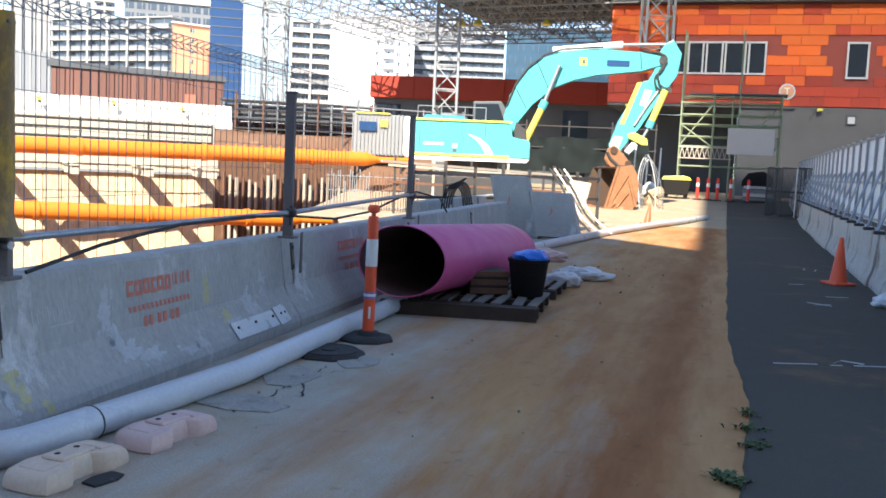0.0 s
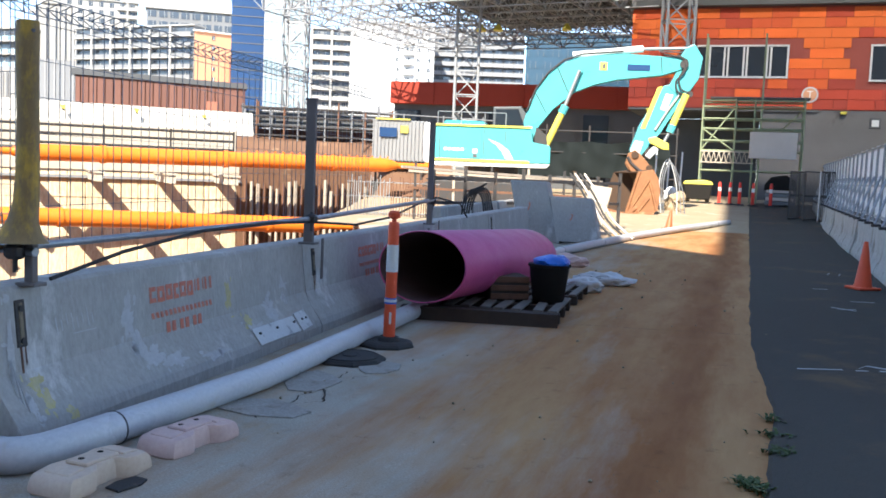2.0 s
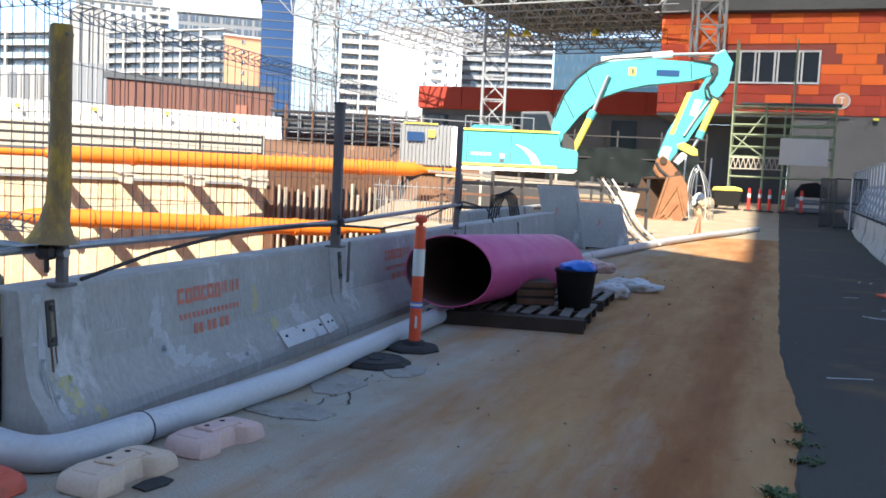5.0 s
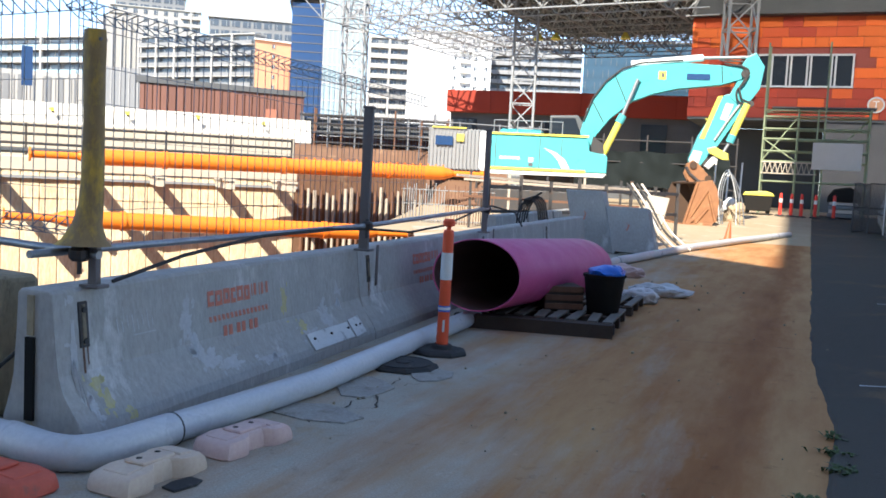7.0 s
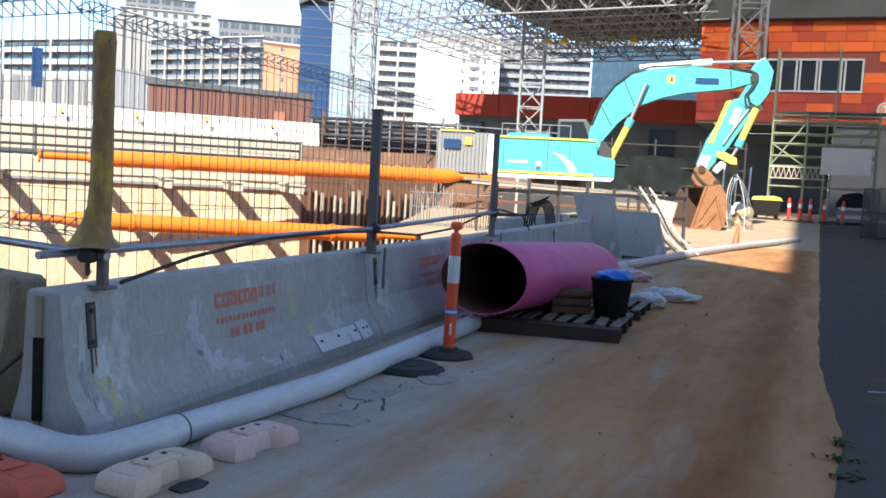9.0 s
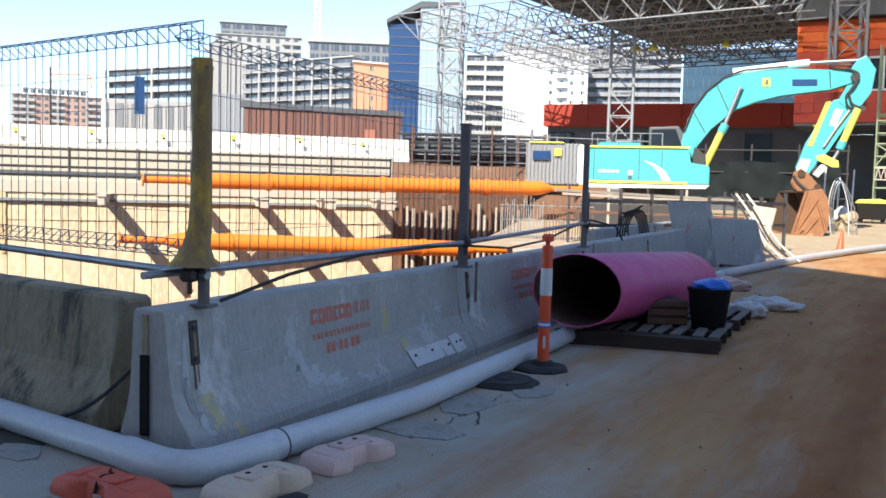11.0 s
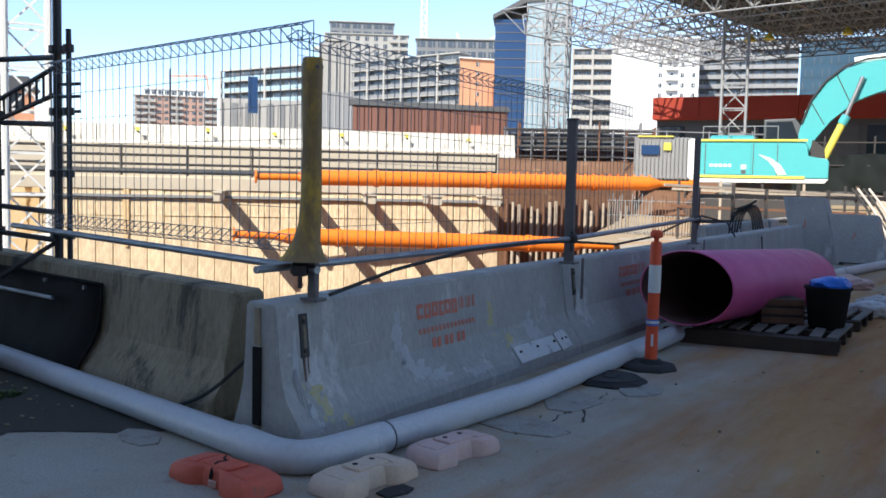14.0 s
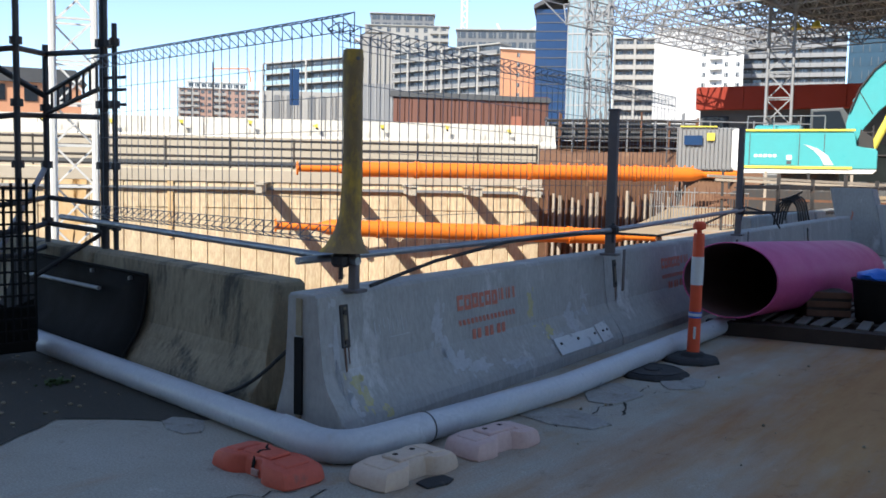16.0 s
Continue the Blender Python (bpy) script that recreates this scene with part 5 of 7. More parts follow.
# Dark slab stands for the shaded gap under the boom's foot.
part("boom_foot", slab([(1.75, 2.66), (1.85, 3.3), (2.25, 3.0), (2.3, 2.62)], 0.5, at=0.5, bev=0.02), STEEL_DARK, boom, "dark slab standing for the shaded gap under the boom")
part("barrel", sweep([(2.22, 0.72, 2.55), (2.83, 0.72, 3.95)], 0.13, 14), YELLOW, exc, "yellow boom cylinder", smooth=True)
part("barrel_head", sweep([(2.78, 0.72, 3.85), (2.92, 0.72, 4.15)], 0.16, 14), TEAL, exc, smooth=True)
part("rod", sweep([(2.85, 0.72, 4.0), (3.38, 0.72, 5.5)], 0.07, 12), STEEL_GALV, exc, "bright cylinder rod", smooth=True)
part("barrel", sweep([(3.1, 1.2, 6.12), (5.75, 1.2, 6.43)], 0.13, 14), WHITE, exc, "pale stick cylinder", smooth=True)
part("rod", sweep([(5.7, 1.2, 6.42), (7.5, 1.2, 6.5)], 0.06, 12), STEEL_GALV, exc, smooth=True)
part("stick_head", slab([(7.35, 6.5), (7.63, 6.64), (7.97, 6.13), (7.85, 5.3), (7.48, 4.74), (7.1, 4.68), (6.75, 5.0), (7.15, 5.75), (7.1, 6.1)], 0.5, at=0.95, bev=0.04), TEAL, exc)
stick = part("stick", slab([(6.6, 5.05), (7.3, 5.2), (7.42, 4.7), (6.55, 3.25), (6.15, 2.75), (5.85, 2.3), (5.5, 2.3), (5.45, 2.6), (5.62, 3.1), (5.75, 3.5)], 0.46, at=0.98, bev=0.03), TEAL, exc)
part("edge_stripe", slab([(6.36, 4.98), (6.54, 5.02), (5.98, 3.4), (5.8, 3.4)], 0.02, at=0.955), YELLOW, stick, "yellow edge stripe")
part("side_plate", slab([(6.68, 4.75), (6.95, 4.7), (6.72, 4.1), (6.5, 4.15)], 0.02, at=0.955), WHITE, stick, "pale side plate")
part("pipe", sweep([(7.2, 0.93, 4.75), (6.75, 0.93, 4.05), (6.35, 0.93, 3.35)], 0.05, 8), STEEL_GALV, stick)
part("end_guard", slab([(5.5, 2.35), (5.47, 2.6), (5.62, 2.95), (5.95, 2.9), (5.8, 2.4)], 0.03, at=0.94), PALE, stick, "worn pale end plate")
part("barrel", sweep([(7.42, 0.8, 4.72), (6.92, 0.8, 3.4)], 0.13, 14), YELLOW, exc, "yellow bucket cylinder", smooth=True)
part("barrel_head", sweep([(6.98, 0.8, 3.56), (6.88, 0.8, 3.28)], 0.155, 14), TEAL, exc, smooth=True)
part("rod", sweep([(6.9, 0.8, 3.32), (6.6, 0.8, 2.75)], 0.06, 12), STEEL_GALV, exc, smooth=True)
part("link", slab([(6.08, 3.02), (6.35, 3.1), (6.85, 2.86), (6.88, 2.62), (6.66, 2.62), (6.15, 2.86)], 0.12, at=0.66, bev=0.03), YELLOW, exc, "scuffed yellow link arm")
part("link", slab([(6.02, 2.36), (6.2, 2.24), (6.52, 2.6), (6.4, 2.76), (6.28, 2.72)], 0.3, at=0.75, bev=0.04), PALE, exc, "worn cream link")
part("link", slab([(5.95, 2.5), (6.1, 2.9), (6.4, 2.72), (6.1, 2.3)], 0.3, at=1.0, bev=0.03), STEEL_DARK, exc, "greasy dark link")
# Near black brown puts the shade inside the bucket into its colour.
BUCKET_IN = mat("shade_dark_steel", (0.05, 0.03, 0.02), 0.85, 0.1, other=(0.09, 0.05, 0.03), scale=3, amount=0.9)
BUCKET = mat("scoured_rusty_steel", (0.34, 0.16, 0.07), 0.7, 0.2, other=(0.2, 0.085, 0.045), scale=3, amount=0.9, dirt=(0.42, 0.27, 0.16), dirt_scale=2)
for y in (0.62, 1.25):
    ear = part("coupler", slab([(5.42, 2.45), (5.6, 2.58), (5.85, 2.4), (6.3, 1.9), (6.42, 1.55), (5.95, 1.6), (5.5, 1.75), (5.32, 2.05)], 0.1, at=y, bev=0.03), BUCKET, exc, "rusty coupler ear")
    for x, z, r in ((5.62, 2.38, 0.14), (6.18, 1.9, 0.12)):
        part("boss", sweep([(x, y - 0.06, z), (x, y + 0.16, z)], r, 14), BUCKET_IN, ear, smooth=True)
part("coupler_hook", sweep([(5.35, 0.6, 2.3), (5.5, 0.6, 2.05), (5.8, 0.6, 1.8), (6.0, 0.6, 1.72)], 0.06, 8), STEEL_DARK, exc)
near_ = [(5.75, 1.75), (6.3, 1.85), (6.5, 1.5), (6.58, 1.05), (6.54, 0.35), (6.3, 0.14), (5.32, 0.12)]
far_ = [(4.95, 1.72), (5.45, 1.8), (5.7, 1.45), (5.76, 1.0), (5.7, 0.42), (5.4, 0.3), (4.45, 0.3)]
bucket = part("bucket", slab(near_, 0.06, at=0.12), BUCKET, exc, "rusty digging bucket")
part("cheek", slab(far_, 0.06, at=1.6), BUCKET_IN, bucket)
bm = bmesh.new()
va = [[bm.verts.new((x, y, z)) for x, z in c] for y, c in ((0.18, near_), (1.6, far_))]
for k in range(len(near_) - 1):
    bm.faces.new((va[0][k], va[0][k + 1], va[1][k + 1], va[1][k]))
sh = part("shell", bm, BUCKET_IN, bucket)
sm = sh.modifiers.new("thick", "SOLIDIFY")
sm.thickness = 0.05
for a, b in (((5.78, 1.75), (5.36, 0.16)), ((6.15, 1.45), (5.45, 0.2)), ((6.18, 0.78), (5.8, 0.24)), ((6.2, 1.3), (6.5, 0.3)), ((5.45, 0.16), (6.4, 0.2))):
    bars("rib", [((a[0], 0.1, a[1]), (b[0], 0.1, b[1]), 0.055)], BUCKET, bucket, 6)
part("lip_plate", slab([(5.3, 0.1), (5.62, 0.42), (5.75, 0.38), (5.5, 0.1)], 0.05, at=0.05, bev=0.01), BUCKET, bucket)
bars("cutting_edge", [((5.3, 0.12, 0.12), (4.42, 1.62, 0.28), 0.07)], BUCKET, bucket, 6)
for k in range(5):
    o = part("tooth", slab([(-0.34, -0.04), (0.06, -0.06), (0.06, 0.08)], 0.12, at=-0.06), BUCKET, bucket)
    o.location = (5.22 - 0.19 * k, 0.25 + 0.32 * k, 0.14 + 0.03 * k)
loops = thing("hose", exc.matrix_basis.copy(), "pale thin hoses looped beside the bucket", "hose")
for k in range(3):
    part("lead", sweep(rounded([(6.78 + 0.06 * k, 1.2, 0.15), (6.62 + 0.08 * k, 1.2, 1.6), (6.95 + 0.05 * k, 1.25, 2.5 - 0.08 * k), (7.35 + 0.1 * k, 1.3, 1.3), (7.4 + 0.15 * k, 1.3, 0.2)], 0.5), 0.02, 8), (PALE, STEEL_GALV, STEEL_GALV)[k], loops, smooth=True)

# ---- red building ----
red = thing("station_building", Matrix.Translation(polar(17, 55, 0)) @ pose(0, 0, 0, 0, 0, -17), "red and orange panelled building over a grey base", "building")
part("core", box((6.4, 4.2, 8.52), (27.2, 8, 5.74)), RED_DARK, red)
# Dark band added above the front in place of the shaded canopy soffit.
part("eave_band", box((6.4, 4.0, 12.2), (27.4, 8.6, 1.6), 0.02), DARKGREY, red, "dark band standing for the shaded canopy soffit")
part("base_wall", box((9.2, 3.2, 2.9), (18.0, 6.0, 5.6), 0.02), BASE_GREY, red, "grey rendered base wall")
part("soffit", box((-2, 4, 5.6), (10.4, 7.9, 0.12)), DARKGREY, red)
# Dark back wall added for the shade of the open undercroft.
part("undercroft", box((-3.5, 7.6, 2.8), (7.4, 0.3, 5.4)), DARKGREY, red, "dark wall standing for the shade in the open undercroft")
pw, ph = 1.45, 0.56
pmesh = {}
def panel(x0, w, z):
    key = (round(w, 2), z > 7.3)
    if key not in pmesh:
        pmesh[key] = link_mesh("panel", box((0, 0, 0), (w - 0.02, 0.06, ph - 0.02), 0.008), RED_PANEL if z > 7.3 else RED_LOW, red)
        pmesh[key].matrix_basis = pose(x0 + w / 2, 0.17, z + ph / 2)
        return
    share("panel", pmesh[key].data, red, pose(x0 + w / 2, 0.17, z + ph / 2))
rnd = random.Random(5)
wins = [(-3.5, 1.5, 7.42, 9.25), (5.65, 6.8, 7.25, 9.25)]
for r in range(10):
    z, x = 5.7 + ph * r, -7.24 - (0.7 if r % 2 else 0)
    while x < 12.5:
        w = rnd.choice((0.7, 1.05, 1.4, 1.4, 1.75))
        x0 = max(x, -7.24)
        ok = not any(x0 < b and x0 + (x + w - x0) > a and z < d and z + ph > c for a, b, c, d in wins)
        if x + w - x0 > 0.3 and ok:
            panel(x0, x + w - x0, z)
        x += w
def window(parent, x0, x1, z0, z1, y, mull, name="window", fmat=WHITE):
    wi = part(name, box(((x0 + x1) / 2, y + 0.04, (z0 + z1) / 2), (x1 - x0, 0.05, z1 - z0)), GLASS, parent, "dark glazing")
    for a, b in (((x0 + x1) / 2, z0), ((x0 + x1) / 2, z1)):
        part("frame", box((a, y - 0.02, b), (x1 - x0 + 0.12, 0.12, 0.1)), fmat, wi)
    for x in [x0, x1] + mull:
        part("mullion", box((x, y - 0.02, (z0 + z1) / 2), (0.1, 0.12, z1 - z0)), fmat, wi)
    return wi
window(red, -3.5, 1.44, 7.45, 9.2, 0.14, [-2.75, -1.95, -1.75, -0.9, -0.72, 0.35, 0.55], fmat=PALE)
window(red, 5.7, 6.74, 7.3, 9.2, 0.14, [], fmat=PALE)
tsign = part("sign", lathe([(0.44, 0.0), (0.44, 0.05), (0.38, 0.05)], 32, m=pose(2.72, 0.1, 6.5, 90)), PALE, red, "round white T sign")
part("sign_face", lathe([(0.35, 0.0), (0.35, 0.08), (0.3, 0.08)], 32, m=pose(2.72, 0.1, 6.5, 90)), BRICK_O, tsign, "orange sign face")
fc_ = bpy.data.curves.new("letter", "FONT")
fc_.body, fc_.size, fc_.extrude, fc_.align_x, fc_.align_y = "T", 0.54, 0.01, "CENTER", "CENTER"
fc_.materials.append(WHITE)
lt = new("letter", fc_)
lt.parent, lt.matrix_basis = tsign, pose(2.72, 0.005, 6.5, 90)
part("vent", box((6.15, 0.17, 5.0), (0.55, 0.1, 0.55), 0.02), DARKGREY, red, "square vent")
part("vent_plate", box((6.15, 0.13, 5.0), (0.36, 0.06, 0.36), 0.01), PALE, red)
for x in (-7.0, 3.5, 10.5):
    part("spotlight", box((x + 1, 0.0, 5.52), (0.3, 0.25, 0.15), 0.02), YELLOW, red)

# long low red wing under the canopy
wing = thing("station_wing", Matrix.Translation(polar(1, 63, 0)) @ pose(0, 0, 0, 0, 0, -8), "low red wing of the station, darkened for the canopy's shade", "building")
part("fascia", box((2.75, 3, 6.75), (19.0, 6, 1.5)), RED_WING, wing, "red fascia darkened for the canopy's shade")
# The dark grey carries the canopy's shade on this wall.
part("wall", box((2.75, 3.4, 3.0), (18.8, 5.6, 6.0)), DARKGREY, wing, "wall coloured dark grey for the shade under the canopy")
for k in range(8):
    part("bay", box((-5.6 + 2.15 * k, 0.57, 3.3), (1.7, 0.1, 4.6)), DARKGREY if k % 3 else GLASS, wing, "dark bay")
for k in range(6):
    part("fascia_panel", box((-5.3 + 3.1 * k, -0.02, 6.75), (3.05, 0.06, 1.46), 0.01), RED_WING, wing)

# ---- canopy: space frame on lattice columns ----
can = thing("canopy", Matrix(), "grey steel space-frame canopy on lattice columns", "canopy")
CE, CB_ = Vector((0.906, -0.423, 0)).normalized(), Vector((0.423, 0.906, 0)).normalized()
C0, CZ, CELL = Vector((-15.0, 58.5, 0)), 11.2, 2.2
NX, NY = 17, 10
segs = []
def cn(i, j, z):
    return C0 + CE * (CELL * i) + CB_ * (CELL * j) + Vector((0, 0, z))
for i in range(NX + 1):
    for j in range(NY + 1):
        if i > 10:
            continue   # left open so that no truss shadow falls on the red building
        if i < NX:
            segs.append((cn(i, j, CZ + 1.5), cn(i + 1, j, CZ + 1.5), 0.048))
        if j < NY:
            segs.append((cn(i, j, CZ + 1.5), cn(i, j + 1, CZ + 1.5), 0.048))
        if i < NX and j < NY:
            c = cn(i + 0.5, j + 0.5, CZ)
            for a, b in ((0, 0), (1, 0), (0, 1), (1, 1)):
                segs.append((c, cn(i + a, j + b, CZ + 1.5), 0.044))
            if i < NX - 1:
                segs.append((c, cn(i + 1.5, j + 0.5, CZ), 0.048))
            if j < NY - 1:
                segs.append((c, cn(i + 0.5, j + 1.5, CZ), 0.048))
tagged(bars("space_frame", segs, FRAME, can, 5), kind="stuff")
bm = bmesh.new()
DZ = CZ + 1.75
ro = [cn(4.2, -0.1, DZ), cn(10.8, -0.1, DZ), cn(10.8, NY + 0.1, DZ), cn(4.2, NY + 0.1, DZ)]
lo = [bm.verts.new(p) for p in ro]
hi = [bm.verts.new(p + Vector((0, 0, 0.3))) for p in ro]
bm.faces.new(lo[::-1]); bm.faces.new(hi)
for k in range(4):
    bm.faces.new((lo[k], lo[(k + 1) % 4], hi[(k + 1) % 4], hi[k]))
# Deck and ribs are coloured dark to give the underside its shade.
part("roof_deck", bm, DARKGREY, can, "corrugated roof deck coloured dark for its shaded underside")
segs = []
for i in range(4, 10):
    for k in range(3):
        segs.append((cn(i + k / 3, 0, CZ + 1.68), cn(i + k / 3, NY, CZ + 1.68), 0.05))
bars("deck_rib", segs, DARKGREY, can)
# unseen louvred fore-roof, added to dim the red building: narrow blades with gaps
vs_, fs_ = [], []
for k in range(218):
    n_ = -9.5 + 0.087 * k
    a, b_ = cn(10.9, 0, DZ) + CB_ * n_, cn(NX + 3, 0, DZ) + CB_ * n_
    n0 = len(vs_)
    for z in (0.0, 0.012):
        vs_ += [tuple(a + Vector((0, 0, z))), tuple(b_ + Vector((0, 0, z))), tuple(b_ - CB_ * 0.052 + Vector((0, 0, z))), tuple(a - CB_ * 0.052 + Vector((0, 0, z)))]
    fs_ += [(n0, n0 + 1, n0 + 2, n0 + 3), (n0 + 4, n0 + 7, n0 + 6, n0 + 5)] + [(n0 + i_, n0 + 4 + i_, n0 + 4 + (i_ + 1) % 4, n0 + (i_ + 1) % 4) for i_ in range(4)]
lm = bpy.data.meshes.new("louvres")
lm.from_pydata(vs_, [], fs_)
lm.materials.append(MIDGREY)
lv = new("louvres", lm)
lv.parent = can
for i, j in ((8.5, 4.1), (5.95, 3.8), (6.5, 3.8)):
    part("lamp", lathe([(0.1, CZ - 0.2), (0.32, CZ - 0.55), (0.3, CZ - 0.62)], 12, m=Matrix.Translation(cn(i, j, 0))), YELLOW, can, "yellow-shaded canopy lamp")
def column(at, w, top, bottom=0.3, paint=FRAME, leg=0.085, lace=0.05):
    ob = thing("lattice_column", Matrix.Translation(at), "grey steel lattice column of the canopy", "column", "canopy columns")
    h = w / 2
    for x, y in ((-h, -h), (h, -h), (h, h), (-h, h)):
        bars("leg", [((x, y, bottom), (x, y, top), leg)], paint, ob, 6)
    z, k = bottom, 0
    while z < top - w * 0.5:
        z2, segs = min(z + w * 1.05, top), []
        for (ax, ay), (bx, by) in (((-h, -h), (h, -h)), ((h, -h), (h, h)), ((h, h), (-h, h)), ((-h, h), (-h, -h))):
            segs.append(((ax, ay, z), (bx, by, z), lace))
            segs.append(((ax, ay, z if k % 2 else z2), (bx, by, z2 if k % 2 else z), lace))
        for sg in [segs] if leg > 0.08 else [[one] for one in segs]:
            bars("lacing", sg, paint, ob)
        z, k = z2, k + 1
    return ob
column(polar(12.2, 53.4), 1.5, CZ + 1.5, 8.7)
column(polar(-0.4, 57.5), 1.4, CZ + 1.5)
column(polar(-10.9, 63), 1.45, CZ + 4.5)

# ---- green scaffold and site gear before the red building ----
gs = thing("scaffold", Matrix.Translation(polar(16.9, 47, 0.5)) @ pose(0, 0, 0, 0, 0, -17) @ Matrix.Diagonal((0.88, 1, 0.97, 1)), "green painted scaffold tower with platforms", "scaffold")
for x in (-2.75, -1.0, 0.0, 0.35, 2.55):
    for y in (0, 1.3):
        bars("standard", [((x, y, 0), (x, y, 8.4 if x in (-2.75, 0.35) else 5.2), 0.05)], GREEN_ST, gs, 6)
for z in (1.6, 2.6, 3.1, 3.7, 4.2, 4.8, 5.1):
    for y in (0, 1.3):
        bars("ledger", [((-2.75, y, z), (2.6, y, z), 0.045)], GREEN_ST, gs, 6)
for a, b in (((-2.75, 0, 2.6), (-1.0, 0, 4.8)), ((-1.0, 0, 2.6), (-2.75, 0, 3.7)), ((0.35, 1.3, 2.6), (2.55, 1.3, 4.8))):
    bars("brace", [(a, b, 0.04)], GREEN_ST, gs, 6)
segs = []
for k in range(10):
    x = -2.7 + 0.27 * k
    segs += [((x, -0.02, 2.0), (x + 0.135, -0.02, 2.55), 0.03), ((x + 0.135, -0.02, 2.55), (x + 0.27, -0.02, 2.0), 0.03)]
bars("lattice_beam", segs + [((-2.75, -0.02, 2.0), (0.1, -0.02, 2.0), 0.04), ((-2.75, -0.02, 2.55), (0.1, -0.02, 2.55), 0.04)], BOARD, gs)
part("board", box((1.05, -0.25, 2.9), (2.45, 0.06, 1.3), 0.01), BOARD_BRIGHT, gs, "pale plywood board")
part("platform", box((0.2, 0.65, 5.25), (5.2, 1.3, 0.08)), DARKGREY, gs)
bin_ = thing("wheelie_bin", Matrix.Translation(polar(13.95, 45.0, 0.47)) @ pose(0, 0, 0, 0, 0, -12), "large black rubbish bin with a yellow lid", "bin")
part("body", slab([(-0.55, 0.15), (0.55, 0.15), (0.66, 0.85), (-0.66, 0.85)], 0.75, at=0, bev=0.04), TARP, bin_)
part("lid", slab([(-0.7, 0.86), (0.7, 0.86), (0.6, 1.0), (0.3, 1.08), (-0.6, 1.02)], 0.82, at=-0.03, bev=0.03), YELLOW, bin_, "yellow lid")
for x in (-0.45, 0.45):
    part("wheel", lathe([(0.1, -0.05), (0.1, 0.05)], 12, m=pose(x, 0.2, 0.1, 90)), RUBBER, bin_)
for az, d in ((15.2, 45), (15.8, 44.5), (16.35, 44), (17.1, 44), (18.1, 43.5)):
    bo = thing("delineator_post", Matrix.Translation(polar(az, d, 0.45)), "slim red plastic delineator post on the far ground", "delineator", "far delineators")
    part("base", lathe([(0.25, 0), (0.2, 0.06), (0.1, 0.07)], 10), RUBBER, bo)
    part("tube", lathe([(0.08, 0.05), (0.07, 0.92), (0.05, 1.05)], 10), RED_POST, bo)
    part("band", lathe([(0.079, 0.62), (0.077, 0.8)], 10), WHITE_BAND, bo, "pale reflective band")
tk = thing("covered_stack", Matrix.Translation(polar(18.6, 45, 0.5)) @ pose(0, 0, 0, 0, 0, -18), "stack of pale boards under a dark sheet", "stack")
for k in range(4):
    part("board", box((0.03 * math.sin(k * 2.0), 0.7, 0.1 + 0.19 * k), (1.35 - 0.05 * k, 1.4, 0.16), 0.02), BOARD_BRIGHT if k % 2 else CITY_GREY, tk)
part("tarpaulin", slab([(-0.72, 0.7), (0.72, 0.7), (0.66, 1.15), (0.2, 1.42), (-0.45, 1.3), (-0.7, 0.95)], 1.5, at=-0.04, bev=0.06), TARP, tk, "dark tarpaulin")
rubble = thing("rubble_heap", Matrix.Translation(polar(11.6, 38.5, 0.2)), "heap of pale rubble and white bags beside the bucket", "rubble")
for k in range(16):
    bm = bmesh.new()
    bmesh.ops.create_icosphere(bm, subdivisions=2, radius=0.16 + 0.16 * rnd.random())
    for v in bm.verts:
        v.co *= 1 + 0.3 * noise.noise(v.co * 5 + Vector((k, 0, 0)))
        v.co += Vector((rnd.random() * 0, 0, 0))
    o = part("lump", bm, WHITE if k % 3 == 0 else SAND, rubble)
    o.location = (0.55 * math.sin(k * 1.3) + 0.3, 0.5 * math.cos(k * 2.1), 0.1 + 0.045 * k)
for k in range(4):
    tp = thing("site_pole", Matrix.Translation(polar(10.6 + 0.75 * k, 41, 0.3)), "thin pale pole standing on the site", "pole", "site poles")
    bars("pole", [((0, 0, 0), (0.05, 0, 2.1 + 0.3 * (k % 2)), 0.035)], WHITE, tp, 6)
# dark sheeting and rail behind the machine
ds = thing("site_screen", Matrix.Translation(polar(7.2, 48, 0.5)) @ pose(0, 0, 0, 0, 0, -8), "dark sagging sheeting on a tube frame behind the excavator", "screen")
bm = bmesh.new()
def fold(u, v):
    """Depth of the folds: pinched at the posts, slack in between."""
    return 0.11 * math.sin(u * 4.1 + 5.0 * v + 3.5 * noise.noise((u * 0.6, v * 1.5, 3))) * (0.4 + 0.6 * v) + 0.3 * noise.noise((u * 0.9, v * 1.2, 0))
g = [[bm.verts.new((-4.2 + 8.4 * i / 70, fold(8.4 * i / 70, j / 12), 0.95 + 1.85 * j / 12 - 0.10 * abs(math.sin(i * 0.18)) * (j / 12) ** 2)) for i in range(71)] for j in range(13)]
for a, b in zip(g, g[1:]):
    for k in range(70):
        bm.faces.new((a[k], a[k + 1], b[k + 1], b[k]))
part("sheet", bm, TARP_TEAL, ds, smooth=True)
for k in range(5):
    bars("post", [((-4.3 + 2.2 * k, 0.1, -0.2), (-4.3 + 2.2 * k, 0.1, 3.6), 0.05)], STEEL_DARK, ds, 6)
for z in (1.0, 2.2, 3.3):
    bars("rail", [((-4.4, 0.1, z), (4.6, 0.1, z), 0.04)], STEEL_DARK, ds, 6)

# ---- dark scaffolding and shed beyond the pit ----
sc = thing("scaffold", Matrix.Translation(polar(-9.4, 45, 2.4)) @ pose(0, 0, 0, 0, 0, 9), "dark scaffold frames on the earth bank", "scaffold")
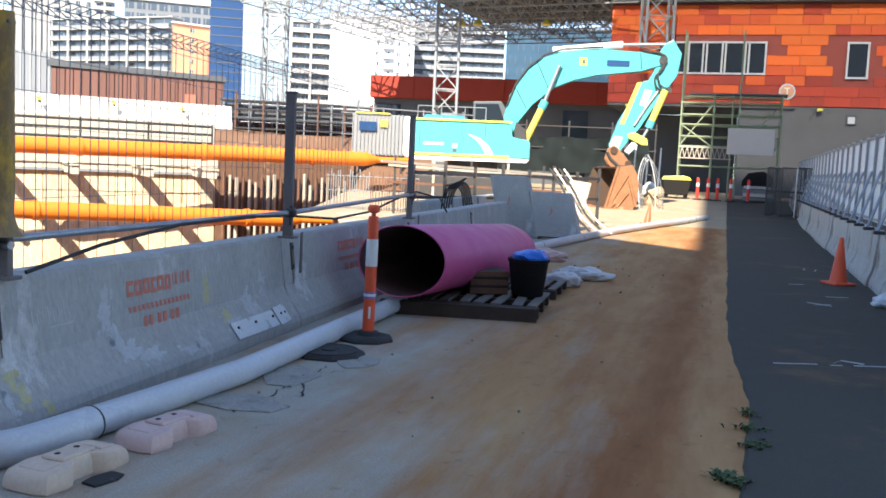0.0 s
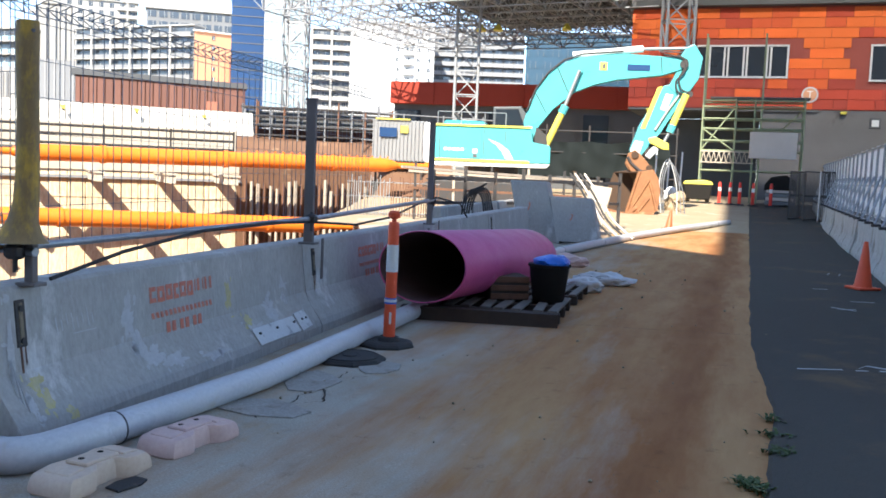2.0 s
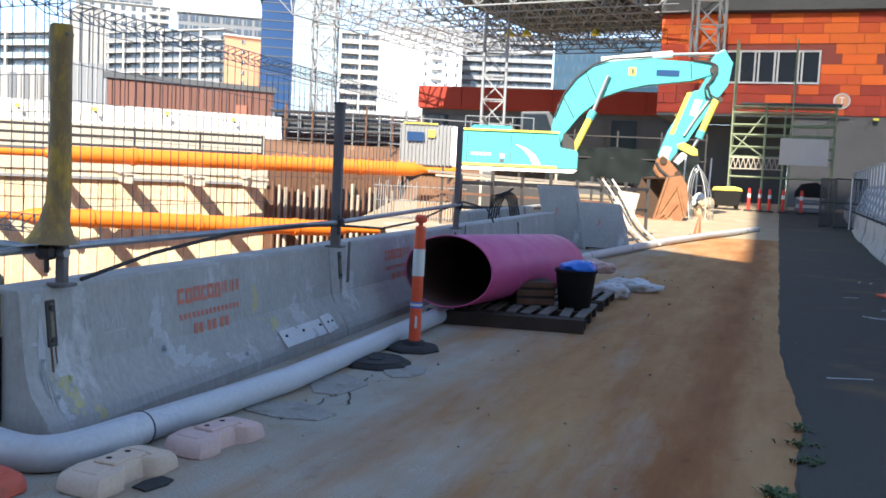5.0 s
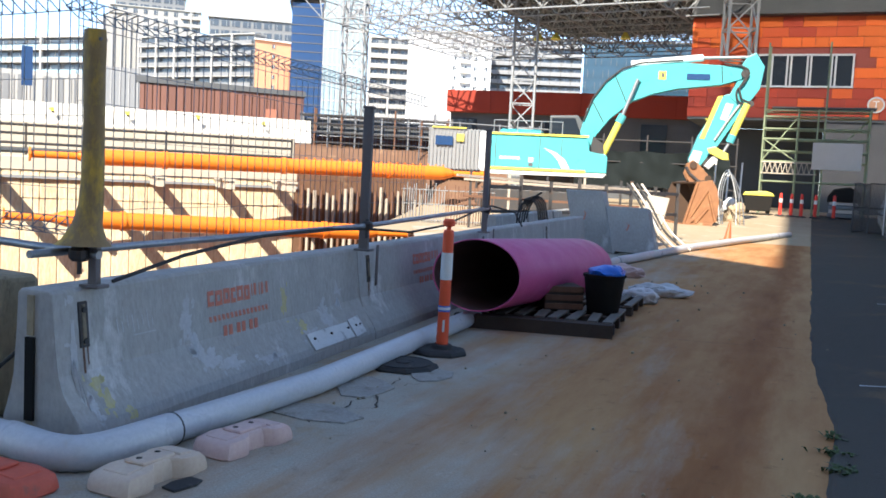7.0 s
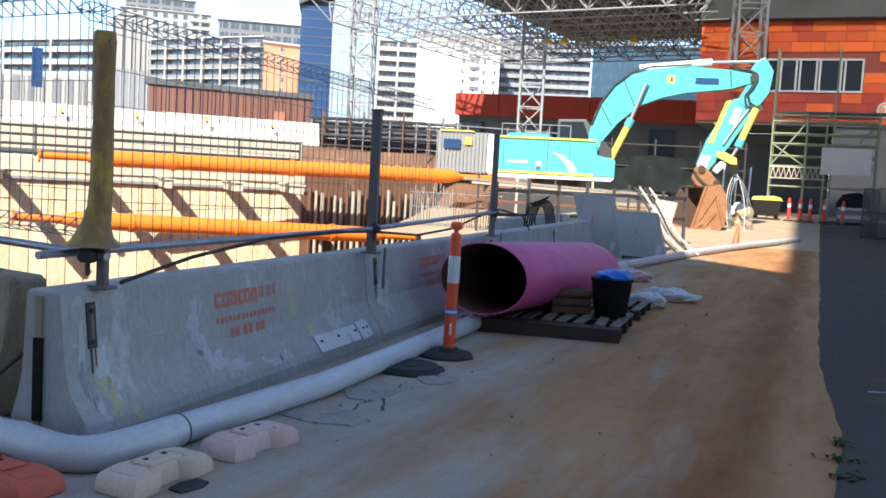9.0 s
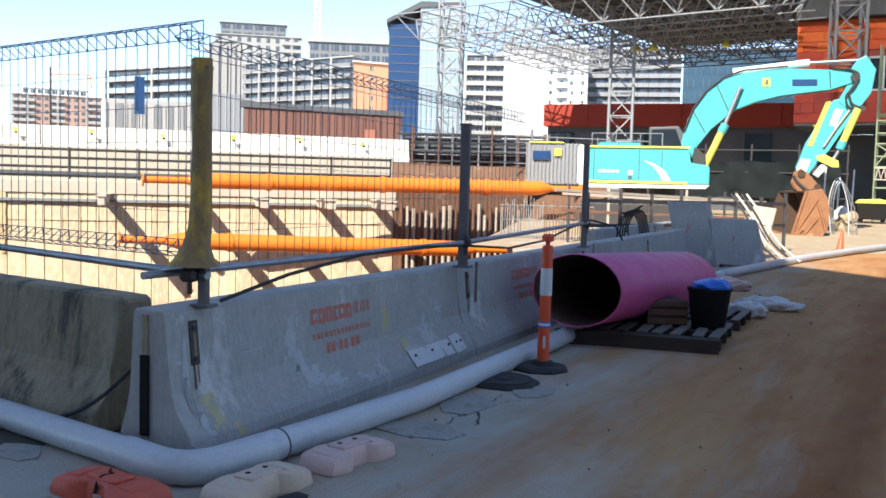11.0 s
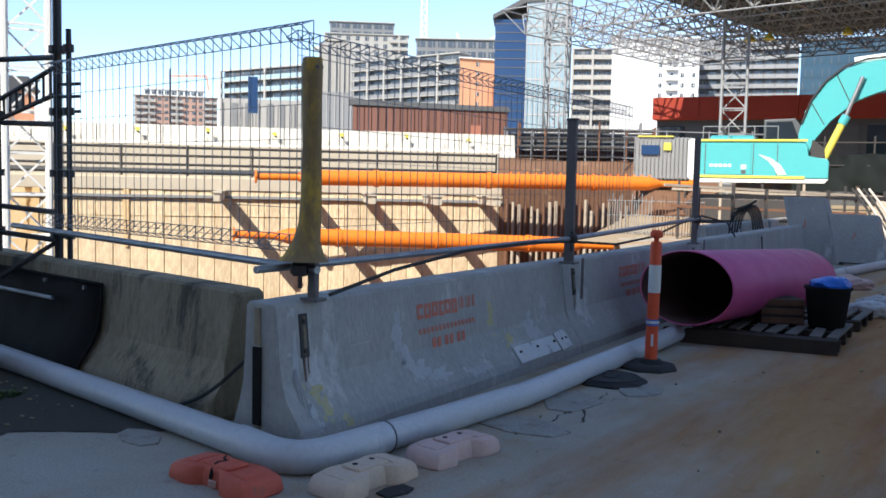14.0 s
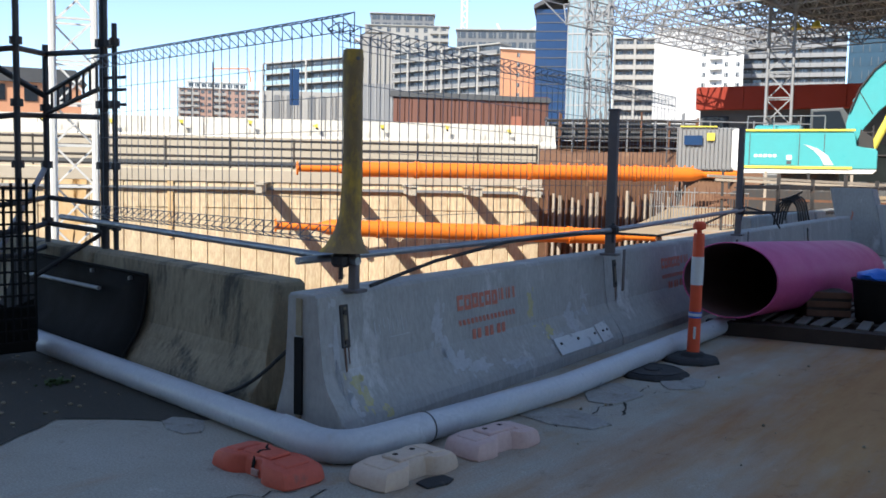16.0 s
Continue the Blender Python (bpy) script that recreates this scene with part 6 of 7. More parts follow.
for k in range(12):
    for y in (0, 1.2):
        bars("standard", [((-3.6 + 0.65 * k, y, -1.2), (-3.6 + 0.65 * k, y, 1.9 + 0.25 * math.sin(k * 2.0)), 0.045)], STEEL_GALV if k % 2 == 0 else RUST, sc, 6)
for z in (-0.2, 0.45, 0.9, 1.35, 1.75):
    for y in (0, 1.2):
        bars("ledger", [((-3.7, y, z), (3.6, y, z), 0.05)], STEEL_DARK, sc, 6)
part("deck", box((0, 0.6, 0.95), (7.2, 1.2, 0.07)), DARKGREY, sc)
# Two panels added as a backdrop: brown for soil, dark grey for the shed.
part("shade_cloth", box((0, 1.4, -0.1), (7.4, 0.05, 1.8)), BROWN, sc, "brown backdrop standing for the soil behind")
part("shade_cloth", box((0, 1.45, 1.25), (7.4, 0.05, 0.85)), DARKGREY, sc, "dark grey backdrop standing for the shed behind")
shed = thing("site_shed", Matrix.Translation(polar(-7.2, 47, 2.0)) @ pose(0, 0, 0, 0, 0, 7), "dark blue-grey sheeted site shed with a sloped roof", "shed")
part("body", slab([(-1.9, 0), (1.9, 0), (1.9, 1.5), (0.9, 2.0), (-1.9, 1.75)], 2.0, at=0, bev=0.03), DARKGREY, shed)
part("roof", slab([(-2.0, 1.72), (0.9, 2.0), (2.0, 1.5), (2.0, 1.58), (0.9, 2.1), (-2.0, 1.82)], 2.2, at=-0.1), MIDGREY, shed)
gr = thing("mesh_fence", Matrix.Translation(polar(-6.0, 44, 2.6)) @ pose(0, 0, 0, 0, 0, 6), "thin steel guard frames above the bank", "fence", "far fence frames")
for k in range(4):
    bars("post", [((-0.5 + 1.9 * k, 0, -2), (-0.5 + 1.9 * k, 0, 1.5), 0.035)], STEEL_GALV, gr, 6)
for z in (0.2, 0.7, 1.2, 1.5):
    bars("rail", [((-0.6, 0, z), (6.4, 0, z - 0.15), 0.03)], STEEL_GALV, gr, 6)

# ---- tower crane mast and near scaffold ----
mast = column(polar(-42.1, 22), 0.86, 12, FLOOR_Z, WHITE, 0.07, 0.032)
mast.matrix_basis = mast.matrix_basis @ pose(0, 0, 0, 0, 0, 42)
mast.name = "tower_crane_mast"
tagged(mast, "white lattice mast of a tower crane in the pit", "crane", "masts")
ls = thing("scaffold", Matrix(), "dark scaffold standing against the barriers at the corner", "scaffold")
poles = [(polar(-40.5, 8.15), 0.3, 3.1, 0.035), (polar(-39.9, 8.0), 0.3, 2.65, 0.022), (polar(-43.6, 8.9), 0.2, 2.55, 0.026), (polar(-45.1, 8.3), 0.2, 2.85, 0.026), (polar(-46.8, 8.4), 0.1, 2.6, 0.028), (polar(-48.5, 9.2), 0.1, 2.6, 0.028)]
for p, z0, z1, r in poles:
    st = part("standard", sweep([(p.x, p.y, z0), (p.x, p.y, z1)], r, 8), STEEL_DARK, ls, smooth=True)
    z = 1.0
    while z < z1 - 0.1:
        part("cup", lathe([(r * 1.9, z - 0.03), (r * 1.9, z + 0.03)], 8, m=Matrix.Translation((p.x, p.y, 0))), STEEL_DARK, st)
        z += 0.5
def seg_between(a, za, b, zb, r, name="ledger", m_=STEEL_DARK):
    bars(name, [((a.x, a.y, za), (b.x, b.y, zb), r)], m_, ls, 8)
P = [q[0] for q in poles]
for z in (0.75, 0.95, 1.18, 1.9, 2.44):
    seg_between(P[0], z, P[2], z + 0.03, 0.024)
    seg_between(P[2], z + 0.03, P[3], z, 0.024)
    seg_between(P[3], z, P[4], z - 0.03, 0.024)
    seg_between(P[4], z - 0.03, P[5], z - 0.03, 0.024)
seg_between(P[0], 2.37, P[2], 2.12, 0.02)
seg_between(P[0], 2.15, P[2], 1.95, 0.02)
for k in range(9):
    a = P[0].lerp(P[2], k / 9)
    bars("rung", [((a.x, a.y, 2.37 - 0.25 * k / 9), (a.x, a.y, 2.15 - 0.2 * k / 9), 0.012)], STEEL_DARK, ls, 6)
seg_between(P[2], 2.1, P[4], 2.35, 0.026)
seg_between(P[4], 0.6, P[2], 1.5, 0.026, "brace", STEEL_GALV)
seg_between(P[3], 0.5, P[0], 0.95, 0.02, "brace")
for z in (2.12, 2.22, 2.0):
    q = polar(-39.3, 7.95)
    seg_between(P[0], z, q, z, 0.014, "outrigger")
NA, NB = polar(-44.3, 7.6), polar(-50, 7.4)
segs = []
for k in range(15):
    a = NA.lerp(NB, k / 14)
    segs.append(((a.x, a.y, 0.15), (a.x, a.y, 1.35 + 0.05 * math.sin(k)), 0.011))
for k in range(14):
    z = 0.15 + 0.09 * k
    segs.append(((NA.x, NA.y, z), (NB.x, NB.y, z), 0.011))
bars("net", segs, TARP, ls, label="black debris netting")
bm = bmesh.new()
g = [[bm.verts.new((NA.lerp(NB, i / 8) + polar(-46, 0.12 + 0.08 * noise.noise((i, j, 4)))).to_tuple()[:2] + (0.05 + 0.06 * j - 0.04 * (i % 3) * (j == 7),)) for i in range(9)] for j in range(8)]
for a, b in zip(g, g[1:]):
    for k in range(8):
        bm.faces.new((a[k], a[k + 1], b[k + 1], b[k]))
part("sheet", bm, TARP, ls, "black plastic sheeting")
jk = thing("guard_tube", Matrix(), "pale steel tube lying on the covered barrier", "pipe")
bars("tube", [((-6.4, 6.45, 0.52), (-4.95, 5.72, 0.55), 0.016)], STEEL_GALV, jk, 8)
stay = thing("cable", Matrix(), "black cable hanging behind the barrier end", "cable")
part("lead", sweep(rounded([(-2.62, 4.62, 0.48), (-2.95, 4.7, 0.2), (-3.4, 4.86, 0.02), (-4.6, 5.4, 0.03), (-5.4, 5.75, 0.08)], 0.2), 0.012, 8), RUBBER, stay, smooth=True)

# ---- the city behind ----
def city_frame(az, d):
    return Matrix.Translation(polar(az, d, 0)) @ pose(0, 0, 0, 0, 0, -az)


def box_mesh(name, size, material, bev=0.0):
    me = bpy.data.meshes.new(name)
    bm = box((0, 0, 0), size, bev)
    bm.to_mesh(me)
    bm.free()
    me.materials.append(material)
    return me


def apartments(name, label, az0, az1, d, el_top, floors, bays, wall, slab_m, glass=None, balcony=True, skip=0, depth=14, columns=True, turn=0, roof_m=None, open_bays=None, z0=0.0, win_bays=None, size=(0.74, 0.62), parapet=None, d1=None, every=2):
    """A block of flats whose front spans the two bearings."""
    azm = (az0 + az1) / 2
    w = 2 * d * math.tan(radians((az1 - az0) / 2))
    h = rise(d, el_top)
    m = city_frame(azm, d) @ pose(0, 0, 0, 0, 0, turn)
    if d1:
        # the front runs from one corner at d to the other at d1
        p, q = polar(az0, d), polar(az1, d1)
        w, h = (q - p).length, rise(d1 if d1 < d else d, el_top)
        m = Matrix.Translation((p + q) / 2) @ pose(0, 0, 0, 0, 0, math.degrees(math.atan2(q.y - p.y, q.x - p.x)))
    ob = thing(name, m, label, "building", "city buildings")
    part("wall", box((0, depth / 2, h / 2), (w, depth, h)), wall, ob)
    part("roof", box((0, depth / 2 - 0.3, h + 0.2), (w + 1.0, depth + 0.8, 0.4)), roof_m or slab_m, ob)
    fh, bw = (h - z0) / floors, w / bays
    glass = glass or GLASS_HAZED
    win = box_mesh("window", (bw * size[0], 0.12, fh * size[1]), glass)
    fr = box_mesh("window_frame", (0.12, 0.16, fh * size[1]), slab_m)
    sl = box_mesh("balcony", (bw * 0.98, 1.5, 0.3), slab_m)
    pa = box_mesh("balustrade", (bw * 0.96, 0.1, fh * 0.34), (parapet or slab_m) if not balcony == "glass" else GLASS_PALE)
    dv = box_mesh("divider", (0.7, 0.6, fh), slab_m)
    for f in range(skip, floors):
        z = z0 + f * fh
        for b in range(bays):
            x = -w / 2 + bw * (b + 0.5)
            if win_bays is not None and b not in win_bays:
                continue
            wi = share("window", win, ob, pose(x, -0.05, z + fh * 0.5))
            share("window_frame", fr, wi, pose(bw * size[0] * (0.14 if (b + f) % 2 else -0.19), -0.05, 0))
            if balcony and (open_bays is None or b in open_bays):
                ba = share("balcony", sl, ob, pose(x, -0.75, z + 0.1))
                share("balustrade", pa, ba, pose(0, -0.68, 0.15 + fh * 0.17))
                if columns and b % every == 0:
                    share("divider", dv, ob, pose(x - bw / 2, -1.3, z + fh / 2))
    return ob, w, h


# low brown hall with a dark roof edge
hd, ha0, ha1 = 60.0, -23.6, -13.85
hall = thing("brown_hall", city_frame((ha0 + ha1) / 2, hd), "low hall clad in brown vertical panels with a dark eave", "building")
hw = 2 * hd * math.tan(radians((ha1 - ha0) / 2))
hz = rise(hd, 4.75)
part("core", box((0, 4, hz / 2), (hw, 7.9, hz)), BROWN, hall)
bp = box_mesh("cladding_panel", (hw / 22 - 0.05, 0.1, hz - 0.2), BROWN, 0.01)
for k in range(22):
    share("cladding_panel", bp, hall, pose(-hw / 2 + hw / 22 * (k + 0.5), -0.02, (hz - 0.2) / 2))
part("eave", slab([(-hw / 2 - 0.1, hz - 0.12), (hw / 2 + 0.1, hz - 0.38), (hw / 2 + 0.1, hz - 0.08), (-hw / 2 - 0.1, hz + 0.25)], 9, at=-0.2), DARKGREY, hall, "dark metal eave")
part("door", box((-hw / 2 + 8.2, -0.1, 2.6), (0.7, 0.1, 5.2)), BRICK_R, hall, "reddish door strip")

# pale panelled stair tower beside the hall
pd_ = 60.2
tw = thing("panel_tower", city_frame(-24.55, pd_), "pale grey windowless panelled tower", "building")
tw_w, tw_h, tw_m = 2 * pd_ * math.tan(radians(0.98)), rise(pd_, 8.3), rise(pd_, 5.35)
part("lower_wall", box((0, 3, tw_m / 2), (tw_w + 0.25, 6.2, tw_m)), MIDGREY, tw, "darker lower sheeting")
part("upper_wall", box((0, 3, (tw_m + tw_h) / 2), (tw_w, 6, tw_h - tw_m)), CITY_PALE, tw)
seam = box_mesh("seam", (0.06, 0.06, tw_h), GREY)
for k in range(5):
    share("seam", seam, tw, pose(-tw_w / 2 + tw_w * k / 4, -0.12, tw_h / 2))
for k in range(3):
    part("ledge", box((-tw_w / 2 - 0.1, 0.5, tw_m + 0.6 + 1.1 * k), (0.5, 1.0, 0.12)), WHITE, tw)

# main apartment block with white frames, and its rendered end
# Grey lowered in colour so that the balcony fronts read as shaded.
PARAPET = mat("shade_grey_parapet", (0.21, 0.215, 0.22), 0.8, other=(0.17, 0.175, 0.18), scale=0.5)
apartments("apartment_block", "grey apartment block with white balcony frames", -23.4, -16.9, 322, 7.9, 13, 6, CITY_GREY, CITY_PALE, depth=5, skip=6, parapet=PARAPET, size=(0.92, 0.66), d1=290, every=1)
apartments("apartment_block", "set-back glazed penthouse floor with a flat roof", -19.6, -14.6, 318, 8.7, 15, 8, CITY_GREY, CITY_PALE, depth=24, skip=13, balcony=False)
apartments("apartment_block", "orange rendered end of the apartment block", -16.85, -13.35, 290, 7.6, 13, 5, BRICK_O, WHITE, depth=4, skip=7, d1=297, balcony=True, open_bays=(4,), win_bays=(1, 4), size=(0.26, 0.4), columns=False)
stp = thing("stair_strip", city_frame(-14.65, 292), "rust red vertical strip on the rendered wall", "building", "city buildings")
part("strip", box((0, 0, rise(292, 5.95) / 2), (2.0, 2.0, rise(292, 5.95))), BRICK_R, stp)
# darker low block behind the fence
apartments("apartment_block", "dark grey apartment block with glass balconies", -31.2, -25.7, 285, 6.95, 10, 6, DARKGREY, CITY_PALE, depth=5, skip=5, balcony="glass", columns=True, every=3, d1=258)
wl = thing("wall_panels", city_frame(-28.6, 200), "pale grey wall with dark slots", "building", "city buildings")
part("wall", box((0, 1, rise(200, 4.75) / 2), (19.6, 2, rise(200, 4.75))), CITY_PALE, wl)
for k in range(16):
    part("fin", box((-9.4 + 1.25 * k, -0.1, rise(200, 4.5) / 2), (0.35 + 0.4 * (k % 3), 0.2, rise(200, 4.5))), CITY_PALE if k % 2 else CITY_GREY, wl)
bn = thing("hanging_banner", city_frame(-29.5, 94), "tall blue banner on the dark block", "banner")
part("banner", box((0, 0, rise(94, 5.0)), (0.95, 0.1, 3.6)), GLASS_BLUE, bn)
bars("pole", [((0, 0.2, 0), (0, 0.2, rise(94, 6.4)), 0.06)], STEEL_DARK, bn)
# upper white block further back
apartments("apartment_block", "white apartment tower with a stepped roof", -25.2, -20.1, 400, 8.85, 20, 9, CITY_PALE, CITY_PALE, depth=30, skip=16, balcony=True, open_bays=(0, 1, 7, 8), size=(0.4, 0.6))
apartments("apartment_block", "grey rooftop storey with an overhanging roof", -24.9, -21.0, 404, 9.55, 22, 6, CITY_GREY, CITY_PALE, depth=20, skip=20, balcony=False)
# far brick block
apartments("apartment_block", "far brick apartment block with white bands", -36.3, -31.6, 480, 4.7, 13, 12, BRICK_FAR, CITY_PALE, depth=30, skip=7, columns=True, open_bays=(0, 1, 2, 5, 6, 10, 11), size=(0.5, 0.5))
apartments("apartment_block", "white rooftop storey of the brick block", -35.8, -32.4, 484, 5.1, 14, 9, WHITE, WHITE, depth=20, skip=13, balcony=False)
gb = thing("brick_house", city_frame(-45.2, 90), "orange brick house with a low roof", "building", "city buildings")
part("wall", box((0, 4, rise(90, 4.6) / 2), (11, 8, rise(90, 4.6))), BRICK_O, gb)
part("roof", slab([(-6, rise(90, 4.6)), (6, rise(90, 4.6)), (5, rise(90, 5.4)), (-5, rise(90, 5.4))], 8.6, at=-0.3), DARKGREY, gb)
for k in range(4):
    part("window", box((-3.9 + 2.6 * k, -0.03, rise(90, 4.0)), (1.1, 0.1, 1.4)), GLASS, gb)
# glass tower: dark left face, pale gridded right face
gt = thing("glass_tower", city_frame(-12.5, 150), "glass office tower with one dark and one pale gridded face", "building", "city buildings")
gh = rise(150, 11.1)
xa, xb, xc = 150 * math.tan(radians(-2.25)), 150 * math.tan(radians(-0.3)), 150 * math.tan(radians(2.35))
part("dark_face", box(((xa + xb) / 2, 6, gh * 0.45), (xb - xa, 12, gh * 0.9)), GLASS_BLUE, gt, "dark blue glazed face")
part("pale_face", box(((xb + xc) / 2, 6, gh / 2), (xc - xb, 13, gh)), GLASS_PALE, gt, "pale glazed face")
part("roof", slab([(xa - 0.4, gh * 0.9), (xb, gh * 0.985), (xc + 0.3, gh), (xc + 0.3, gh + 0.5), (xb, gh + 0.5), (xa - 0.4, gh * 0.9 + 0.6)], 13.5, at=-0.8), DARKGREY, gt, "dark oversailing roof")
mu, tr_ = box_mesh("mullion", (0.14, 0.14, gh), GREY), box_mesh("transom", (xc - xb, 0.14, 0.22), GREY)
for k in range(10):
    share("mullion", mu, gt, pose(xb + (xc - xb) * k / 9, -0.52, gh / 2))
for k in range(11):
    share("transom", tr_, gt, pose((xb + xc) / 2, -0.53, gh * (k + 0.5) / 11))
tr2 = box_mesh("transom", (xb - xa, 0.1, 0.14), DARKGREY)
for k in range(20):
    share("transom", tr2, gt, pose((xa + xb) / 2, -0.03, gh * 0.9 * (k + 0.5) / 20))
# white tower with a grey balcony wing
apartments("apartment_tower", "sunlit white apartment tower with a plain rendered front", -7.6, -2.45, 300, 8.75, 15, 8, PALE, WHITE, depth=30, skip=7, open_bays=(5,), win_bays=(4, 5, 6, 7), size=(0.3, 0.42), columns=False)
apartments("apartment_tower", "grey wing of the white tower with balconies", -9.95, -7.55, 304, 8.2, 14, 4, CITY_GREY, CITY_PALE, depth=30, skip=6, size=(0.6, 0.6))
# dark flats behind the canopy
apartments("apartment_block", "dark grey apartment block behind the canopy", -2.6, 3.1, 330, 8.6, 16, 9, DARKGREY, MIDGREY, depth=30, skip=8, columns=False, size=(0.7, 0.6))
apartments("apartment_block", "dark teal glazed office block behind the canopy", 3.2, 10.5, 240, 8.5, 12, 16, GLASS_TEAL, DARKGREY, glass=GLASS_TEAL, depth=24, skip=5, balcony=False)

# tower crane far off: mast and two jibs
cr_ = thing("tower_crane", city_frame(-19.15, 450), "distant white tower crane mast with its cab", "crane")
ch = rise(450, 12.6)
for x in (-1.3, 1.3):
    bars("mast_leg", [((x, 0, 0), (x, 0, ch), 0.34)], WHITE, cr_, 6)
bars("mast_lacing", [((-1.3 if k % 2 else 1.3, 0, ch - 32 + 2.6 * k), (1.3 if k % 2 else -1.3, 0, ch - 29.4 + 2.6 * k), 0.22) for k in range(12)], WHITE, cr_)
part("cabin", box((-3.0, 0, ch - 5), (3.6, 2.6, 2.6), 0.1), PALE, cr_)
bars("cab_arm", [((-5, 0, ch - 3.4), (1.5, 0, ch - 3.4), 0.4)], WHITE, cr_)
c2 = thing("tower_crane", city_frame(-14.2, 430), "distant tower crane jib slanting up over the roofs", "crane")
bars("jib", [((-19, 0, rise(430, 7.6)), (13, 0, rise(430, 9.9)), 0.35), ((-19, 0, rise(430, 7.85)), (13, 0, rise(430, 10.15)), 0.35)], WHITE, c2)
bars("counter_jib", [((-18, 0, rise(430, 8.0)), (-22, 0, rise(430, 9.1)), 0.5)], WHITE, c2)
bars("mast", [((-18, 0, 0), (-18, 0, rise(430, 8.4)), 1.0)], WHITE, c2)
c3 = thing("tower_crane", city_frame(-33.0, 260), "distant orange crane jib above the brick block", "crane")
bars("mast", [((-6, 0, 0), (-6, 0, rise(260, 6.3)), 0.35)], STEEL_DARK, c3)
bars("jib", [((-6, 0, rise(260, 5.9)), (3.5, 0, rise(260, 6.0)), 0.3), ((3.5, 0, rise(260, 6.0)), (4.0, 0, rise(260, 5.2)), 0.35)], BRICK_O, c3)

# ---- small things on the ground ----
def crack_lines(name, pts_list, label):
    ob = thing(name, Matrix(), label, "crack", "cracks")
    for pts in pts_list:
        bm = bmesh.new()
        prev = None
        for k, (x, y) in enumerate(pts):
            w = 0.004 + 0.009 * abs(noise.noise((x * 5, y * 5, k)))
            pair = (bm.verts.new((x - w, y, 0.004)), bm.verts.new((x + w, y + w, 0.004)))
            if prev:
                bm.faces.new((prev[0], prev[1], pair[1], pair[0]))
            prev = pair
        part("line", bm, ASPHALT, ob)
    return ob


def wander(a, b, n, amp, seed):
    return [(a[0] + (b[0] - a[0]) * k / n + amp * noise.noise((k * 0.9, seed, 0)), a[1] + (b[1] - a[1]) * k / n + amp * noise.noise((seed, k * 0.9, 5))) for k in range(n + 1)]


crack_lines("ground_crack", [wander((-1.22, 5.25), (-0.98, 5.9), 14, 0.05, 1.5), wander((-0.98, 5.9), (-0.82, 6.6), 12, 0.05, 3.2), wander((-1.05, 5.6), (-0.85, 5.72), 6, 0.03, 5.1), wander((-0.85, 5.72), (-0.92, 6.1), 6, 0.03, 6.3), wander((-0.9, 6.3), (-0.66, 6.45), 6, 0.03, 8.3)], "dark broken crack in the concrete beside the drain pipe")
crack_lines("ground_crack", [wander((-1.95, 3.75), (-2.35, 3.45), 8, 0.06, 7.7), wander((-1.95, 3.75), (-1.95, 3.2), 6, 0.05, 9.3)], "thin dark crack in the concrete slab")
crack_lines("ground_joint", [wander((0.9, 9.2), (3.05, 9.0), 16, 0.05, 11.2), wander((1.6, 12.3), (4.0, 12.0), 14, 0.06, 13.4)], "straight joint across the concrete slab")
MORTAR = mat("broken_mortar", (0.385, 0.365, 0.33), 0.9, other=(0.29, 0.265, 0.23), scale=5, amount=1.0, grain=0.3, dirt=(0.2, 0.17, 0.13), dirt_scale=6, dirt_at=0.56, bump=0.4, bump_scale=50)
wet = thing("rubble_patch", pose(-1.02, 6.25, 0), "broken grey mortar patch beside the pipe", "patch", "mortar patches")
part("patch", slab([(-0.12, -0.3), (0.05, -0.33), (0.14, -0.15), (0.2, 0.02), (0.1, 0.2), (-0.02, 0.32), (-0.16, 0.2), (-0.2, -0.05)], 0.014, axis="z", at=-0.004, bev=0.004), MORTAR, wet)
copy_thing(wet, pose(-1.22, 5.5, 0, 0, 0, 70))
copy_thing(wet, pose(-3.2, 4.4, 0.0, 0, 0, 55) @ Matrix.Diagonal((0.6, 0.6, 1, 1)))
copy_thing(wet, pose(-0.62, 6.75, 0, 0, 0, 160) @ Matrix.Diagonal((0.8, 0.7, 1, 1)))
rs = random.Random(3)
bm = bmesh.new()
for k in range(240):
    x, y = rs.uniform(-3.6, 3.6), rs.uniform(2.6, 15)
    r = rs.choice((0.003, 0.005, 0.006, 0.011)) * (1 if y < 8 else 1.5)
    if -1.2 + 0.27 * (y - 5.9) > x > -3.2 + 0.27 * (y - 5.9):
        continue
    bmesh.ops.create_icosphere(bm, subdivisions=1, radius=r, matrix=Matrix.Translation((x, y, r * 0.6)))
for k in range(150):
    # chips and grit on the dark patch by the pipe
    x, y, r = rs.uniform(-5.6, -4.0), rs.uniform(3.3, 5.5), rs.choice((0.004, 0.006, 0.009, 0.016))
    if y < 4.06 - 0.47 * (x + 2.3):
        bmesh.ops.create_icosphere(bm, subdivisions=1, radius=r, matrix=Matrix.Translation((x, y, 0.006 + r * 0.4)) @ Matrix.Diagonal((1.3, 0.9, 0.6, 1)))
tagged(link_mesh("gravel", bm, CONC_OLD), "scattered small stones on the roadway", "gravel", kind="stuff")


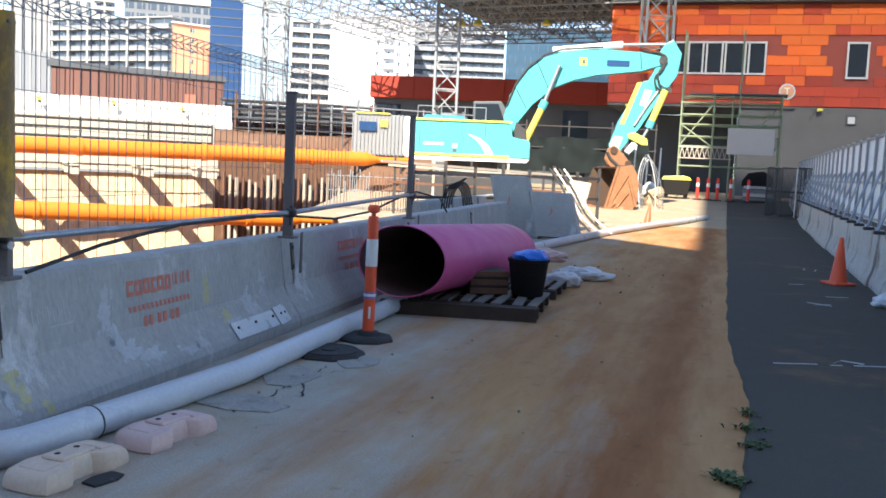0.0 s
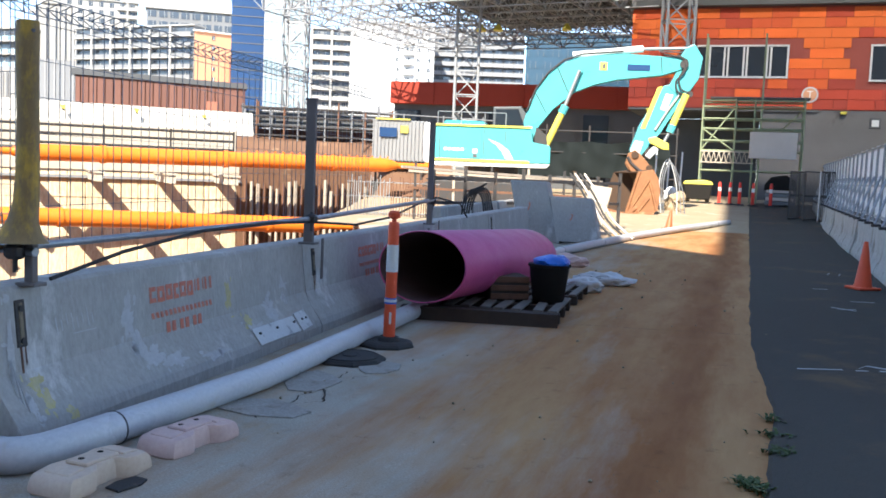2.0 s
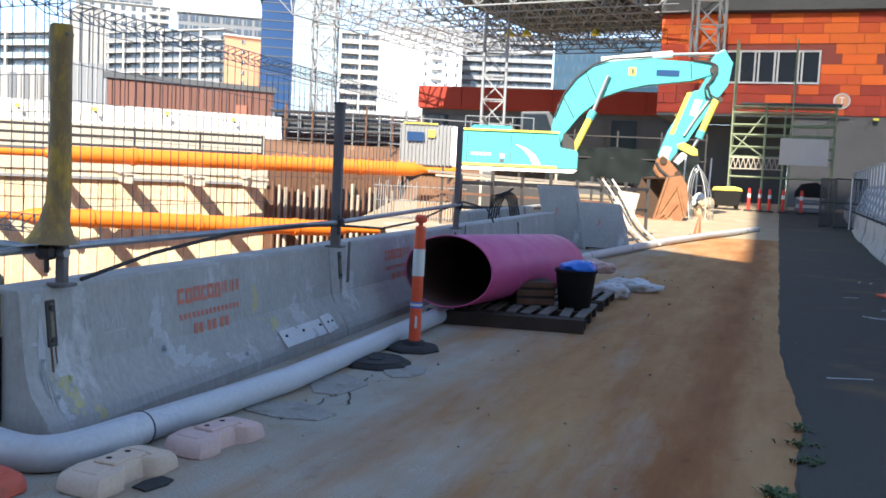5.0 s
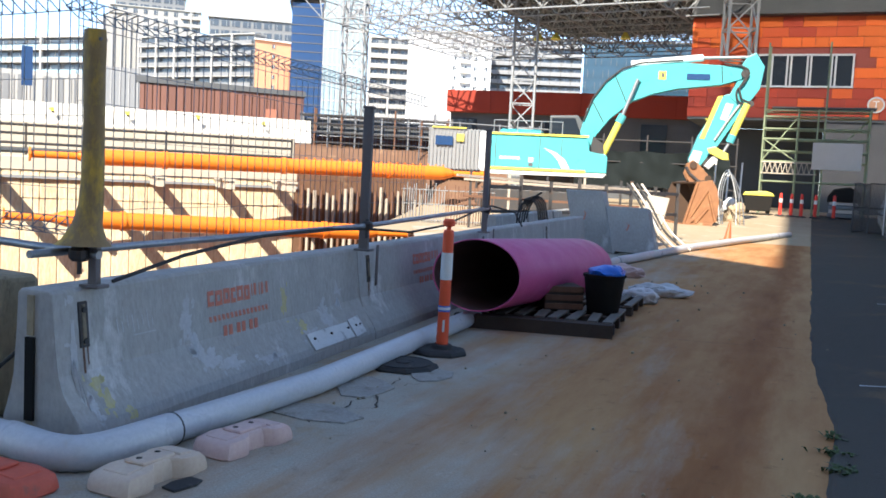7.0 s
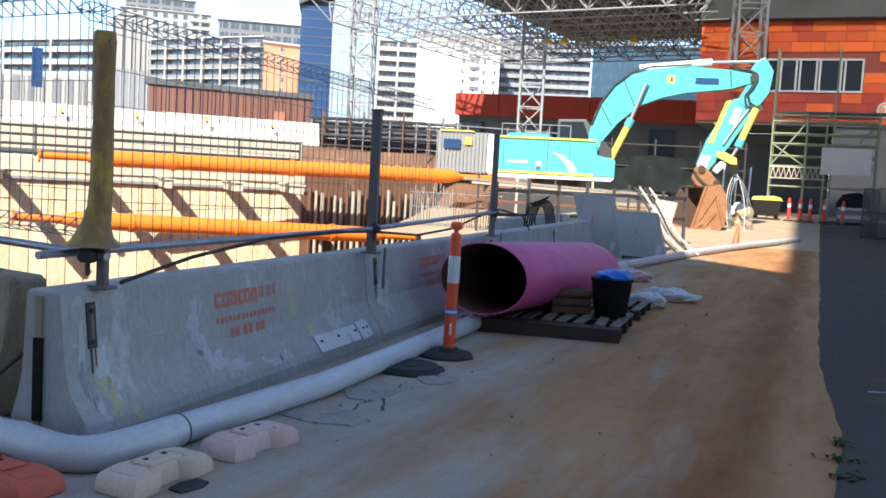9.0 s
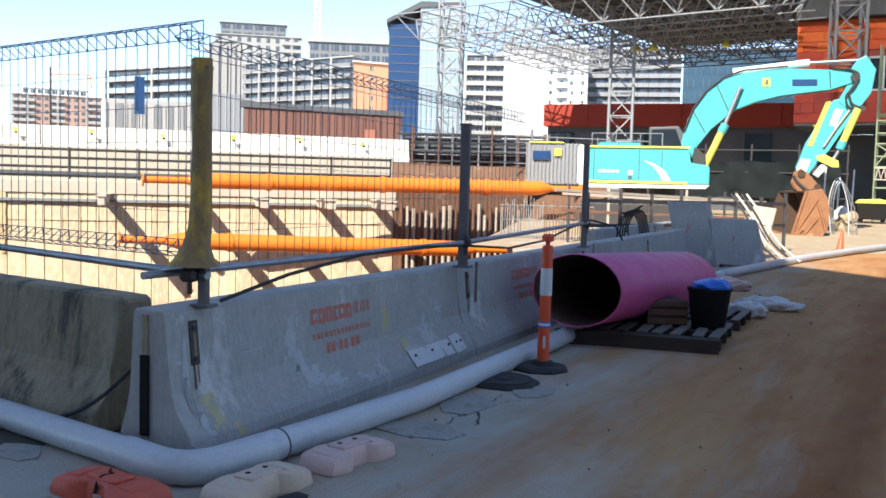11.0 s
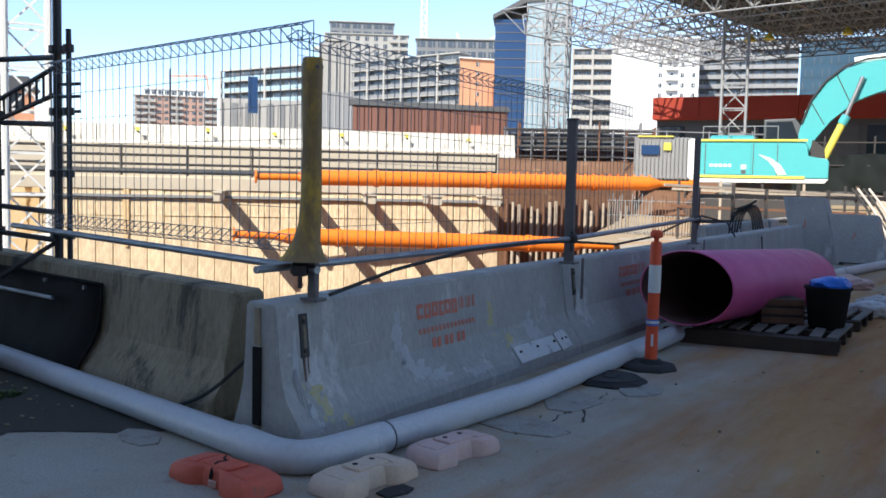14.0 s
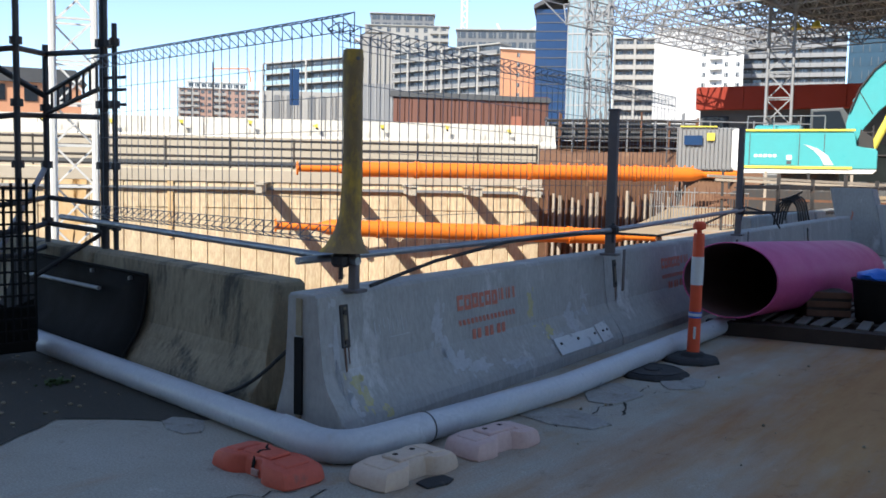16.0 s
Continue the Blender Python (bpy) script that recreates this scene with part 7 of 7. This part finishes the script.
def weeds(m, n, label):
    ob = thing("weed_clump", m, label, "weed", "weeds")
    bm = bmesh.new()
    for k in range(n):
        a, l, lean = rs.uniform(0, 6.3), rs.uniform(0.025, 0.07), rs.uniform(0.5, 1.3)
        o = Vector((rs.gauss(0, 0.035), rs.gauss(0, 0.05), 0))
        d = Vector((math.cos(a), math.sin(a), 0))
        s_ = Vector((-d.y, d.x, 0)) * 0.012
        p1, p2 = o + d * l * 0.5 * lean + Vector((0, 0, l * 0.5)), o + d * l * lean + Vector((0, 0, l * 0.55))
        v = [bm.verts.new(q_) for q_ in (o - s_ * 0.4, o + s_ * 0.4, p1 + s_, p1 - s_, p2)]
        bm.faces.new(v[:4])
        bm.faces.new((v[3], v[2], v[4]))
    part("leaves", bm, LEAF, ob)
    return ob


weeds(pose(1.80, 5.02, 0.0), 80, "low green weeds growing along the asphalt edge")
weeds(pose(1.46, 4.46, 0.0, 0, 0, 20), 110, "low green weeds growing along the asphalt edge")
weeds(pose(1.90, 5.38, 0.0, 0, 0, 70), 44, "low green weeds growing along the asphalt edge")
weeds(pose(1.99, 5.75, 0.0), 26, "low green weeds growing along the asphalt edge")
weeds(pose(-4.6, 4.9, 0.0), 60, "small weeds on the dark asphalt by the pipe")
ml = thing("road_marking", Matrix(), "thin sprayed white survey line on the asphalt", "marking", kind="structure")
for a, b in (((2.72, 7.36), (3.1, 7.4)), ((3.2, 7.38), (3.3, 7.39)), ((3.4, 7.4), (4.4, 7.44))):
    part("dash", slab([a, b, (b[0], b[1] + 0.025), (a[0], a[1] + 0.03)], 0.002, axis="z", at=0.0195), PAINT_W, ml)
for p, q_ in (((3.24, 7.46), (3.36, 7.6)), ((3.36, 7.6), (3.5, 7.48)), ((4.5, 11.05), (4.75, 11.15)), ((4.5, 11.25), (4.7, 11.0)), ((6.05, 15.4), (6.2, 15.7)), ((6.2, 15.3), (6.35, 15.6)), ((5.0, 13.2), (5.2, 13.2)), ((5.0, 11.9), (5.3, 11.9))):
    part("sprayed_mark", slab([p, q_, (q_[0] + 0.03, q_[1] + 0.03), (p[0] + 0.03, p[1] + 0.03)], 0.002, axis="z", at=0.0195), PAINT_W, ml)
